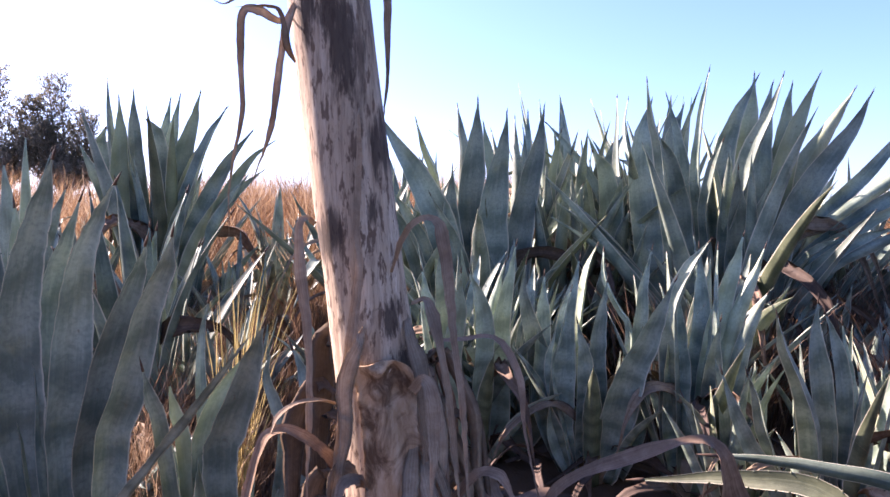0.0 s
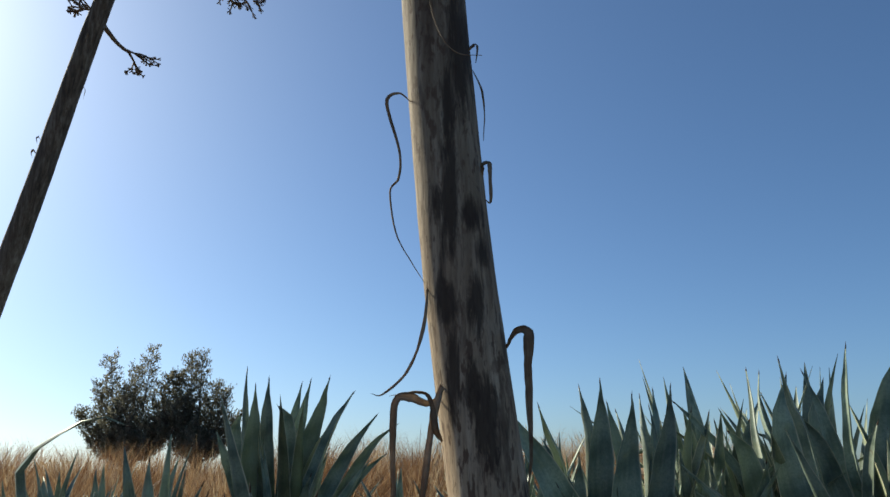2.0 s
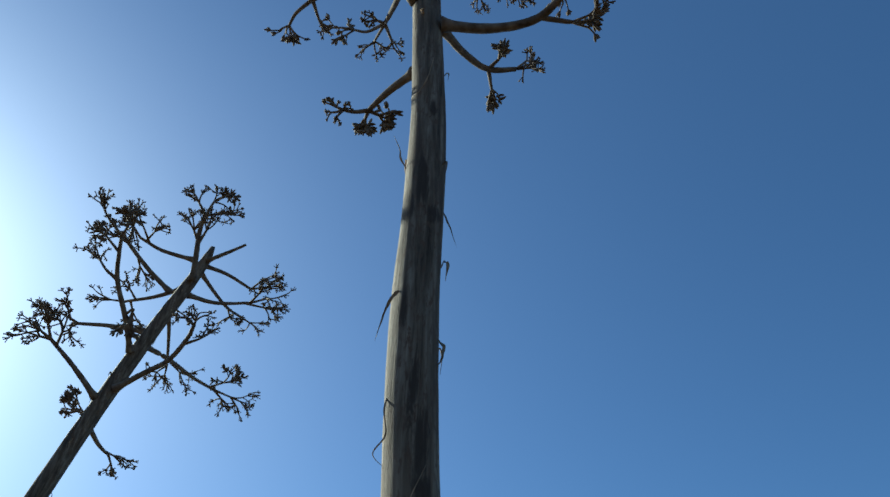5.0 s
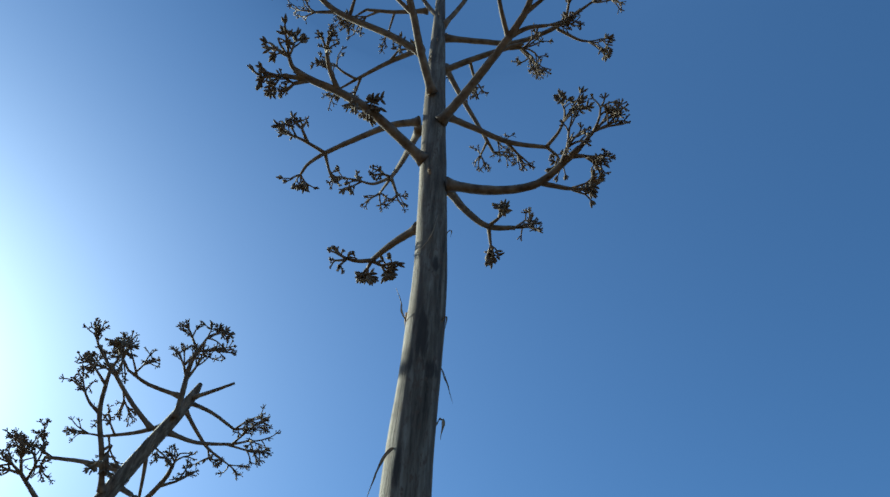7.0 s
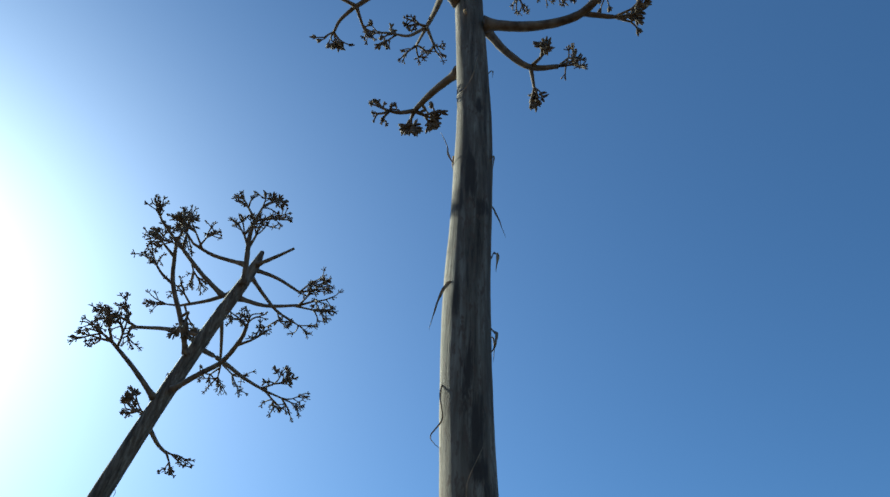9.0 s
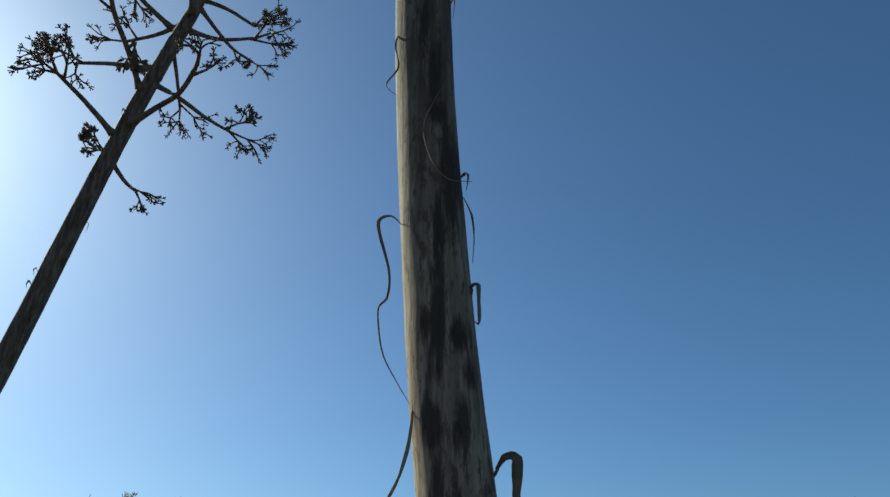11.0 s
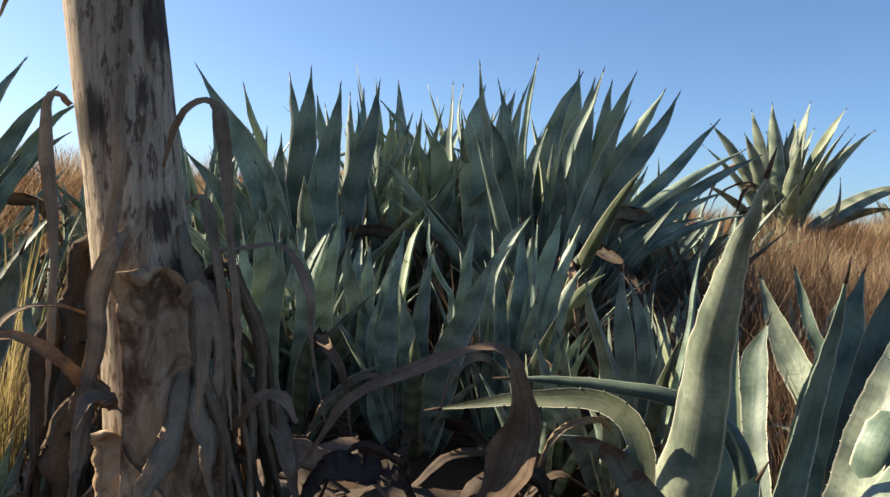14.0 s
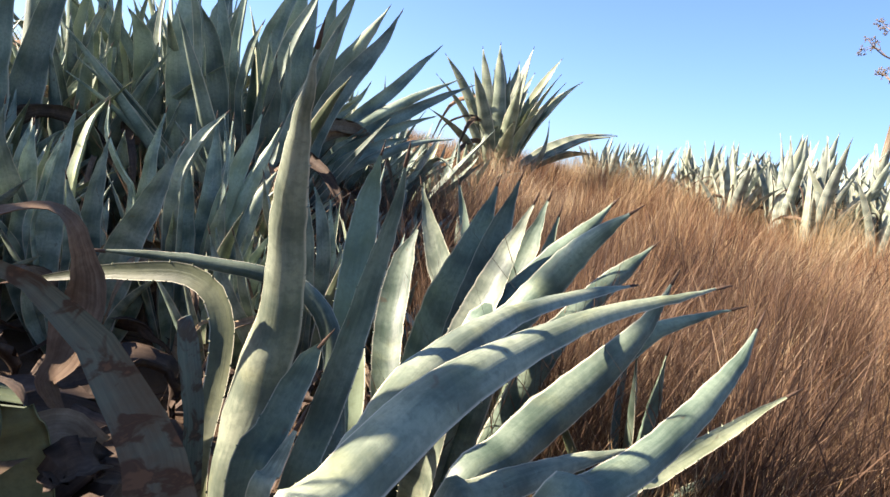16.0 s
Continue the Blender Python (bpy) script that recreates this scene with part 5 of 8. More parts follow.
near_agave(1.23, 3.4, "young agave with sunlit leaf edges in the front row", [
    (LEAF_YOUNG, (-0.86, -0.26, 0.44), 1.0, (0.136, 0.121, 0.122, 0.082, 0.008), [(-0.08, 0.04, 0.67), (-0.08, 0.07, 0.86), (-0.04, 0.09, 0.97), (0.03, 0.12, 1.1), (0.12, 0.15, 1.22)]),
    (LEAF_YOUNG, (-0.02, -0.99, 0.15), 0.75, (0.142, 0.149, 0.125, 0.075, 0.006), [(0.02, 0.05, 0.19), (0.04, 0.09, 0.48), (0.07, 0.12, 0.77), (0.08, 0.16, 0.98), (0.08, 0.2, 1.19)]),
    (LEAF_YOUNG, (0.01, -0.98, 0.18), 0.85, (0.159, 0.141, 0.086, 0.006), [(-0.07, 0.04, 0.29), (-0.06, 0.07, 0.58), (-0.05, 0.11, 0.8), (-0.04, 0.15, 0.98)]),
    (LEAF_YOUNG, (-0.02, -0.98, 0.17), 0.65, (0.155, 0.161, 0.143, 0.113, 0.082, 0.006), [(0.07, 0.05, 0.19), (0.1, 0.08, 0.45), (0.14, 0.11, 0.72), (0.19, 0.14, 0.92), (0.25, 0.17, 1.07), (0.31, 0.2, 1.25)]),
    (LEAF_YOUNG, (0.35, 0.91, -0.21), 1.0, (0.129, 0.129, 0.111, 0.088, 0.059, 0.006), [(0.14, 0.02, 0.2), (0.16, 0.04, 0.46), (0.2, 0.06, 0.7), (0.25, 0.07, 0.88), (0.31, 0.08, 1.02), (0.38, 0.1, 1.2)]),
    (LEAF_YOUNG, (0.39, 0.91, -0.16), 0.75, (0.105, 0.087, 0.058, 0.006), [(0.2, 0, 0.48), (0.25, 0, 0.71), (0.3, 0, 0.86), (0.36, 0, 0.98)]),
    (LEAF_YOUNG, (-0.97, -0.25, 0.01), 0.85, (0.056, 0.04, 0.028, 0.008), [(0.11, 0.01, 0.62), (0.12, 0.02, 0.85), (0.12, 0.04, 1.05), (0.12, 0.05, 1.2)]),
    (LEAF_YOUNG, (-0.07, -0.99, -0.11), 0.65, (0.139, 0.132, 0.089, 0.006), [(0.07, -0.02, 0.19), (0.07, -0.05, 0.43), (0.07, -0.08, 0.67), (0.09, -0.1, 0.87)]),
], np.random.default_rng(136), close=False, fill=5, dead=6, slim=0.9)
near_agave(1.6, 2.8, "small agave with thin sunlit leaves beside brown grass", [
    (LEAF_YOUNG, (-0.83, -0.24, -0.51), 1.0, (0.111, 0.102, 0.087, 0.057, 0.006), [(-0.08, -0.05, 0.38), (-0.13, -0.09, 0.59), (-0.2, -0.12, 0.74), (-0.29, -0.16, 0.89), (-0.35, -0.2, 1.03)]),
    (LEAF_YOUNG, (-0.14, -0.99, -0.02), 0.75, (0.093, 0.092, 0.082, 0.051, 0.005), [(-0.03, 0, 0.36), (-0.04, 0, 0.56), (-0.07, 0, 0.76), (-0.09, 0, 0.9), (-0.09, 0, 1.05)]),
    (LEAF_YOUNG, (-0.13, -0.99, -0.04), 0.85, (0.083, 0.072, 0.051, 0.005), [(0.03, 0, 0.41), (0.03, 0, 0.66), (-0.01, 0, 0.86), (-0.06, 0, 1)]),
    (LEAF_YOUNG, (-0.19, -0.98, 0.10), 0.65, (0.073, 0.063, 0.047, 0.005), [(0.08, 0.02, 0.32), (0.11, 0.05, 0.52), (0.09, 0.08, 0.74), (0.07, 0.1, 0.94)]),
    (LEAF_YOUNG, (-1.00, -0.03, 0.05), 1.0, (0.076, 0.062, 0.048, 0.034, 0.007), [(0.19, 0, 0.35), (0.24, 0, 0.61), (0.26, 0, 0.81), (0.26, 0, 0.96), (0.27, 0, 1.12)]),
    (LEAF_YOUNG, (-0.86, -0.28, -0.42), 0.75, (0.074, 0.056, 0.045, 0.006), [(-0.22, -0.02, 0.32), (-0.31, -0.05, 0.53), (-0.35, -0.07, 0.66), (-0.41, -0.1, 0.78)]),
    (LEAF_YOUNG, (0.07, -1.00, -0.05), 0.85, (0.087, 0.075, 0.049, 0.005), [(-0.24, -0.01, 0.27), (-0.36, -0.02, 0.45), (-0.44, -0.04, 0.62), (-0.49, -0.05, 0.77)]),
    (LEAF_YOUNG, (-0.21, -0.95, 0.21), 0.65, (0.074, 0.053, 0.005), [(0.14, 0.02, 0.4), (0.16, 0.06, 0.59), (0.15, 0.1, 0.74)]),
], np.random.default_rng(137), close=False, fill=7, dead=6, slim=0.95)
near_agave(-2.4, 6, "tall blue-green agave with upright pointed leaves before orange grass", [
    (LEAF, (-0.42, 0.91, -0.02), 1.0, (0.129, 0.109, 0.089, 0.059, 0.01), [(-0.36, 0, 0.92), (-0.4, 0, 1.42), (-0.41, 0, 1.76), (-0.43, 0, 2.06), (-0.43, 0, 2.35)]),
    (LEAF, (0.67, -0.74, -0.08), 0.75, (0.239, 0.237, 0.195, 0.112, 0.01), [(-0.33, -0.03, 0.83), (-0.36, -0.04, 1.27), (-0.34, -0.06, 1.67), (-0.31, -0.08, 1.96), (-0.3, -0.1, 2.2)]),
    (LEAF, (0.66, -0.75, 0.01), 0.85, (0.219, 0.208, 0.176, 0.134, 0.01), [(-0.22, 0, 0.82), (-0.23, 0, 1.27), (-0.24, 0, 1.67), (-0.24, 0, 1.96), (-0.22, 0, 2.26)]),
    (LEAF, (0.64, -0.76, -0.11), 0.65, (0.258, 0.266, 0.233, 0.171, 0.015), [(-0.07, -0.05, 0.83), (-0, -0.09, 1.28), (0.02, -0.12, 1.66), (0.01, -0.16, 1.91), (-0.04, -0.2, 2)]),
    (LEAF, (0.62, -0.78, 0.07), 1.0, (0.165, 0.135, 0.094, 0.01), [(-0.07, 0.05, 1.27), (-0.06, 0.1, 1.72), (-0.02, 0.15, 1.97), (0.02, 0.2, 2.22)]),
    (LEAF, (0.63, -0.77, -0.05), 0.75, (0.198, 0.156, 0.104, 0.01), [(-0.01, 0.03, 1.27), (0.03, 0.05, 1.72), (0.08, 0.07, 1.96), (0.14, 0.1, 2.24)]),
    (LEAF, (0.56, -0.79, -0.25), 0.85, (0.291, 0.32, 0.297, 0.235, 0.122, 0.01), [(-0.03, -0.03, 0.73), (0.03, -0.04, 1.13), (0.1, -0.05, 1.47), (0.19, -0.07, 1.76), (0.29, -0.08, 2), (0.38, -0.1, 2.24)]),
    (LEAF, (0.48, -0.80, -0.35), 0.65, (0.176, 0.144, 0.092, 0.01), [(0.1, -0.03, 1.13), (0.2, -0.05, 1.47), (0.31, -0.07, 1.71), (0.42, -0.1, 1.89)]),
    (LEAF, (-0.59, -0.79, 0.14), 1.0, (0.232, 0.203, 0.161, 0.093, 0.013), [(0.13, -0.05, 0.98), (0.26, -0.09, 1.37), (0.37, -0.12, 1.66), (0.49, -0.16, 1.9), (0.63, -0.2, 2.1)]),
    (LEAF, (0.41, -0.83, -0.38), 0.75, (0.196, 0.184, 0.162, 0.11, 0.015), [(0.13, -0.05, 0.78), (0.3, -0.09, 1.18), (0.44, -0.12, 1.42), (0.6, -0.16, 1.66), (0.83, -0.2, 1.91)]),
    (LEAF, (0.38, -0.86, -0.36), 0.85, (0.176, 0.154, 0.112, 0.061, 0.01), [(0.25, -0.03, 0.88), (0.47, -0.04, 1.27), (0.65, -0.06, 1.54), (0.8, -0.08, 1.71), (0.98, -0.1, 1.83)]),
    (LEAF, (0.30, -0.89, -0.35), 0.65, (0.156, 0.114, 0.062, 0.01), [(0.32, 0, 0.98), (0.54, 0, 1.32), (0.72, 0, 1.49), (0.86, 0, 1.59)]),
    (LEAF, (0.65, -0.73, 0.20), 1.0, (0.22, 0.21, 0.189, 0.147, 0.021), [(-0.37, 0.03, 0.82), (-0.44, 0.04, 1.27), (-0.52, 0.06, 1.57), (-0.57, 0.08, 1.82), (-0.51, 0.1, 1.96)]),
    (LEAF, (0.65, -0.73, 0.19), 0.75, (0.208, 0.207, 0.175, 0.133, 0.01), [(-0.28, -0.03, 0.63), (-0.36, -0.04, 1.03), (-0.46, -0.06, 1.32), (-0.56, -0.08, 1.57), (-0.65, -0.1, 1.82)]),
    (LEAF, (0.45, -0.75, -0.48), 0.85, (0.205, 0.191, 0.128, 0.01), [(-0.03, -0.1, 0.54), (0.09, -0.2, 0.9), (0.23, -0.3, 1.24), (0.34, -0.4, 1.45)]),
], np.random.default_rng(138), close=False, fill=16, dead=5, slim=0.78)
near_agave(-1.05, 1.95, "broad-leaved grey-green agave standing close to the path", [
    (LEAF, (0.69, -0.69, -0.22), 0.65, (0.145, 0.164, 0.156, 0.124, 0.083, 0.003), [(-0.16, -0.01, 0.71), (-0.16, -0.02, 0.91), (-0.15, -0.03, 1.11), (-0.11, -0.04, 1.3), (-0.05, -0.04, 1.48), (0, -0.05, 1.61)]),
    (LEAF, (0.77, -0.62, 0.12), 1.0, (0.105, 0.122, 0.129, 0.091, 0.005), [(-0.19, 0.01, 0.73), (-0.23, 0.02, 0.96), (-0.26, 0.03, 1.19), (-0.27, 0.04, 1.39), (-0.28, 0.05, 1.59)]),
    (LEAF, (0.70, -0.72, -0.07), 0.75, (0.123, 0.13, 0.113, 0.085, 0.05, 0.004), [(-0.1, 0.02, 0.73), (-0.1, 0.04, 0.92), (-0.11, 0.05, 1.12), (-0.09, 0.07, 1.26), (-0.05, 0.08, 1.37), (-0.01, 0.1, 1.49)]),
    (LEAF, (0.60, -0.74, -0.30), 0.85, (0.143, 0.151, 0.133, 0.098, 0.052, 0.003), [(-0.04, -0.02, 0.75), (-0.01, -0.04, 0.95), (0.02, -0.05, 1.15), (0.06, -0.07, 1.31), (0.12, -0.08, 1.44), (0.19, -0.1, 1.54)]),
    (LEAF, (0.53, -0.79, -0.31), 0.65, (0.143, 0.141, 0.126, 0.102, 0.062, 0.003), [(0.04, -0.02, 0.72), (0.07, -0.04, 0.86), (0.11, -0.05, 1.02), (0.16, -0.07, 1.15), (0.22, -0.08, 1.28), (0.26, -0.1, 1.38)]),
    (LEAF, (0.48, -0.80, -0.36), 1.0, (0.125, 0.123, 0.111, 0.096, 0.066, 0.003), [(0.1, -0.04, 0.77), (0.16, -0.06, 0.94), (0.21, -0.08, 1.08), (0.26, -0.11, 1.21), (0.32, -0.13, 1.32), (0.35, -0.15, 1.41)]),
    (LEAF, (0.76, -0.58, 0.30), 0.75, (0.134, 0.154, 0.151, 0.109, 0.006), [(-0.24, 0.04, 0.69), (-0.32, 0.07, 0.88), (-0.41, 0.09, 1.11), (-0.45, 0.12, 1.32), (-0.49, 0.15, 1.49)]),
    (LEAF, (0.72, -0.53, 0.45), 0.85, (0.143, 0.154, 0.113, 0.006), [(-0.36, 0.06, 0.81), (-0.5, 0.13, 1.07), (-0.61, 0.19, 1.31), (-0.69, 0.25, 1.52)]),
    (LEAF, (0.73, -0.63, 0.24), 0.65, (0.134, 0.125, 0.09, 0.005), [(-0.16, 0.04, 0.86), (-0.18, 0.07, 1.12), (-0.21, 0.11, 1.32), (-0.24, 0.15, 1.47)]),
], np.random.default_rng(139), dead=3, slim=0.74)
near_agave(-0.66, 1.9, "small dark green agave offset beside the dead mast", [
    (LEAF, (0.35, -0.89, -0.30), 1.0, (0.112, 0.111, 0.096, 0.063, 0.003), [(0.03, -0.02, 0.75), (0.06, -0.04, 0.86), (0.11, -0.06, 0.98), (0.15, -0.08, 1.08), (0.19, -0.1, 1.17)]),
    (LEAF, (0.53, -0.84, 0.15), 0.75, (0.05, 0.044, 0.03, 0.003), [(0.2, 0.01, 0.76), (0.18, 0.03, 0.89), (0.15, 0.04, 0.98), (0.17, 0.05, 1.06)]),
    (LEAF, (0.59, -0.80, 0.13), 0.85, (0.047, 0.037, 0.024, 0.003), [(-0.03, 0.03, 0.82), (-0.04, 0.05, 0.98), (-0.04, 0.08, 1.1), (-0.02, 0.1, 1.2)]),
    (LEAF, (0.69, -0.72, -0.04), 0.65, (0.056, 0.043, 0.003), [(-0.13, -0.01, 0.8), (-0.15, -0.03, 0.94), (-0.16, -0.05, 1.04)]),
    (LEAF, (0.62, -0.74, 0.27), 1.0, (0.061, 0.041, 0.003), [(-0.08, 0.01, 0.76), (-0.11, 0.03, 0.88), (-0.13, 0.05, 0.97)]),
    (LEAF, (0.46, -0.82, 0.35), 0.75, (0.067, 0.061, 0.048, 0.003), [(0.24, 0.02, 0.73), (0.26, 0.05, 0.88), (0.25, 0.08, 0.97), (0.21, 0.1, 1.06)]),
    (LEAF, (0.35, -0.91, -0.20), 0.85, (0.08, 0.073, 0.05, 0.003), [(-0.02, 0, 0.73), (-0.01, 0, 0.85), (0.04, 0, 0.96), (0.12, 0, 1.07)]),
], np.random.default_rng(140), fill=6, dead=3, slim=0.85)


# the rest of the thicket: lower plants that close the gaps between the tall ones
def rosette(rng, height, width, count, low=0.55):
    leaves = []
    for j in range(count):
        az, el = 2.399 * j + rng.uniform(-0.35, 0.35), rng.uniform(low, 1.5)
        ln = height * rng.uniform(0.75, 1.0)
        leaves.append((math.sin(az) * math.cos(el) * ln, math.cos(az) * math.cos(el) * ln, math.sin(el) * ln, width * rng.uniform(0.5, 1.05), rng.uniform(-0.06, 0.16)))
    return leaves


def thicket():
    rng = np.random.default_rng(77)
    spots = []
    for x0, x1, y0, y1, hgt, n in ((-0.9, 3.6, 5.4, 7.2, 1.80, 18), (0.8, 2.0, 5.8, 6.6, 2.2, 10), (-4.6, -1.2, 4.4, 7.2, 1.35, 10), (0.0, 2.8, 3.9, 4.6, 1.15, 8),
                                   (-2.4, -1.0, 2.7, 4.2, 0.85, 4), (-0.7, 0.1, 3.0, 4.4, 0.95, 4), (0.1, 2.3, 2.9, 3.4, 0.85, 6), (2.0, 3.4, 3.4, 4.6, 0.85, 4), (4.0, 6.2, 6.6, 8.6, 1.35, 5), (-5.6, -3.7, 5.4, 7.0, 1.6, 6)):
        for k in range(n):
            spots.append((rng.uniform(x0, x1), rng.uniform(y0, y1), hgt * rng.uniform(0.8, 1.12)))
    for x, y, h in spots:
        agave((x, y, 0.0), rosette(rng, h, 0.065 + 0.05 * h, 20 if y > 3.6 else 11, 0.75), rng, "crowded blue-green agave in the thicket", fill=0, dead=5, knees=0.3)


thicket()


# far rows of agaves along the grassy crest, with distance haze put into their leaf colour
def far_rows():
    rng = np.random.default_rng(7)
    kinds = []
    for k in range(3):
        leaves = []
        for j in range(13):
            az, el = 2.399 * j + rng.uniform(-0.3, 0.3), rng.uniform(0.75, 1.5)
            ln = rng.uniform(1.15, 1.7)
            leaves.append((math.sin(az) * math.cos(el) * ln, math.cos(az) * math.cos(el) * ln, math.sin(el) * ln, rng.uniform(0.14, 0.19), rng.uniform(0, 0.08)))
        kinds.append(agave((30 + 3 * k, -12, 0.0), leaves, rng, "haze-paled grey-green agave on the far grassy crest", fill=2, dead=1, mat=LEAF_HAZED))
    first = True
    spots = []
    for k in range(34):
        az = radians(46.0 + 1.05 * k + rng.uniform(-0.5, 0.5))
        r = 15.2 - 0.12 * k + rng.uniform(-1.0, 1.6)
        spots.append((r * math.sin(az), r * math.cos(az)))
    for k in range(9):
        az, r = radians(57 + 2.4 * k + rng.uniform(-0.8, 0.8)), 10.6 + rng.uniform(-0.8, 1.2)
        spots.append((r * math.sin(az), r * math.cos(az)))
    for k, (x, y) in enumerate(spots):
        z = float(ground_height(np.array(x), np.array(y)))
        m = pose(x, y, z, 0, 0, rng.uniform(0, 360))
        thing = kinds[k] if k < 3 else copy_thing(kinds[k % 3], m)
        thing.matrix_basis = m
        # scaled down towards the left to fit their outline in the camera's view
        s = rng.uniform(0.9, 1.12) * (0.76 + 0.26 * min(1.0, max(0.0, (math.degrees(math.atan2(x, y)) - 49) / 12)))
        thing.scale = (s, s, s)


far_rows()


# ---- flower masts ----
def seed_head(at_point, direction, size, rng, pods):
    """A spray of forked seed stalks: each stalk bends outwards, forks, and ends in a hand of short stubs or ripe capsules."""
    verts, faces, slots = [], [], []

    def stalk(p, d, length, r0, r1, bend):
        side = unit(np.cross(d, rng.normal(0, 1, 3)))
        end = p + d * length + side * bend * length
        tube(spline([p, p + d * length * 0.55 + side * bend * length * 0.12, end], 4), np.linspace(r0, r1, 4), 5, verts, faces)
        slots.extend([0] * (len(faces) - len(slots)))
        return end, unit(end - p - d * length * 0.45)

    def hand(p, d, bearing):
        for _ in range(rng.integers(4, 7)):
            q = unit(d + rng.normal(0, 0.5, 3))
            ln = size * rng.uniform(0.09, 0.16)
            if bearing and rng.uniform() < 0.75:
                mid, tip = p + q * ln * 0.4, p + q * (ln * 0.4 + rng.uniform(0.028, 0.042))
                tube(np.array([p, mid, (mid + tip) / 2, tip]), [0.003, 0.006, 0.0085, 0.003], 6, verts, faces)
                slots.extend([1] * (len(faces) - len(slots)))
            else:
                tube(np.array([p, p + q * ln * 0.8, p + q * ln]), [0.0032, 0.0034, 0.0052], 5, verts, faces)
                slots.extend([0] * (len(faces) - len(slots)))

    d0 = unit(direction)
    bearing = rng.uniform() < pods
    for k in range(rng.integers(4, 6)):
        d1 = unit(d0 + rng.normal(0, 0.42, 3) - np.array([0, 0, 0.10]))
        e1, t1 = stalk(at_point, d1, size * rng.uniform(0.32, 0.56), 0.0078, 0.0056, rng.uniform(0.05, 0.3))
        for j in range(rng.integers(2, 5)):
            d2 = unit(t1 + rng.normal(0, 0.5, 3) - np.array([0, 0, 0.08]))
            root = e1 if j else e1 - t1 * size * rng.uniform(0.08, 0.2)
            e2, t2 = stalk(root, d2, size * rng.uniform(0.14, 0.27), 0.0052, 0.0042, rng.uniform(0.05, 0.3))
            hand(e2, t2, bearing)
        if rng.uniform() < 0.6:
            hand(e1, t1, bearing)
    return verts, faces, slots


def branch(parent, points, radius, twigs, rng, pods=0.3):
    """A flowering branch: a curved limb swollen at its root, side twigs, and a seed head on each."""
    line = spline(points, 5 * len(points))
    n = len(line)
    rad = np.linspace(radius, radius * 0.58, n)
    rad[0] *= 1.55
    rad[1] *= 1.2
    v, f = tube(line, rad, 9, rough=0.03, rng=rng)
    ob = part("branch", mesh_from("branch", v, f, TWIG), parent)
    for size, pts in twigs:
        run = spline(pts, 4 * len(pts))
        sv, sf = tube(run, np.linspace(radius * 0.55, radius * 0.36, len(run)), 7, rough=0.03, rng=rng)
        part("twig", mesh_from("twig", sv, sf, TWIG), ob)
        hv, hf, hs = seed_head(run[-1], run[-1] - run[-3], size * 1.2, rng, pods)
        part("seed_head", mesh_from("seed_head", hv, hf, [TWIG, POD], slots=hs), ob, "dark forked seed head")["kind"] = "stuff"
    return ob


def mast(zs, xs, ys, radii, label, rings=150, sides=24, lump=0.05, wood=None):
    """The woody shaft as a tapered, knotted pole through the given heights."""
    thing = new("agave_mast", None)
    thing.location = (xs[0], ys[0], 0)
    tagged(thing, label, "flower mast", "dead flower masts")
    z = np.linspace(zs[0], zs[-1], rings)
    cx, cy = np.interp(z, zs, xs), np.interp(z, zs, ys)
    k = np.ones(9) / 9
    for _ in range(2):
        cx = np.convolve(np.pad(cx, 4, mode="edge"), k, "valid")
        cy = np.convolve(np.pad(cy, 4, mode="edge"), k, "valid")
    r = np.interp(z, zs, radii)
    verts, faces = [], []
    for i in range(rings):
        for j in range(sides):
            th = 2 * math.pi * j / sides
            p = Vector((math.cos(th) * 1.1, math.sin(th) * 1.1, z[i] * 2.2))
            rr = r[i] * (1 + lump * (noise.noise(p * 1.6) + 0.5 * noise.noise(p * 5)) + 0.012 * math.cos(7 * th + 2 * z[i]))
            verts.append((cx[i] + rr * math.cos(th) - xs[0], cy[i] + rr * math.sin(th) - ys[0], z[i]))
    for i in range(rings - 1):
        for j in range(sides):
            a, b = i * sides + j, i * sides + (j + 1) % sides
            faces.append((a, b, b + sides, a + sides))
    faces.append(tuple((rings - 1) * sides + j for j in range(sides)))
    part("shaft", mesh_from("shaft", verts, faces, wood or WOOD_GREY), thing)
    return thing, (lambda h: np.array([np.interp(h, z, cx) - xs[0], np.interp(h, z, cy) - ys[0], h])), (lambda h: float(np.interp(h, z, r)))


rng_m = np.random.default_rng(11)
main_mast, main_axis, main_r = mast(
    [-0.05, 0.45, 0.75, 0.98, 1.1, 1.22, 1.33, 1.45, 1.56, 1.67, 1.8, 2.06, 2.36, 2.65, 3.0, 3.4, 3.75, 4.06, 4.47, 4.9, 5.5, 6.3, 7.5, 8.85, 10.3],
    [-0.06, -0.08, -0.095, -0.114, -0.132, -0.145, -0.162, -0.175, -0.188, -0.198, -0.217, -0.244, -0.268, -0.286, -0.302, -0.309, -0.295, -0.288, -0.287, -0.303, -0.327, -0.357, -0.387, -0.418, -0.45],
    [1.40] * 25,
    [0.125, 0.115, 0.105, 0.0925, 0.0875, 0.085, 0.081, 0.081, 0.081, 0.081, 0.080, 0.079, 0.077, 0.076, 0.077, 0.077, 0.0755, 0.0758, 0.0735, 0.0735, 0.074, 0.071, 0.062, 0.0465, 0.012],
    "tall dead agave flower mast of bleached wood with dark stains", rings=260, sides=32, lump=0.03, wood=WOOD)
MAIN, LEFT, STRIPS = [], [], []


def bough(where, radius, *points):
    """One flowering branch of a mast, from the shaft outwards."""
    where.append((radius, points, []))
    BOUGHS.append(where[-1])


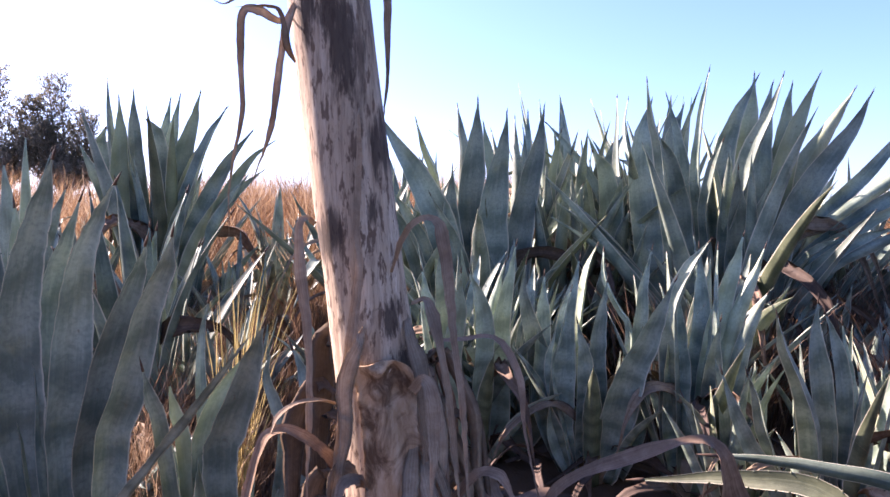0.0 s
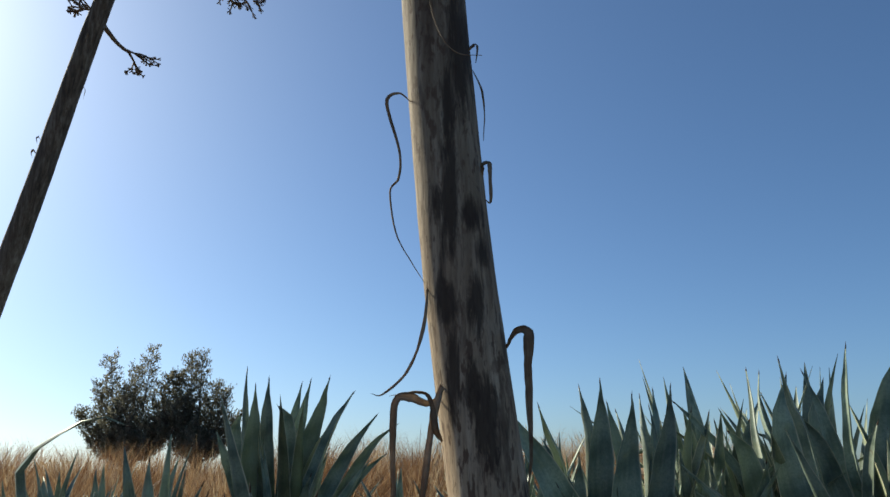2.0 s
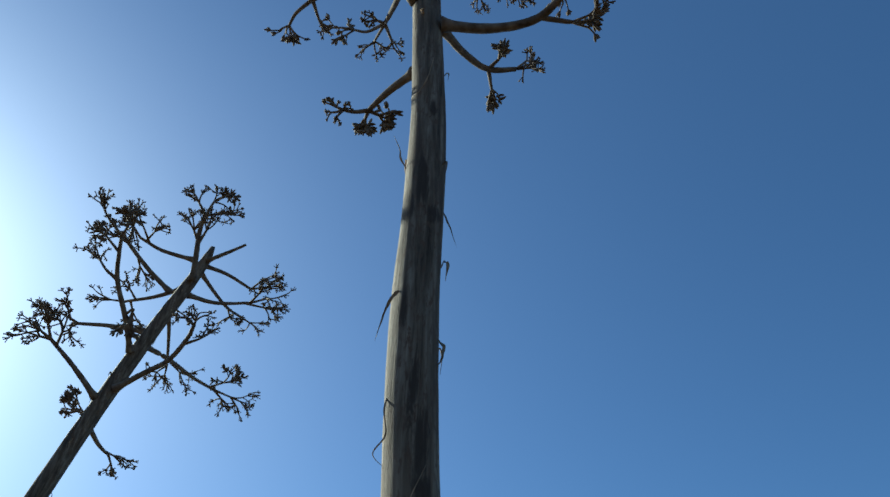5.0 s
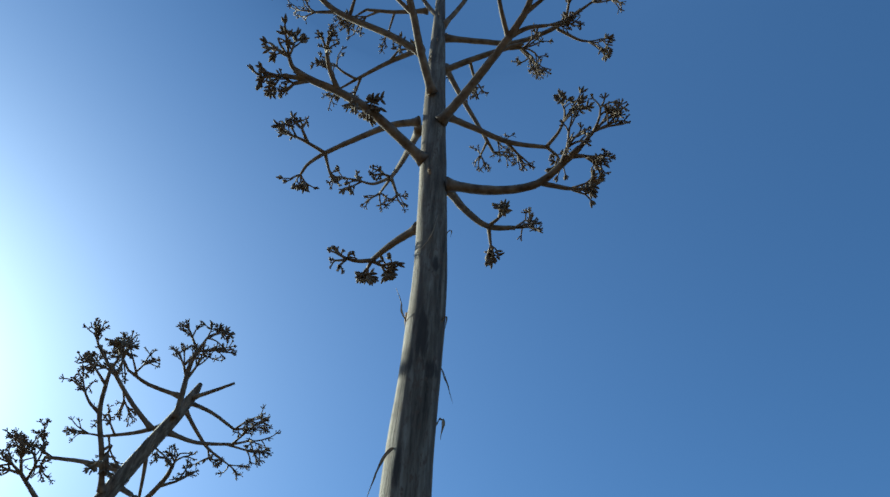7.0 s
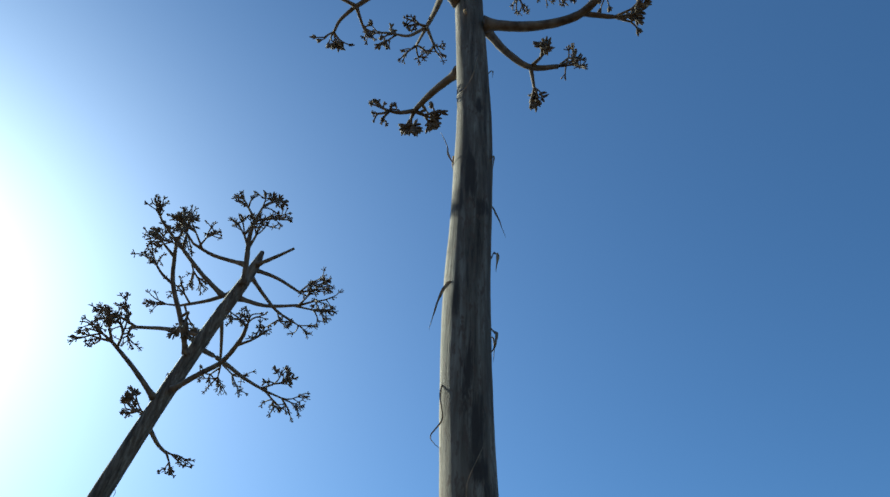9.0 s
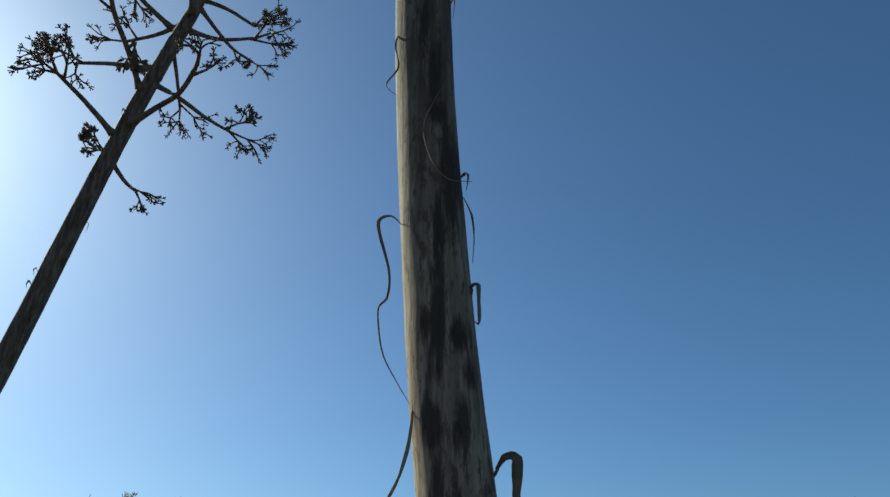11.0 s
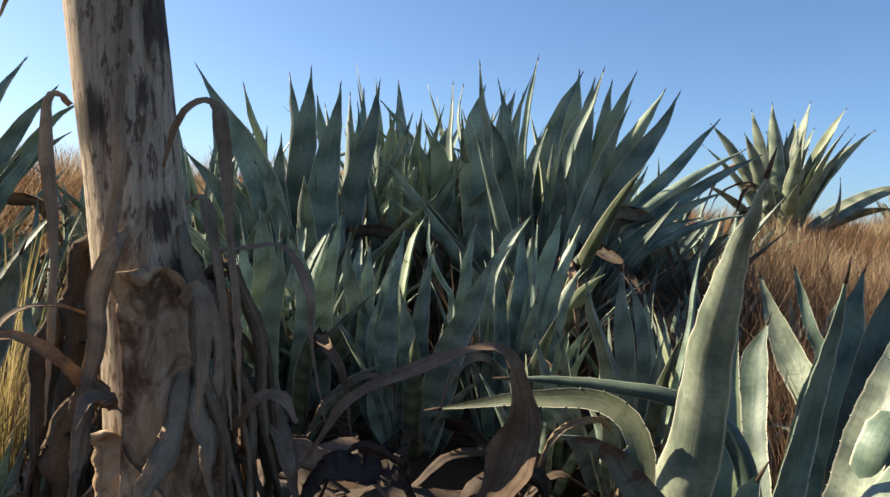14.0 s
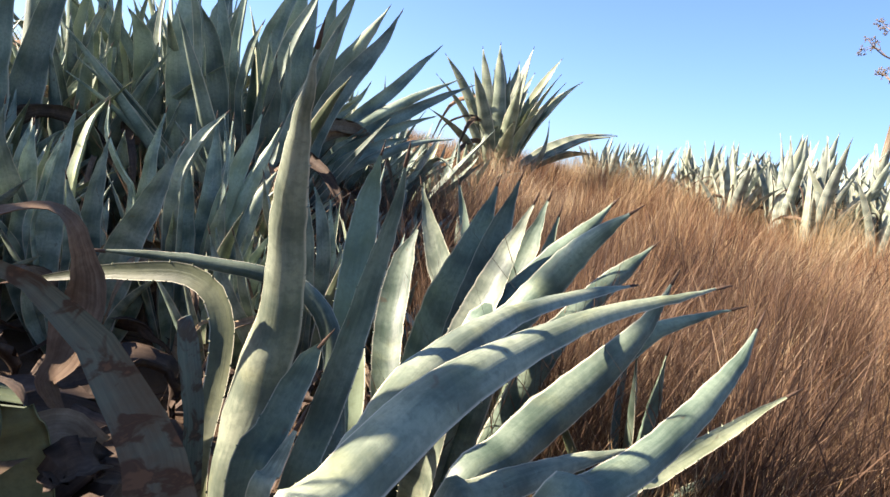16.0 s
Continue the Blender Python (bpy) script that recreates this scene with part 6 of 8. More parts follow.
def spray(size, *points):
    """A side twig of the branch begun last, with a seed head of that size at its end."""
    BOUGHS[-1][2].append((size, points))


BOUGHS = []
bough(MAIN, 0.022, (-0.313, 0.05, 4.904), (-0.459, 0.151, 4.913), (-0.573, 0.25, 4.921))
spray(0.11, (-0.573, 0.25, 4.921), (-0.647, 0.251, 4.922), (-0.698, 0.237, 4.926))
spray(0.08, (-0.573, 0.25, 4.921), (-0.6, 0.3, 4.923))
spray(0.08, (-0.573, 0.25, 4.921), (-0.527, 0.282, 4.92))
bough(MAIN, 0.024, (-0.189, 0.06, 5.312), (-0.096, 0.259, 5.399), (0.028, 0.423, 5.483), (0.182, 0.47, 5.534))
spray(0.22, (0.028, 0.423, 5.483), (0.182, 0.47, 5.534))
spray(0.12, (0.028, 0.423, 5.483), (0.037, 0.593, 5.545))
spray(0.09, (0.028, 0.423, 5.483), (0.089, 0.364, 5.478))
bough(MAIN, 0.028, (-0.183, -0.04, 5.162), (0.001, 0.012, 5.187), (0.163, 0.026, 5.206), (0.296, 0.001, 5.218), (0.411, -0.091, 5.233), (0.501, -0.178, 5.244))
spray(0.23, (0.411, -0.091, 5.233), (0.501, -0.178, 5.244), (0.564, -0.255, 5.254))
spray(0.18, (0.296, 0.001, 5.218), (0.415, 0.043, 5.235), (0.46, 0.055, 5.24))
spray(0.18, (0.411, -0.091, 5.233), (0.438, -0.184, 5.238))
spray(0.16, (0.454, -0.134, 5.239), (0.527, -0.127, 5.248))
bough(MAIN, 0.025, (-0.382, 0.02, 6.116), (-0.576, 0.048, 6.138), (-0.854, 0.161, 6.175), (-1.064, 0.26, 6.202))
spray(0.19, (-1.043, 0.248, 6.202), (-1.147, 0.172, 6.209), (-1.218, 0.131, 6.218))
spray(0.19, (-1.064, 0.26, 6.202), (-1.177, 0.336, 6.219), (-1.245, 0.418, 6.232))
spray(0.16, (-1.043, 0.248, 6.202), (-1.037, 0.379, 6.207))
spray(0.14, (-1.147, 0.172, 6.209), (-1.167, 0.072, 6.209))
bough(MAIN, 0.030, (-0.312, -0.04, 5.441), (-0.454, -0.176, 5.498), (-0.602, -0.307, 5.559), (-0.755, -0.391, 5.611), (-0.912, -0.451, 5.661), (-0.997, -0.501, 5.688))
spray(0.19, (-0.912, -0.451, 5.661), (-1.002, -0.51, 5.69), (-1.02, -0.569, 5.705))
spray(0.17, (-0.927, -0.457, 5.664), (-1.026, -0.463, 5.688), (-1.087, -0.467, 5.704))
spray(0.15, (-0.755, -0.391, 5.611), (-0.794, -0.5, 5.642), (-0.801, -0.595, 5.661))
spray(0.14, (-0.724, -0.374, 5.6), (-0.657, -0.34, 5.579))
spray(0.12, (-0.912, -0.451, 5.661), (-1.016, -0.425, 5.683))
bough(MAIN, 0.024, (-0.222, 0.04, 6.233), (-0.035, 0.148, 6.259), (0.187, 0.271, 6.289), (0.455, 0.338, 6.323))
spray(0.24, (0.435, 0.33, 6.318), (0.509, 0.235, 6.322), (0.545, 0.157, 6.326))
spray(0.16, (0.435, 0.33, 6.318), (0.514, 0.409, 6.332))
spray(0.15, (0.15, 0.25, 6.283), (0.244, 0.368, 6.301))
bough(MAIN, 0.030, (-0.238, -0.06, 5.919), (-0.089, -0.197, 5.992), (0.052, -0.342, 6.059), (0.181, -0.477, 6.128), (0.278, -0.597, 6.181), (0.337, -0.713, 6.224))
spray(0.21, (0.181, -0.477, 6.128), (0.294, -0.517, 6.167), (0.413, -0.519, 6.195))
spray(0.24, (0.181, -0.477, 6.128), (0.145, -0.627, 6.158), (0.125, -0.749, 6.19))
spray(0.21, (0.278, -0.597, 6.181), (0.397, -0.669, 6.229))
spray(0.25, (0.337, -0.713, 6.224), (0.365, -0.83, 6.26))
bough(MAIN, 0.030, (-0.307, -0.08, 6.333), (-0.367, -0.301, 6.448), (-0.407, -0.527, 6.56), (-0.456, -0.719, 6.66), (-0.503, -0.878, 6.744))
spray(0.31, (-0.456, -0.719, 6.66), (-0.503, -0.878, 6.744))
spray(0.27, (-0.441, -0.656, 6.626), (-0.341, -0.825, 6.704))
spray(0.23, (-0.407, -0.527, 6.56), (-0.553, -0.657, 6.644))
bough(MAIN, 0.024, (-0.389, 0.08, 6.145), (-0.543, 0.382, 6.314), (-0.653, 0.568, 6.423))
spray(0.22, (-0.653, 0.568, 6.423), (-0.795, 0.653, 6.496), (-0.889, 0.645, 6.522))
spray(0.20, (-0.653, 0.568, 6.423), (-0.768, 0.749, 6.529))
spray(0.19, (-0.653, 0.568, 6.423), (-0.639, 0.756, 6.506))
spray(0.12, (-0.653, 0.568, 6.423), (-0.699, 0.543, 6.423))
bough(MAIN, 0.024, (-0.271, 0.1, 7.353), (-0.143, 0.451, 7.503), (-0.012, 0.777, 7.644), (0.092, 1.047, 7.76))
spray(0.26, (-0.012, 0.777, 7.644), (0.091, 1.06, 7.764))
spray(0.23, (-0.012, 0.777, 7.644), (0.134, 0.929, 7.722))
spray(0.21, (0.043, 0.915, 7.701), (-0.023, 1.081, 7.759))
bough(MAIN, 0.026, (-0.262, 0.02, 7.028), (-0.07, -0.038, 7.058), (0.183, -0.097, 7.099), (0.329, -0.125, 7.118))
spray(0.20, (0.183, -0.097, 7.099), (0.329, -0.091, 7.117))
spray(0.18, (0.287, -0.117, 7.112), (0.371, -0.036, 7.123))
spray(0.17, (-0.07, -0.038, 7.058), (-0.035, 0.12, 7.066))
bough(MAIN, 0.027, (-0.289, 0, 7.758), (0.014, 0.06, 7.806), (0.299, 0.097, 7.847), (0.608, 0.017, 7.892), (0.842, -0.115, 7.93))
spray(0.29, (0.608, 0.017, 7.892), (0.842, -0.115, 7.93), (0.934, -0.171, 7.943))
spray(0.26, (0.656, 0.017, 7.898), (0.828, 0.12, 7.925), (0.916, 0.149, 7.94))
spray(0.23, (0.299, 0.097, 7.847), (0.419, 0.243, 7.871))
spray(0.22, (0.726, -0.043, 7.909), (0.745, -0.18, 7.914))
bough(MAIN, 0.024, (-0.471, 0.02, 8.682), (-0.788, 0.026, 8.728), (-1.063, 0.002, 8.773))
spray(0.30, (-0.925, 0.014, 8.749), (-1.071, 0.066, 8.77))
spray(0.24, (-1.063, 0.002, 8.773), (-1.183, 0.064, 8.788))
spray(0.23, (-0.788, 0.026, 8.728), (-0.862, 0.195, 8.744))
bough(MAIN, 0.030, (-0.429, -0.04, 7.259), (-0.681, -0.163, 7.371), (-1.088, -0.311, 7.543), (-1.261, -0.46, 7.632), (-1.337, -0.614, 7.69))
spray(0.29, (-1.261, -0.46, 7.632), (-1.4, -0.51, 7.688))
spray(0.29, (-1.088, -0.311, 7.543), (-1.285, -0.301, 7.619))
spray(0.29, (-1.3, -0.533, 7.66), (-1.278, -0.695, 7.688))
spray(0.24, (-0.995, -0.285, 7.507), (-0.933, -0.42, 7.511))
bough(MAIN, 0.024, (-0.45, 0.04, 7.643), (-0.749, 0.157, 7.693), (-1.055, 0.309, 7.744))
spray(0.22, (-1.055, 0.309, 7.744), (-1.155, 0.246, 7.752), (-1.208, 0.196, 7.758))
spray(0.22, (-1.011, 0.287, 7.734), (-1.082, 0.429, 7.754))
spray(0.20, (-1.055, 0.309, 7.744), (-1.23, 0.403, 7.771))
spray(0.16, (-0.749, 0.157, 7.693), (-0.665, 0.058, 7.673))
bough(MAIN, 0.024, (-0.33, 0.0, 8.26), (-0.5, -0.13, 8.56), (-0.7, -0.48, 8.86))
spray(0.24, (-0.6, -0.3, 8.7), (-0.7, -0.48, 8.86))
spray(0.22, (-0.5, -0.13, 8.56), (-0.62, -0.2, 8.8))
bough(MAIN, 0.024, (-0.31, 0.0, 8.08), (-0.1, -0.15, 8.38), (0.14, -0.46, 8.68))
spray(0.24, (0.02, -0.3, 8.54), (0.14, -0.46, 8.68))
spray(0.22, (-0.1, -0.15, 8.38), (0.05, -0.2, 8.6))
for radius, points, twigs in MAIN:
    branch(main_mast, points, radius, twigs, rng_m, pods=0.4)

left_mast, left_axis, left_r = mast(
    [-0.05, 1.5, 3.2, 4.2, 4.8, 5.3, 5.84, 6.12, 6.25], [-4.26, -3.84, -3.37, -3.13, -2.965, -2.82, -2.63, -2.53, -2.50],
    [3.785, 3.785, 3.785, 3.785, 3.785, 3.785, 3.785, 3.785, 3.785], [0.09, 0.078, 0.07, 0.066, 0.063, 0.06, 0.052, 0.04, 0.02],
    "leaning dead agave flower mast with dry seed branches", rings=110, sides=18)
bough(LEFT, 0.022, (1.251, -0.05, 4.743), (1.189, -0.322, 4.828), (1.117, -0.547, 4.897))
spray(0.21, (1.117, -0.547, 4.897), (1.072, -0.616, 4.921))
spray(0.20, (1.117, -0.547, 4.897), (1.146, -0.66, 4.929))
spray(0.18, (1.135, -0.492, 4.879), (1.225, -0.603, 4.909))
spray(0.16, (1.117, -0.547, 4.897), (1.042, -0.57, 4.91))
bough(LEFT, 0.021, (1.398, 0, 5.363), (1.115, -0.064, 5.393), (0.826, -0.087, 5.421))
spray(0.22, (0.881, -0.081, 5.415), (0.816, -0.185, 5.423), (0.764, -0.223, 5.431))
spray(0.18, (0.826, -0.087, 5.421), (0.732, 0.03, 5.429))
spray(0.18, (0.833, -0.129, 5.422), (0.881, -0.263, 5.422))
bough(LEFT, 0.022, (1.393, -0.07, 5.12), (1.414, -0.283, 5.249), (1.415, -0.547, 5.408), (1.473, -0.726, 5.517), (1.516, -0.823, 5.577))
spray(0.21, (1.516, -0.823, 5.577), (1.469, -0.914, 5.629), (1.441, -0.963, 5.657))
spray(0.20, (1.415, -0.547, 5.408), (1.346, -0.626, 5.455), (1.32, -0.683, 5.489))
spray(0.18, (1.473, -0.726, 5.517), (1.405, -0.834, 5.579))
spray(0.18, (1.417, -0.322, 5.27), (1.486, -0.348, 5.297), (1.455, -0.307, 5.268))
spray(0.16, (1.516, -0.823, 5.577), (1.586, -0.891, 5.628))
bough(LEFT, 0.021, (1.529, -0.05, 5.708), (1.401, -0.255, 5.794), (1.309, -0.472, 5.876), (1.282, -0.566, 5.91))
spray(0.23, (1.309, -0.472, 5.876), (1.397, -0.615, 5.909))
spray(0.20, (1.353, -0.392, 5.843), (1.334, -0.277, 5.812))
spray(0.20, (1.309, -0.472, 5.876), (1.235, -0.532, 5.905))
bough(LEFT, 0.020, (1.599, 0.01, 6.121), (1.343, -0.095, 6.161), (1.194, -0.235, 6.193))
spray(0.24, (1.256, -0.173, 6.181), (1.275, -0.358, 6.193))
spray(0.23, (1.194, -0.235, 6.193), (1.191, -0.341, 6.2))
spray(0.18, (1.228, -0.192, 6.185), (1.349, -0.296, 6.182))
bough(LEFT, 0.020, (1.554, 0.03, 5.813), (1.286, 0.104, 5.814), (1.023, 0.133, 5.813))
spray(0.21, (1.023, 0.133, 5.813), (0.912, 0.101, 5.814))
spray(0.21, (1.124, 0.131, 5.814), (1.135, -0.022, 5.812))
spray(0.19, (1.07, 0.139, 5.813), (1.028, 0.285, 5.812))
bough(LEFT, 0.023, (1.379, -0.05, 4.806), (1.582, -0.116, 4.87), (1.79, -0.177, 4.936), (1.972, -0.327, 5.001), (2.052, -0.429, 5.036))
spray(0.18, (2.004, -0.353, 5.013), (2.074, -0.462, 5.048))
spray(0.17, (1.926, -0.286, 4.985), (2.047, -0.296, 5.019))
spray(0.13, (2.052, -0.429, 5.036), (2.029, -0.502, 5.045))
bough(LEFT, 0.022, (1.393, 0.07, 5.278), (1.478, 0.307, 5.316), (1.537, 0.645, 5.366), (1.62, 0.91, 5.408))
spray(0.23, (1.6, 0.859, 5.4), (1.747, 0.804, 5.4))
spray(0.26, (1.62, 0.91, 5.408), (1.709, 1.081, 5.436))
spray(0.20, (1.62, 0.91, 5.408), (1.617, 1.1, 5.437))
bough(LEFT, 0.019, (1.467, 0.1, 5.671), (1.313, 0.469, 5.672), (1.133, 0.873, 5.672))
spray(0.23, (1.133, 0.873, 5.672), (1.049, 1.023, 5.67))
spray(0.24, (1.17, 0.785, 5.67), (1.205, 0.987, 5.672))
spray(0.19, (1.133, 0.873, 5.672), (0.998, 0.963, 5.67))
bough(LEFT, 0.021, (1.618, 0.05, 5.762), (1.8, 0.199, 5.786), (2.071, 0.258, 5.812))
spray(0.25, (2.071, 0.258, 5.812), (2.225, 0.23, 5.824))
spray(0.23, (2.026, 0.247, 5.806), (2.165, 0.344, 5.824))
spray(0.20, (2.071, 0.258, 5.812), (2.173, 0.167, 5.818))
bough(LEFT, 0.020, (1.672, 0.05, 6.091), (1.823, 0.205, 6.113), (1.954, 0.444, 6.139))
spray(0.24, (1.954, 0.444, 6.139), (2.091, 0.341, 6.143))
spray(0.21, (1.954, 0.444, 6.139), (2.1, 0.441, 6.149))
bough(LEFT, 0.019, (1.63, 0.1, 6.062), (1.631, 0.451, 6.114), (1.651, 0.698, 6.151), (1.734, 0.918, 6.186))
spray(0.24, (1.701, 0.829, 6.172), (1.759, 0.974, 6.193))
spray(0.19, (1.651, 0.698, 6.151), (1.61, 0.848, 6.175))
bough(LEFT, 0.019, (1.205, 0.07, 4.584), (1.151, 0.334, 4.584), (1.154, 0.484, 4.585))
spray(0.18, (1.154, 0.438, 4.584), (1.19, 0.503, 4.584))
spray(0.15, (1.154, 0.484, 4.585), (1.115, 0.612, 4.583))
bough(LEFT, 0.019, (1.743, -0.03, 6.068), (1.917, -0.062, 6.112), (2.079, -0.098, 6.153))
bough(LEFT, 0.026, (1.679, -0.05, 5.83), (1.722, -0.195, 6.01), (1.754, -0.305, 6.147), (1.805, -0.378, 6.248))
spray(0.23, (1.738, -0.236, 6.066), (1.708, -0.311, 6.146))
spray(0.24, (1.738, -0.236, 6.066), (1.804, -0.291, 6.157))
spray(0.18, (1.805, -0.378, 6.248), (1.756, -0.456, 6.328))
spray(0.18, (1.805, -0.378, 6.248), (1.948, -0.336, 6.298))
spray(0.20, (1.805, -0.378, 6.248), (1.869, -0.43, 6.343))
bough(LEFT, 0.014, (1.202, 0.05, 4.761), (1.062, 0.167, 4.779), (0.979, 0.232, 4.79))
spray(0.17, (1.019, 0.202, 4.784), (0.972, 0.186, 4.787))
spray(0.13, (1.019, 0.202, 4.784), (1.051, 0.06, 4.777))
rng_l = np.random.default_rng(13)
for radius, points, twigs in LEFT:
    branch(left_mast, points, radius, twigs, rng_l, pods=0.25)

# a third mast on the crest to the right
far_mast, far_axis, far_r = mast([0.0, 2.9, 5.2, 6.4], [17.1, 17.1, 17.05, 17.0], [8.1, 8.1, 8.1, 8.1], [0.10, 0.09, 0.07, 0.03],
                                 "far dead agave flower mast with seed heads", rings=40, sides=12)
rng_f = np.random.default_rng(15)
for k in range(12):
    h = 4.15 + 0.19 * k
    az = 2.399 * k + 0.6
    ln = 0.95 - 0.05 * k
    d = np.array([math.sin(az), math.cos(az), 0.0])
    c = far_axis(h)
    end = c + d * ln + (0, 0, 0.22)
    branch(far_mast, [c, c + d * ln * 0.6 + (0, 0, 0.05), end], 0.022, [(0.34, [c + d * ln * 0.8 + (0, 0, 0.12), end]), (0.3, [c + d * ln * 0.6 + (0, 0, 0.05), c + d * ln * 0.75 + (0.1, 0.1, 0.2)])], rng_f, pods=0.5)

# dried bracts and withered basal leaves on the main mast


def strip(kind, width, *points):
    STRIPS.append((kind, width, points))


strip("lean", 0.05, (-0.819, 1.6, 0.732), (-0.755, 1.6, 0.809), (-0.628, 1.62, 0.962), (-0.525, 1.65, 1.1), (-0.469, 1.68, 1.165))
strip("fallen", 0.14, (0.139, 1.35, 0.753), (0.184, 1.35, 0.801), (0.233, 1.35, 0.809), (0.284, 1.34, 0.815), (0.329, 1.33, 0.791), (0.367, 1.32, 0.744))
strip("fallen", 0.13, (0.175, 1.2, 0.758), (0.24, 1.2, 0.781), (0.282, 1.2, 0.77), (0.328, 1.2, 0.736), (0.355, 1.18, 0.68))
strip("fallen", 0.12, (0.341, 1.25, 0.688), (0.392, 1.25, 0.714), (0.447, 1.24, 0.697), (0.505, 1.22, 0.663))
strip("fallen", 0.12, (0.449, 0.95, 0.746), (0.487, 0.96, 0.775), (0.532, 0.97, 0.755), (0.571, 0.97, 0.711))
strip("fallen", 0.12, (0.289, 1, 0.733), (0.329, 1.02, 0.764), (0.381, 1.03, 0.761), (0.43, 1.03, 0.731))
strip("fallen", 0.12, (0.475, 1.4, 0.709), (0.554, 1.42, 0.708), (0.627, 1.42, 0.664), (0.689, 1.4, 0.602))
strip("skirt", 0.09, (-0.014, 1.4, 0.897), (0.052, 1.42, 0.945), (0.094, 1.42, 0.899), (0.119, 1.38, 0.812), (0.154, 1.34, 0.722))
strip("skirt", 0.08, (0.007, 1.45, 0.82), (0.151, 1.5, 0.787), (0.27, 1.52, 0.737), (0.357, 1.5, 0.664))
strip("skirt", 0.06, (-0.055, 1.36, 1.056), (-0.068, 1.26, 0.946), (-0.099, 1.18, 0.858), (-0.115, 1.15, 0.81))
strip("skirt", 0.06, (-0.055, 1.36, 1.025), (-0.018, 1.24, 0.933), (0.005, 1.18, 0.824))
strip("skirt", 0.05, (-0.081, 1.38, 1.28), (-0.062, 1.33, 1.226), (-0.047, 1.31, 1.151), (-0.023, 1.29, 1.018), (0.019, 1.27, 0.886), (0.05, 1.25, 0.804))
strip("skirt", 0.04, (-0.063, 1.38, 1.205), (-0.038, 1.34, 1.166), (-0.009, 1.32, 1.07), (-0.013, 1.29, 0.959), (-0.043, 1.26, 0.853), (-0.051, 1.25, 0.799))
strip("skirt", 0.055, (-0.153, 1.31, 1.262), (-0.165, 1.27, 1.228), (-0.183, 1.25, 1.158), (-0.19, 1.23, 1.036), (-0.201, 1.2, 0.921), (-0.206, 1.18, 0.841))
strip("skirt", 0.06, (-0.169, 1.3, 0.963), (-0.19, 1.26, 1), (-0.2, 1.22, 0.976), (-0.199, 1.2, 0.903), (-0.196, 1.18, 0.84))
strip("skirt", 0.035, (-0.091, 1.36, 1.101), (-0.045, 1.33, 1.068), (-0.035, 1.31, 0.973), (-0.074, 1.27, 0.889), (-0.076, 1.24, 0.805))
strip("bract", 0.027, (-0.284, 1.36, 1.844), (-0.306, 1.33, 1.832), (-0.338, 1.3, 1.845), (-0.36, 1.28, 1.834), (-0.364, 1.28, 1.746), (-0.364, 1.28, 1.663), (-0.388, 1.27, 1.54), (-0.394, 1.27, 1.421))
strip("bract", 0.027, (-0.274, 1.36, 1.884), (-0.291, 1.31, 1.816), (-0.304, 1.3, 1.707), (-0.326, 1.3, 1.613), (-0.358, 1.3, 1.53))
strip("bract", 0.013, (-0.307, 1.36, 2.081), (-0.306, 1.3, 1.974), (-0.335, 1.28, 1.893), (-0.377, 1.26, 1.848), (-0.4, 1.25, 1.85))
strip("bract", 0.012, (-0.34, 1.36, 2.497), (-0.359, 1.32, 2.499), (-0.381, 1.3, 2.467), (-0.355, 1.3, 2.357), (-0.357, 1.3, 2.295), (-0.374, 1.3, 2.265), (-0.361, 1.3, 2.174), (-0.335, 1.32, 2.119), (-0.309, 1.34, 2.073))
strip("bract", 0.034, (-0.154, 1.4, 1.941), (-0.128, 1.37, 1.971), (-0.105, 1.36, 1.965), (-0.104, 1.36, 1.877), (-0.111, 1.37, 1.732), (-0.119, 1.38, 1.655))
strip("bract", 0.01, (-0.202, 1.4, 2.582), (-0.18, 1.37, 2.509), (-0.176, 1.36, 2.449), (-0.179, 1.36, 2.387))
strip("bract", 0.018, (-0.189, 1.4, 2.316), (-0.182, 1.37, 2.336), (-0.167, 1.35, 2.32), (-0.168, 1.35, 2.245), (-0.182, 1.36, 2.255))
strip("bract", 0.018, (-0.329, 1.36, 3.459), (-0.358, 1.33, 3.426), (-0.387, 1.32, 3.338), (-0.405, 1.32, 3.24))
strip("bract", 0.02, (-0.227, 1.38, 3.277), (-0.21, 1.36, 3.233), (-0.21, 1.36, 3.196), (-0.229, 1.38, 3.177))
strip("bract", 0.01, (-0.359, 1.36, 3.086), (-0.366, 1.34, 3.019), (-0.357, 1.34, 2.944), (-0.387, 1.34, 2.893), (-0.355, 1.34, 2.852))
strip("bract", 0.006, (-0.242, 1.31, 2.838), (-0.279, 1.29, 2.723), (-0.264, 1.29, 2.629), (-0.225, 1.29, 2.568), (-0.17, 1.3, 2.56))
strip("bract", 0.012, (-0.222, 1.4, 3.865), (-0.198, 1.37, 3.763), (-0.168, 1.36, 3.638))
strip("bract", 0.012, (-0.358, 1.38, 4.089), (-0.383, 1.36, 4.137), (-0.394, 1.36, 4.21), (-0.42, 1.36, 4.295))
strip("bract", 0.012, (-0.264, 1.33, 4.817), (-0.293, 1.31, 4.581), (-0.359, 1.33, 4.482))
strip("bract", 0.02, (-0.28, 1.34, 1.759), (-0.286, 1.3, 1.783), (-0.295, 1.3, 1.843), (-0.321, 1.3, 1.853), (-0.371, 1.28, 1.846))
rng_s = np.random.default_rng(21)
base = np.array([-0.06, 1.40, 0.0])
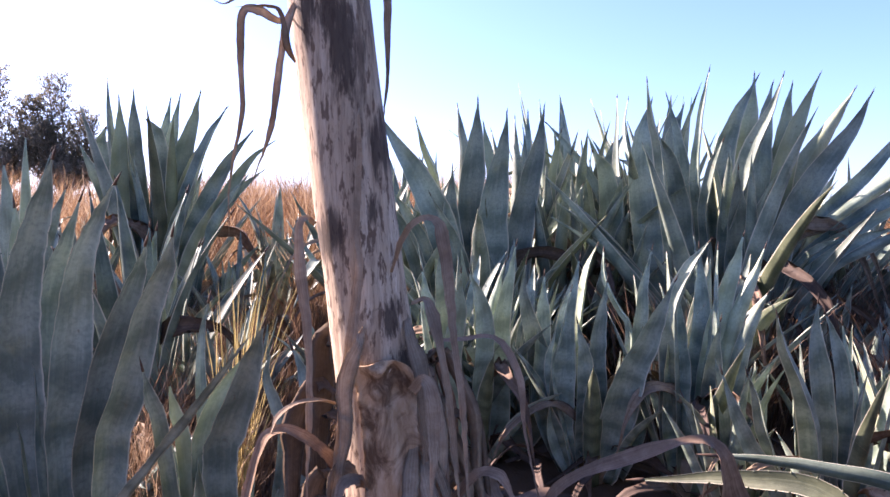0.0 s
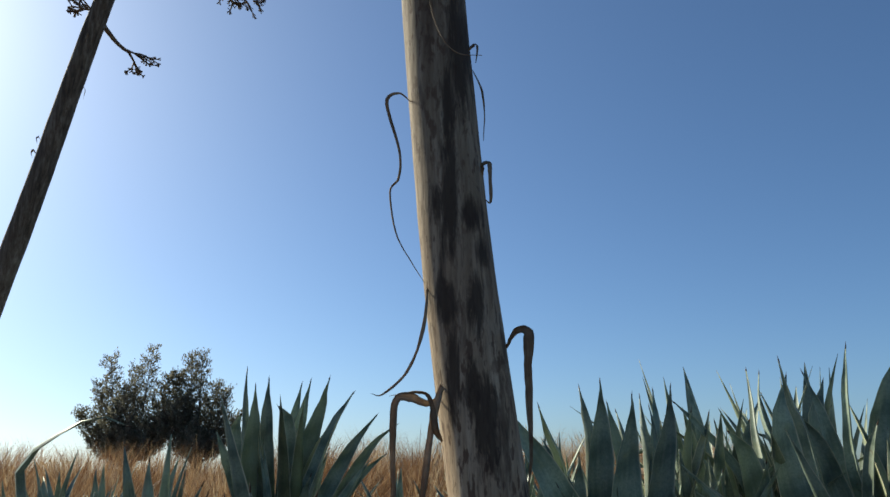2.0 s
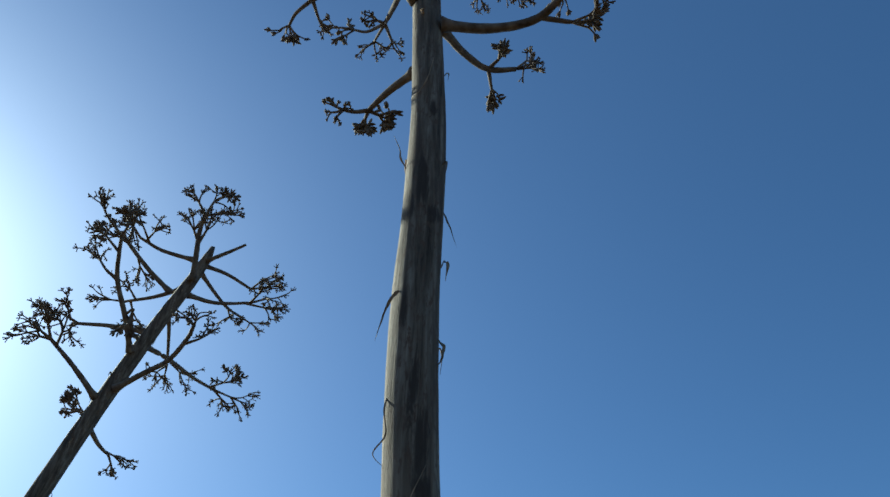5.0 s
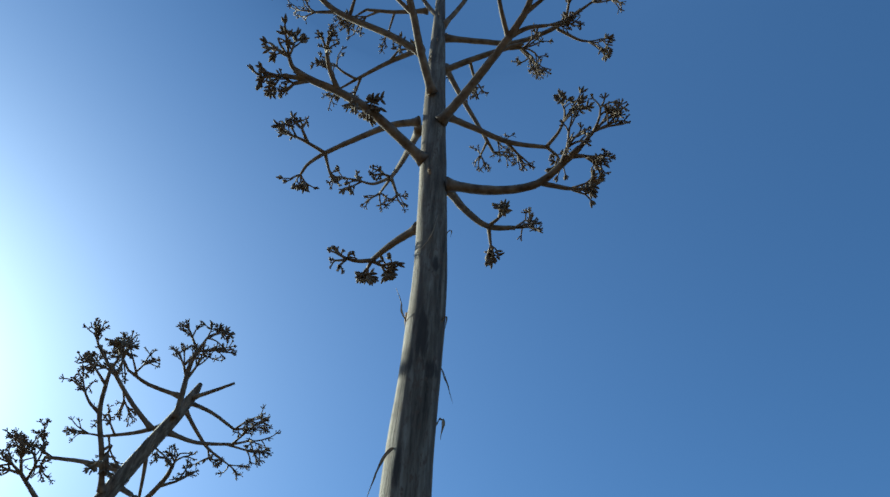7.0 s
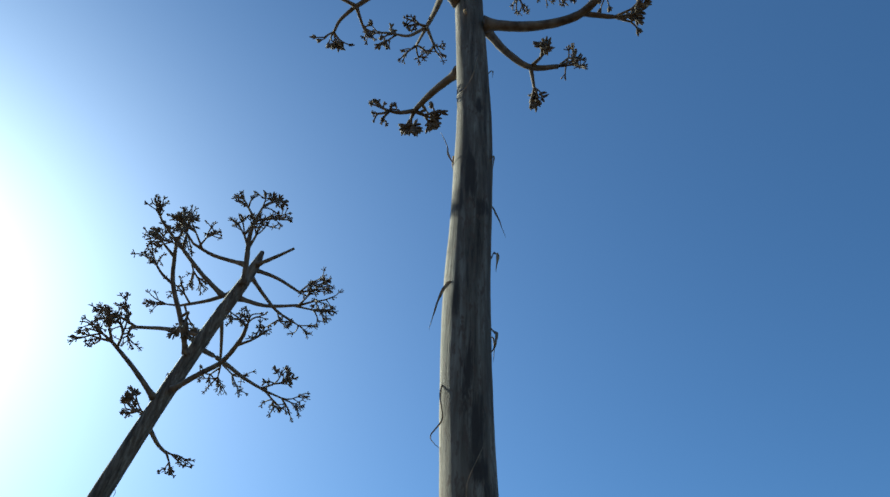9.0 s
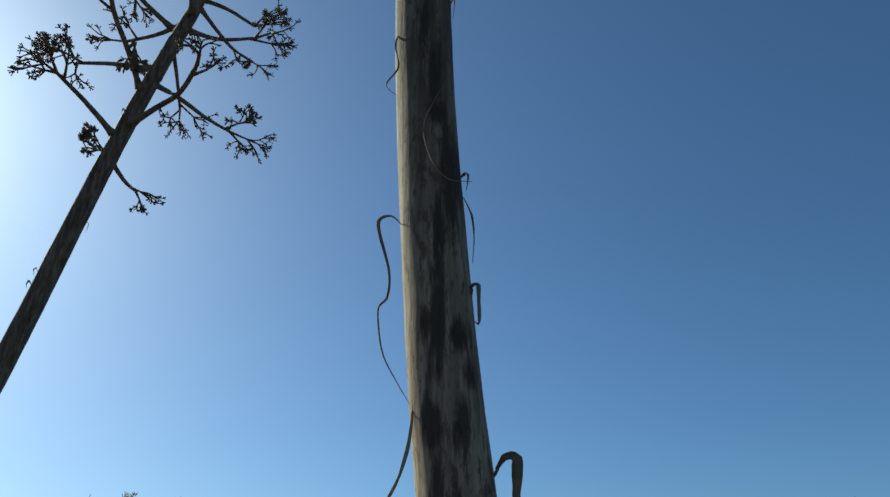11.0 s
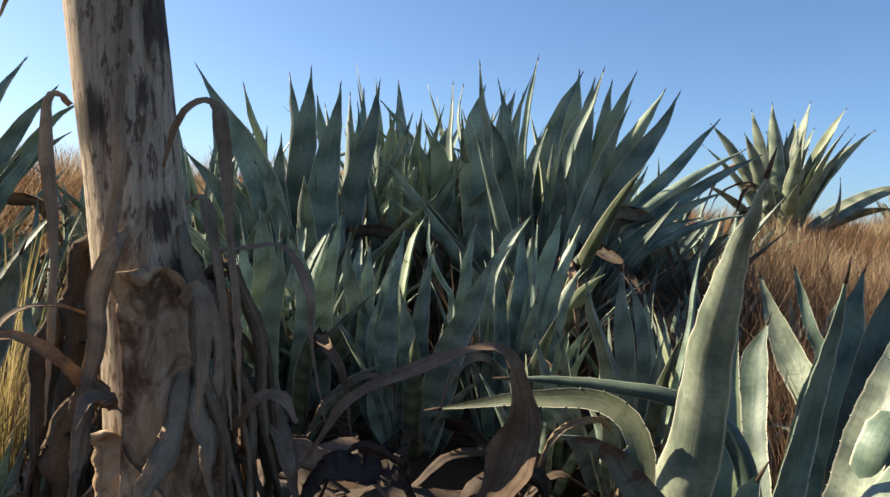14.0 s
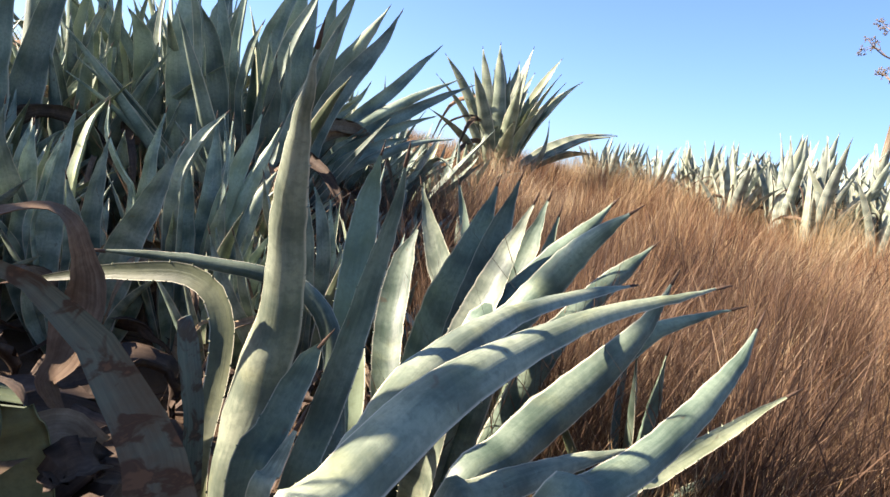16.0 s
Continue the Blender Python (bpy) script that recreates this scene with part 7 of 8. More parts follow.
for kind, width, pts in STRIPS:
    pts = [np.array(p) - base for p in pts]
    v, f, uv = ribbon(pts, width * (0.5 if kind == "fallen" else 0.6), rng_s, n=44, twist=rng_s.uniform(-0.5, 0.5) if kind == "skirt" else rng_s.uniform(-1.5, 1.5), curl=0.3 if kind == "skirt" else 0.7, start=(0.1, -0.5, 1.0) if kind == "fallen" else None)
    if kind != "bract":
        part("withered_leaf", mesh_from("withered_leaf", v, f, LITTER_SHADED if kind == "fallen" else LEAF_PALE if kind == "lean" else DRY_RED if width > 0.07 else DRY, uv), main_mast, "curled dry brown leaf")
    else:
        part("bract", mesh_from("bract", v, f, DRY, uv), main_mast, "thin curled dry bract")
# the heap of withered basal leaves round the foot of the mast, its shade put into the dark leaf colours
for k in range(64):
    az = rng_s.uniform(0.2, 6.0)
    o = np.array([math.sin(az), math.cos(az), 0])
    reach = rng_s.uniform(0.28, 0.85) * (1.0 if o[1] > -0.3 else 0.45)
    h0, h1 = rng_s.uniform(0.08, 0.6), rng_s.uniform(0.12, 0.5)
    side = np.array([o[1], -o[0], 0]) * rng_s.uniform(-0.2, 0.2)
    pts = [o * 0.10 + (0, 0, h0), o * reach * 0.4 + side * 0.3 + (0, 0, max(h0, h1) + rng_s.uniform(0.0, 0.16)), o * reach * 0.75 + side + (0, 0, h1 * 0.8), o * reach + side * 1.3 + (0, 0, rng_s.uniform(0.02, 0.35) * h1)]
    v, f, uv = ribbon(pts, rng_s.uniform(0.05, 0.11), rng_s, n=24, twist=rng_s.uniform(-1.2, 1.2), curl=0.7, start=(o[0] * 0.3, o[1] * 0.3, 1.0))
    part("withered_leaf", mesh_from("withered_leaf", v, f, (DRY_SHADED, LITTER_SHADED, LITTER_SHADED, LITTER_SHADED)[k % 4], uv), main_mast, "withered brown basal leaf")
# a deep pile of curled leaves between the mast and the near agaves, darkened in colour for the shade there
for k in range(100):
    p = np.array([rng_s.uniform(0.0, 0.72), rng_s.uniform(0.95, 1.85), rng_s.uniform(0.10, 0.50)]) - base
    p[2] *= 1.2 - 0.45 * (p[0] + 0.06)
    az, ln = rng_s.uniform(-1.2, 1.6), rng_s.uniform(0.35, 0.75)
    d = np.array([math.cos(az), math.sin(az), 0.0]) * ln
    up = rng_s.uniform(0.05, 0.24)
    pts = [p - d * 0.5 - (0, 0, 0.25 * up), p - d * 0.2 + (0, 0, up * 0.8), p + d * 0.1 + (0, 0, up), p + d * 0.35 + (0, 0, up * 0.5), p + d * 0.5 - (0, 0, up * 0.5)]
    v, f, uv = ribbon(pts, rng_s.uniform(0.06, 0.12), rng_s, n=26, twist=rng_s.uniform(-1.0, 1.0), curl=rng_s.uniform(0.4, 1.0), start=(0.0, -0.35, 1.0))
    part("withered_leaf", mesh_from("withered_leaf", v, f, (LITTER_SHADED, DRY_SHADED, LITTER_SHADED, LITTER_SHADED, LITTER_SHADED)[k % 5], uv), main_mast, "withered brown basal leaf")
# hanging leaves; the last eight, behind the mast, are added to shade the pile
for k in range(22):
    th, z0 = rng_s.uniform(-0.35, 1.0) if k < 14 else rng_s.uniform(1.4, 3.0), rng_s.uniform(0.8, 1.24)
    o = np.array([math.cos(th), math.sin(th), 0.0])
    r0, out = main_r(z0), rng_s.uniform(0.02, 0.10) * (1 if k < 14 else 2)
    sway = np.array([-o[1], o[0], 0]) * rng_s.uniform(-0.06, 0.06)
    low_end = rng_s.uniform(0.25, 0.7)
    pts = [main_axis(z0) + o * r0 * 0.97, main_axis(z0 + 0.03) + o * (r0 + out * 0.6), main_axis(z0 - 0.1) + o * (r0 + out) + sway * 0.5, main_axis(0.5 * (z0 + low_end)) + o * (r0 + out * 1.1) + sway, main_axis(low_end) + o * (r0 + out * 1.3 + 0.03) + sway * 0.4]
    v, f, uv = ribbon(pts, rng_s.uniform(0.025, 0.05) * (1 if k < 14 else 1.5), rng_s, n=36, twist=rng_s.uniform(-1.2, 1.2), curl=rng_s.uniform(0.6, 1.2) if k < 14 else 0.3, start=o)
    part("withered_leaf", mesh_from("withered_leaf", v, f, (DRY, DRY_SHADED, DRY_RED)[k % 3] if k < 14 else DRY_SHADED, uv), main_mast, "thin hanging dry leaf")
# dry leaves that loop and hang from the foot: material, facing, widths, line
for mat, facing, widths, pts in (
        (DRY_RED, (-0.25, -0.55, 0.8), (0.005, 0.011, 0.023, 0.029, 0.032, 0.031, 0.023, 0.022, 0.03, 0.045, 0.062, 0.086, 0.075, 0.037, 0.031, 0.021), [(0.182, -0.149, 0.843), (0.233, -0.168, 0.927), (0.262, -0.182, 0.98), (0.306, -0.192, 1.017), (0.36, -0.208, 1.042), (0.414, -0.226, 1.069), (0.461, -0.237, 1.092), (0.499, -0.241, 1.098), (0.531, -0.24, 1.081), (0.551, -0.235, 1.032), (0.569, -0.217, 0.958), (0.563, -0.196, 0.889), (0.543, -0.176, 0.818), (0.524, -0.164, 0.787), (0.539, -0.173, 0.747), (0.569, -0.186, 0.712)]),
        (DRY, (-0.3, -0.75, 0.6), (0.015, 0.018, 0.019, 0.021, 0.014), [(-0.142, -0.1, 1.115), (-0.171, -0.16, 1.142), (-0.204, -0.2, 1.148), (-0.23, -0.22, 1.132), (-0.244, -0.23, 1.098)]),
        (DRY_WARM, (-0.2, -0.75, 0.6), (0.034, 0.037, 0.032, 0.027, 0.035, 0.04, 0.036), [(-0.133, -0.12, 0.991), (-0.173, -0.16, 1.056), (-0.213, -0.2, 1.099), (-0.242, -0.23, 1.105), (-0.258, -0.25, 1.078), (-0.275, -0.26, 1.012), (-0.285, -0.27, 0.956)]),
        (DRY, (0.2, -0.9, 0.4), (0.009, 0.013, 0.017, 0.022, 0.03, 0.03, 0.022, 0.02, 0.022), [(-0.042, -0.07, 1.364), (-0.024, -0.1, 1.422), (-0.001, -0.12, 1.46), (0.036, -0.14, 1.474), (0.054, -0.15, 1.447), (0.066, -0.16, 1.356), (0.076, -0.18, 1.258), (0.091, -0.2, 1.14), (0.101, -0.22, 0.982)]),
        (DRY, (0.3, -0.8, 0.5), (0.013, 0.025, 0.031, 0.027, 0.023, 0.02, 0.016), [(-0.004, -0.08, 1.306), (0.024, -0.11, 1.317), (0.037, -0.13, 1.288), (0.051, -0.15, 1.23), (0.066, -0.16, 1.148), (0.076, -0.18, 1.049), (0.088, -0.2, 0.952)]),
        (DRY_RED, (0.2, -0.6, 0.8), (0.009, 0.018, 0.022, 0.024, 0.022, 0.015, 0.015), [(0.05, -0.04, 1.224), (0.1, -0.06, 1.232), (0.149, -0.07, 1.239), (0.181, -0.08, 1.212), (0.206, -0.09, 1.147), (0.213, -0.1, 1.061), (0.24, -0.12, 0.934)]),
        (DRY, (-0.1, -0.95, 0.3), (0.011, 0.019, 0.025, 0.027, 0.029, 0.023, 0.021, 0.021), [(-0.189, -0.06, 1.456), (-0.199, -0.09, 1.471), (-0.21, -0.1, 1.454), (-0.208, -0.11, 1.37), (-0.197, -0.12, 1.286), (-0.191, -0.13, 1.203), (-0.192, -0.14, 1.098), (-0.198, -0.15, 0.949)]),
        (DRY, (0.0, -0.95, 0.3), (0.006, 0.015, 0.021, 0.023, 0.026, 0.03, 0.031, 0.031), [(-0.099, -0.085, 1.673), (-0.1, -0.09, 1.559), (-0.105, -0.095, 1.453), (-0.101, -0.1, 1.369), (-0.115, -0.11, 1.241), (-0.129, -0.13, 1.138), (-0.138, -0.15, 1.037), (-0.153, -0.17, 0.937)]),
        (DRY, (0.2, -0.95, 0.3), (0.021, 0.036, 0.042, 0.031, 0.024), [(-0.003, -0.11, 1.143), (0.019, -0.13, 1.173), (0.035, -0.15, 1.145), (0.04, -0.17, 1.066), (0.036, -0.2, 0.973)]),
        (DRY_RED, (-0.1, -0.8, 0.6), (0.031, 0.038, 0.039, 0.039), [(-0.091, -0.16, 0.976), (-0.096, -0.2, 1.01), (-0.117, -0.23, 1.013), (-0.129, -0.25, 0.977)]),
        (DRY_RED, (0.3, -0.7, 0.7), (0.023, 0.038, 0.039, 0.037), [(0.078, -0.04, 0.896), (0.123, -0.07, 0.963), (0.165, -0.1, 0.973), (0.191, -0.12, 0.934)]),
        ):
    v, f, uv = blade(pts[0], pts[-1], 0.05, 0, (0, 1, 0), rng_s, n=52, mid=pts[1:-1], widths=[w * ((0.7 if len(widths) < 12 else 0.95) + 0.2 * math.sin(2.1 * k + widths[1] * 400)) * (0.25 if k == len(widths) - 1 else 0.75 if k == len(widths) - 2 else 1.0) for k, w in enumerate(widths)], facing=facing, thick=0.05, cup=rng_s.uniform(0.15, 0.5), twist=rng_s.uniform(-0.5, 0.5), roll=0.0)
    part("withered_leaf", mesh_from("withered_leaf", v, f, mat, uv), main_mast, "curled dry brown leaf")
# half-dead leaves that still stand beside it
TAPER = ([0, 0.3, 0.6, 0.74, 0.86, 0.94, 1.0], [1.0, 1.0, 1.0, 0.82, 0.5, 0.24, 0.03])
BROAD = ([0, 0.5, 0.8, 0.95, 1.0], [0.7, 0.9, 1.0, 0.95, 0.6])
for mat, w, pts, out, prof in (
        (DYING, 0.096, [(0.76, 0.85, -0.32), (0.59, 0.74, 0.67), (0.55, 0.70, 0.81), (0.54, 0.69, 0.88), (0.52, 0.68, 0.94), (0.48, 0.67, 1.02), (0.45, 0.66, 1.07), (0.40, 0.64, 1.12), (0.37, 0.62, 1.15), (0.33, 0.60, 1.16)], (0.45, 0.9, 0), TAPER),
        (DRY, 0.062, [(0.52, 1.02, 0.76), (0.48, 1.02, 0.80), (0.43, 1.01, 0.795), (0.38, 1.00, 0.775), (0.32, 1.00, 0.75), (0.26, 1.00, 0.69)], (0.2, 0.95, 0), None),
        (DYING, 0.05, [(0.70, 1.10, 0.10), (0.672, 1.06, 0.70), (0.657, 1.05, 0.824), (0.644, 1.05, 0.892), (0.63, 1.05, 0.958)], (-0.4, 0.9, 0), BROAD),
        ):
    pts = [np.array(p) - base for p in pts]
    v, f, uv = blade(pts[0], pts[-1], w, 0, out, rng_s, n=28, mid=pts[1:-1], thick=0.10, cup=0.22, twist=0.1, prof=prof, roll=0.0)
    part("drooping_leaf", mesh_from("drooping_leaf", v, f, mat, uv), main_mast, "half-dead drooping leaf")
# a leaf that has folded over and hangs, its back rounded like a dome; its shade is put into the darker leaf colour
line = spline([np.array(p) - base for p in ((0.48, 1.12, -0.02), (0.44, 1.07, 0.50), (0.40, 1.02, 0.78), (0.37, 0.98, 0.86), (0.33, 0.935, 0.885), (0.285, 0.89, 0.86), (0.25, 0.865, 0.80), (0.23, 0.85, 0.72), (0.225, 0.845, 0.62))], 40)
along = tangents(line)
verts, faces, uvs = [], [], []
for lay in (0.0, 0.007):
    for i, (c, d) in enumerate(zip(line, along)):
        s = i / (len(line) - 1)
        side = unit(np.cross(d, (0.55, 0.65, -0.5)))
        back = unit(np.cross(side, d))
        back = back if back @ np.array([-0.5, -0.6, 0.6]) > 0 else -back
        r = 0.040 + 0.022 * math.sin(math.pi * min(1.0, s * 1.1)) - 0.02 * max(0.0, s - 0.8) / 0.2
        for j in range(17):
            q = (j / 8 - 1) * 1.25
            verts.append(c + side * r * 1.2 * math.sin(q) + back * ((r - lay) * math.cos(q) - 0.6 * r + 0.003 * math.sin(9 * s + 5 * q)))
            uvs.append((0.1 + j / 20, 0.9 * s))
rows = len(line)
for lay in (0, 1):
    for i in range(rows - 1):
        for j in range(16):
            a = lay * rows * 17 + i * 17 + j
            f4 = (a, a + 1, a + 18, a + 17)
            faces.append(f4[::-1] if lay else f4)
ring = [*range(17), *[i * 17 + 16 for i in range(1, rows)], *[(rows - 1) * 17 + j for j in range(15, -1, -1)], *[i * 17 for i in range(rows - 2, 0, -1)]]
for a, b2 in zip(ring, ring[1:] + ring[:1]):
    faces.append((a, b2, b2 + rows * 17, a + rows * 17))
part("drooping_leaf", mesh_from("drooping_leaf", verts, faces, LEAF_OLD_SHADED, uvs), main_mast, "grey-green leaf folded over and drooping")
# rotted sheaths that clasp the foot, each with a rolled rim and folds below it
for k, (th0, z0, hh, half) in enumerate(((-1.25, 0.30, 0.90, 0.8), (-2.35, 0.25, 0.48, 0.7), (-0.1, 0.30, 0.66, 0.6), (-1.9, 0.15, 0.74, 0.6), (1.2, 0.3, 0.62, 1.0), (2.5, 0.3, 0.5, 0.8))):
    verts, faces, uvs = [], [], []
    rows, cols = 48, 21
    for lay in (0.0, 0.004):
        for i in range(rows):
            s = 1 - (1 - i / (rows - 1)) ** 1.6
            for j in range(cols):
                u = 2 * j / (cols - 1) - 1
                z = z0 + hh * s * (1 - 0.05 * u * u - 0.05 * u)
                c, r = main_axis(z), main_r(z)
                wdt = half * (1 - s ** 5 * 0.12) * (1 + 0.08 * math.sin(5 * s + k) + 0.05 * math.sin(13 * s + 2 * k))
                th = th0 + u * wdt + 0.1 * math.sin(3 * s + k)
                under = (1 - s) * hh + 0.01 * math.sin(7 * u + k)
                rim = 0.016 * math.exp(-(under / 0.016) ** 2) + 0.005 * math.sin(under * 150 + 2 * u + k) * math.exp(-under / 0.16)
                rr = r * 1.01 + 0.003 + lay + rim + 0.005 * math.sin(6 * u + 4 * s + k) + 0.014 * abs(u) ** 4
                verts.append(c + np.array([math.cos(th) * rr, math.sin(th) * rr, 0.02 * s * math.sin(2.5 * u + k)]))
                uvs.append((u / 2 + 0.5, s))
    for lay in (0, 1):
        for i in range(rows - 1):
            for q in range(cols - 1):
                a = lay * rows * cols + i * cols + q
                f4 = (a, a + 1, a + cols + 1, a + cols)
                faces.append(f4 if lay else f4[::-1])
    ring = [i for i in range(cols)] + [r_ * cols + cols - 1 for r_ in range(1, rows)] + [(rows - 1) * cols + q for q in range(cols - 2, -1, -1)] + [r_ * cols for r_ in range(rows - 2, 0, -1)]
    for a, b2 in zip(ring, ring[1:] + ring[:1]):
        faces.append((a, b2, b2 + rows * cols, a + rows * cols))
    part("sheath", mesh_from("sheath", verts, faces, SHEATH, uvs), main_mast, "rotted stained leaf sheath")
# short broken bracts up the shaft of both masts
for shaft_thing, axis, rad, lo, hi, count in ((main_mast, main_axis, main_r, 2.2, 8.5, 16), (left_mast, left_axis, left_r, 1.5, 5.8, 18)):
    for k in range(count):
        h = lo + (hi - lo) * (k + rng_s.uniform(0, 0.8)) / count
        az = rng_s.uniform(0, 6.28)
        o = np.array([math.sin(az), math.cos(az), 0])
        c, r = axis(h), rad(h)
        s = rng_s.uniform(0.03, 0.08)
        pts = [c + o * r * 0.95, c + o * (r + 0.012) + (0, 0, s * 0.5), c + o * (r + 0.02) + (0, 0, s * 0.1), c + o * (r + 0.016) - (0, 0, s * 0.8)]
        v, f, uv = ribbon(pts, rng_s.uniform(0.008, 0.02), rng_s, n=10, curl=0.6, start=o)
        part("bract", mesh_from("bract", v, f, DRY, uv), shaft_thing)


# ---- shrubs on the skyline ----
def shrub(x, y, plumes, rng, label):
    """A feathery shrub: several upright plumes, each a leader with rising side sprigs set with small scale leaves."""
    z = float(ground_height(np.array(x), np.array(y)))
    thing = new("shrub", None)
    thing.location = (x, y, z)
    tagged(thing, label, "shrub", "shrubs on the skyline")
    v, f = tube(spline([(0, 0, -0.1), (0.05, 0, 0.4), (0, 0.05, 0.8)], 6), np.linspace(0.12, 0.07, 6), 8)
    part("trunk", mesh_from("trunk", v, f, BARK), thing)
    lv, lf, cv, cf = [], [], [], []
    for px, py, top, wide in plumes:
        leader = spline([(0, 0, 0.5), (px * 0.6, py * 0.5, 0.4 + 0.35 * top), (px, py, top)], 16)
        tube(leader, np.linspace(0.035, 0.005, 16), 5, lv, lf)
        for k in range(46):
            s = 0.14 + 0.86 * (k + rng.uniform(0, 0.9)) / 46
            root = np.array([np.interp(s * 15, np.arange(16), leader[:, c]) for c in range(3)])
            az = 2.399 * k + rng.uniform(-0.4, 0.4)
            ln = wide * (1.08 - s) ** 0.75 * rng.uniform(0.45, 1.1) + 0.05
            o = np.array([math.sin(az), math.cos(az), 0.0])
            tip = root + o * ln + (0, 0, ln * rng.uniform(0.4, 1.0))
            sprig = spline([root, root + o * ln * 0.55 + (0, 0, ln * 0.18), tip], 7)
            tube(sprig, np.linspace(0.011, 0.003, 7), 4, lv, lf)
            for j in range(int(26 + 150 * ln)):
                u = rng.uniform(0.2, 1.04)
                q = np.array([np.interp(u * 6, np.arange(7), sprig[:, c]) for c in range(3)]) + rng.normal(0, 0.035 + 0.05 * ln * (1.1 - u), 3)
                d = unit(0.7 * unit(tip - root) + rng.normal(0, 0.6, 3) + (0, 0, 0.5))
                w = unit(np.cross(d, rng.normal(0, 1, 3)))
                L = rng.uniform(0.04, 0.085)
                k0 = len(cv)
                nn = np.cross(d, w) * 0.004
                cv += [q, q + d * L * 0.5 + w * L * 0.17 + nn, q + d * L, q + d * L * 0.5 - w * L * 0.17 + nn]
                cf.append((k0, k0 + 1, k0 + 2, k0 + 3))
    part("limb", mesh_from("limb", lv, lf, BARK), thing)
    part("crown", mesh_from("crown", cv, cf, BUSH, smooth=False), thing)


shrub(-8.9, 13.7, [(-0.85, 0.1, 2.3, 0.5), (-0.5, -0.1, 2.82, 0.5), (0.0, 0.1, 2.6, 0.5), (0.4, 0.0, 2.97, 0.5), (0.95, 0.2, 2.45, 0.5), (1.05, -0.2, 1.8, 0.6), (0.1, -0.3, 2.2, 0.6), (-0.5, 0.4, 2.0, 0.6), (0.75, 0.1, 2.4, 0.4), (-1.0, -0.2, 1.7, 0.5)],
      np.random.default_rng(31), "feathery green shrub rising above the grass")
shrub(-7.5, 13.9, [(-0.5, 0.0, 2.4, 0.45), (-0.28, 0.1, 2.84, 0.45), (0.08, -0.1, 2.82, 0.42), (0.62, 0.0, 2.05, 0.36), (-0.55, -0.1, 1.7, 0.55), (0.3, 0.2, 2.2, 0.5), (-0.2, -0.3, 1.9, 0.55), (0.75, 0.2, 1.5, 0.45)],
      np.random.default_rng(32), "feathery green shrub rising above the grass")


# ---- grass ----
def grass(name, roots, height, lean, rng, mat, label, width=0.0035, heads=0.3, bow=1.0):
    """Thin bent blades and stalks, joined into one sheet of stuff."""
    n = len(roots)
    tall = roots[:, 2] if roots.shape[1] > 2 else 1.0
    h = height * rng.uniform(0.5, 1.15, n) * tall
    az = rng.uniform(0, 2 * np.pi, n)
    bend = rng.uniform(0.08, 0.5, n) * h * bow
    dx, dy = np.cos(az) * bend + lean[0] * h, np.sin(az) * bend + lean[1] * h
    if roots.shape[1] > 2:
        dx, dy = dx + roots[:, 3] * h, dy + roots[:, 4] * h
    fa = rng.uniform(0, 2 * np.pi, n)
    wx, wy = np.cos(fa), np.sin(fa)
    w = width * rng.uniform(0.6, 1.4, n)
    x, y = roots[:, 0], roots[:, 1]
    z = ground_height(x, y) - 0.01
    vs = np.empty((n, 7, 3), dtype=np.float32)
    for j, (s, ws) in enumerate(((0.0, 1.0), (0.45, 0.85), (0.8, 0.6))):
        px, py, pz = x + dx * s * s, y + dy * s * s, z + h * s * (1 - 0.12 * s)
        head = np.where(rng.uniform(0, 1, n) < heads, 1.9, 1.0) if j == 2 else 1.0
        vs[:, 2 * j, :] = np.stack([px - wx * w * ws * head / 2, py - wy * w * ws * head / 2, pz], 1)
        vs[:, 2 * j + 1, :] = np.stack([px + wx * w * ws * head / 2, py + wy * w * ws * head / 2, pz], 1)
    vs[:, 6, :] = np.stack([x + dx, y + dy, z + h * 0.9], 1)
    b = (np.arange(n) * 7)[:, None]
    quads = np.concatenate([b + np.array([0, 1, 3, 2]), b + np.array([2, 3, 5, 4])])
    tris = b + np.array([4, 5, 6])
    me = bpy.data.meshes.new(name)
    me.vertices.add(n * 7)
    me.vertices.foreach_set("co", vs.ravel())
    loops = np.concatenate([quads.ravel(), tris.ravel()]).astype(np.int32)
    me.loops.add(len(loops))
    me.loops.foreach_set("vertex_index", loops)
    starts = np.concatenate([np.arange(len(quads)) * 4, len(quads) * 4 + np.arange(n) * 3]).astype(np.int32)
    me.polygons.add(len(starts))
    me.polygons.foreach_set("loop_start", starts)
    me.materials.append(mat)
    me.update(calc_edges=True)
    me.validate()
    ob = new(name, me)
    tagged(ob, label, "grass", kind="stuff")
    return ob


def scatter(rng, n, az0, az1, r0, r1, power=1.0):
    """Roots in a sector, bunched into tussocks."""
    c = max(8, n // 110)
    ca, cr = rng.uniform(az0, az1, c), (r0 ** (2 * power) + (r1 ** (2 * power) - r0 ** (2 * power)) * rng.uniform(0, 1, c)) ** (0.5 / power)
    pick = rng.integers(0, c, n)
    a, r = np.radians(ca[pick]), cr[pick]
    sd = 0.05 + 0.13 * rng.uniform(0, 1, c)[pick]
    ox, oy = rng.normal(0, 1, n) * sd, rng.normal(0, 1, n) * sd
    tl = rng.uniform(0.5, 1.3, c)[pick]
    lx, ly = rng.normal(0, 0.11, c)[pick] + ox * 0.7, rng.normal(0, 0.11, c)[pick] + oy * 0.7
    return np.stack([r * np.sin(a) + ox, r * np.cos(a) + oy, tl, lx, ly], 1)


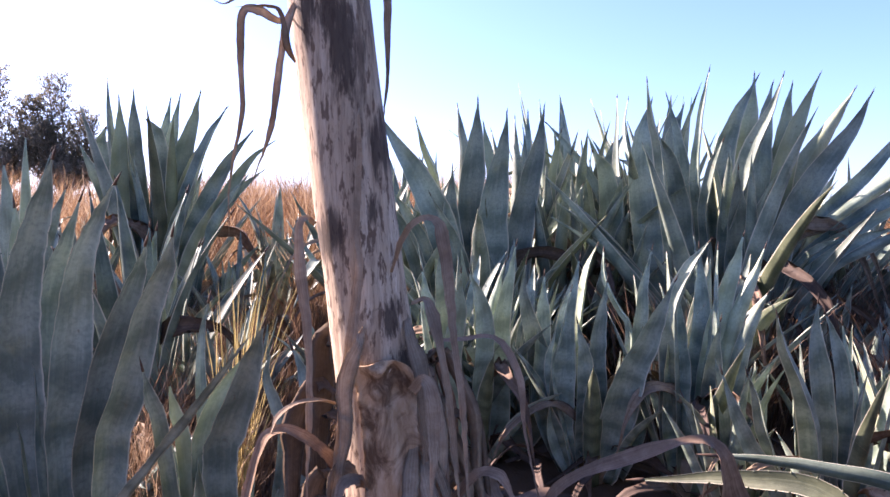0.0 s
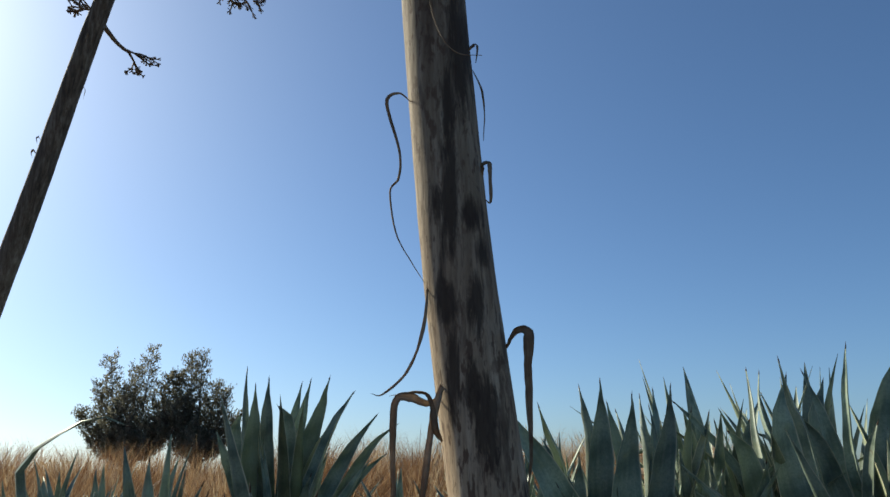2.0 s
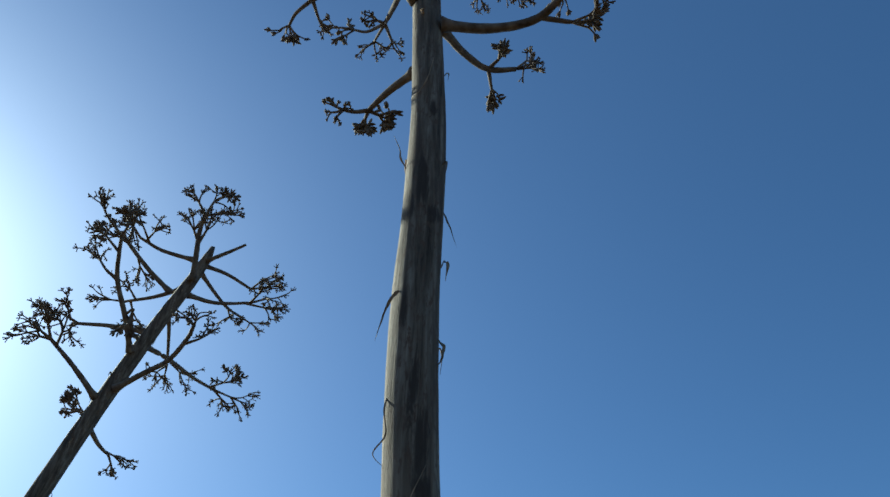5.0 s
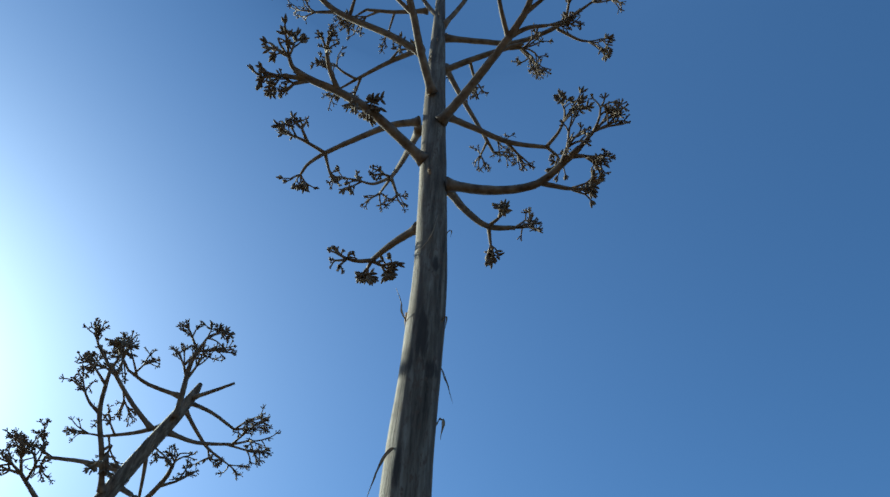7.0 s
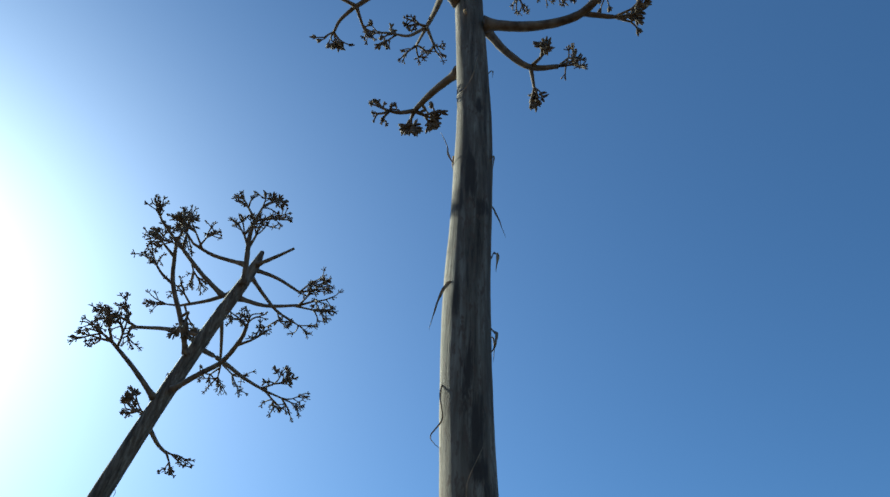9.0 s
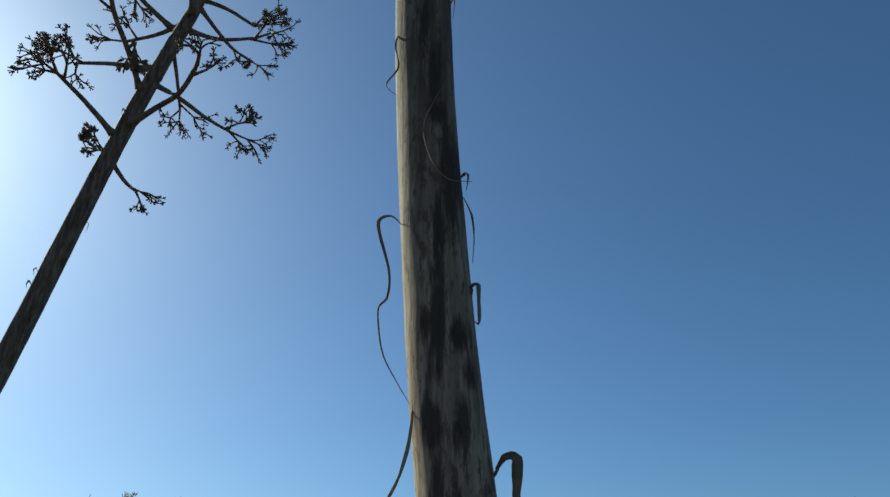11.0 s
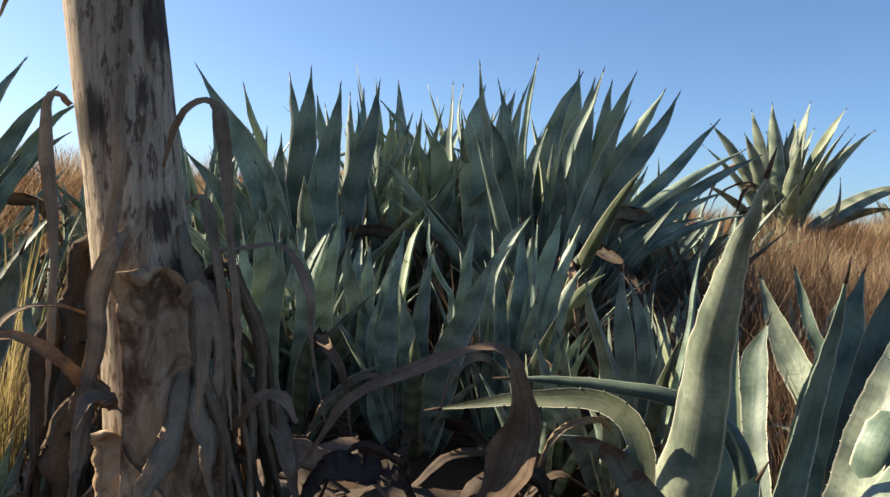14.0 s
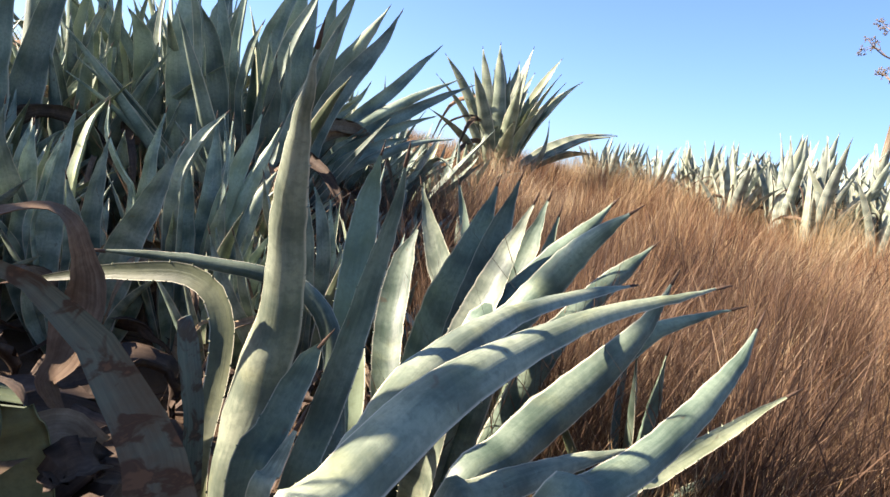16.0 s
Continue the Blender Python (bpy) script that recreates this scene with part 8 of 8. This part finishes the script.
rg = np.random.default_rng(41)
grass("dry_grass", scatter(rg, 44000, 44, 88, 3.2, 8.0, power=0.75), 0.76, (0.0, 0.0), rg, GRASS, "tall dry orange-brown grass in tussocks", 0.0032, 0.4, 0.6)
grass("brown_grass", scatter(rg, 46000, 44, 92, 2.3, 6.0, power=0.75), 0.84, (0.0, 0.0), rg, GRASS_BROWN, "dense dull brown grass round the near agaves", 0.0030, 0.4, 0.6)
grass("dry_grass", scatter(rg, 110000, 30, 88, 7.0, 17.5), 0.56, (0.0, 0.0), rg, GRASS, "tall dry orange-brown grass on the crest", 0.0048, 0.3, 0.5)
grass("straw_grass", scatter(rg, 15000, 44, 88, 3.4, 14.0, power=0.75), 0.74, (0.0, 0.0), rg, STRAW, "pale straw-coloured grass stalks in seed", 0.0026, 0.9, 0.6)
grass("dry_grass", scatter(rg, 65000, -48, 12, 6.8, 15.0), 0.95, (0.05, 0.0), rg, GRASS, "dry orange grass behind the agaves", 0.006)
# between the agaves the dark grass colour stands in for their shade
grass("dry_grass", scatter(rg, 13000, -42, -9, 2.6, 6.5), 0.62, (0.05, 0.0), rg, GRASS_BROWN, "dry brown grass between the agaves", 0.004)
grass("dry_grass", scatter(rg, 11000, 16, 47, 3.9, 6.8), 0.85, (0.05, 0.0), rg, GRASS_BROWN, "dry brown grass between the agaves", 0.004)
grass("dry_grass", scatter(rg, 2600, 50, 72, 1.9, 2.8), 0.5, (0.05, 0.0), rg, STRAW, "thin dry stalks among the near agave leaves", 0.0026)
grass("dry_grass", scatter(rg, 36000, 90, 310, 1.6, 14.0, power=0.75), 0.34, (0.0, 0.0), rg, GRASS_BROWN, "short dry brown grass on trodden soil", 0.004)
tuft = np.stack([rg.normal(-0.86, 0.022, 120), rg.normal(2.75, 0.05, 120)], 1)
grass("green_grass", tuft, 1.2, (0.09, 0.0), rg, GRASS_GREEN, "tuft of tall yellow-green grass in seed", 0.003, 0.9, 0.4)


# ---- litter of fallen leaves under the thicket ----
def litter():
    rng = np.random.default_rng(51)
    verts, faces, uvs = [], [], []
    for k in range(460):
        x, y = (rng.uniform(-1.6, 2.6), rng.uniform(1.0, 3.6)) if k < 190 else (rng.uniform(0.0, 0.95), rng.uniform(0.95, 1.75))
        z = float(ground_height(np.array(x), np.array(y)))
        az, ln = rng.uniform(0, 6.28), rng.uniform(0.4, 0.9)
        d = np.array([math.sin(az), math.cos(az), 0]) * ln
        p = np.array([x, y, z + rng.uniform(0.0, 0.12)])
        v, f, uv = ribbon([p, p + d * 0.4 + (0, 0, rng.uniform(0.03, 0.16)), p + d * 0.75 + (0, 0, rng.uniform(0.0, 0.12)), p + d], rng.uniform(0.035, 0.075), rng, n=18, twist=0.8, curl=0.45, start=(0.1, 0.1, 1.0))
        k0 = len(verts)
        verts += v
        uvs += uv
        faces += [tuple(i + k0 for i in q) for q in f]
    ob = new("leaf_litter", mesh_from("leaf_litter", verts, faces, LITTER_SHADED, uvs))
    tagged(ob, "withered brown agave leaves lying under the thicket", "leaf litter", kind="stuff")


litter()
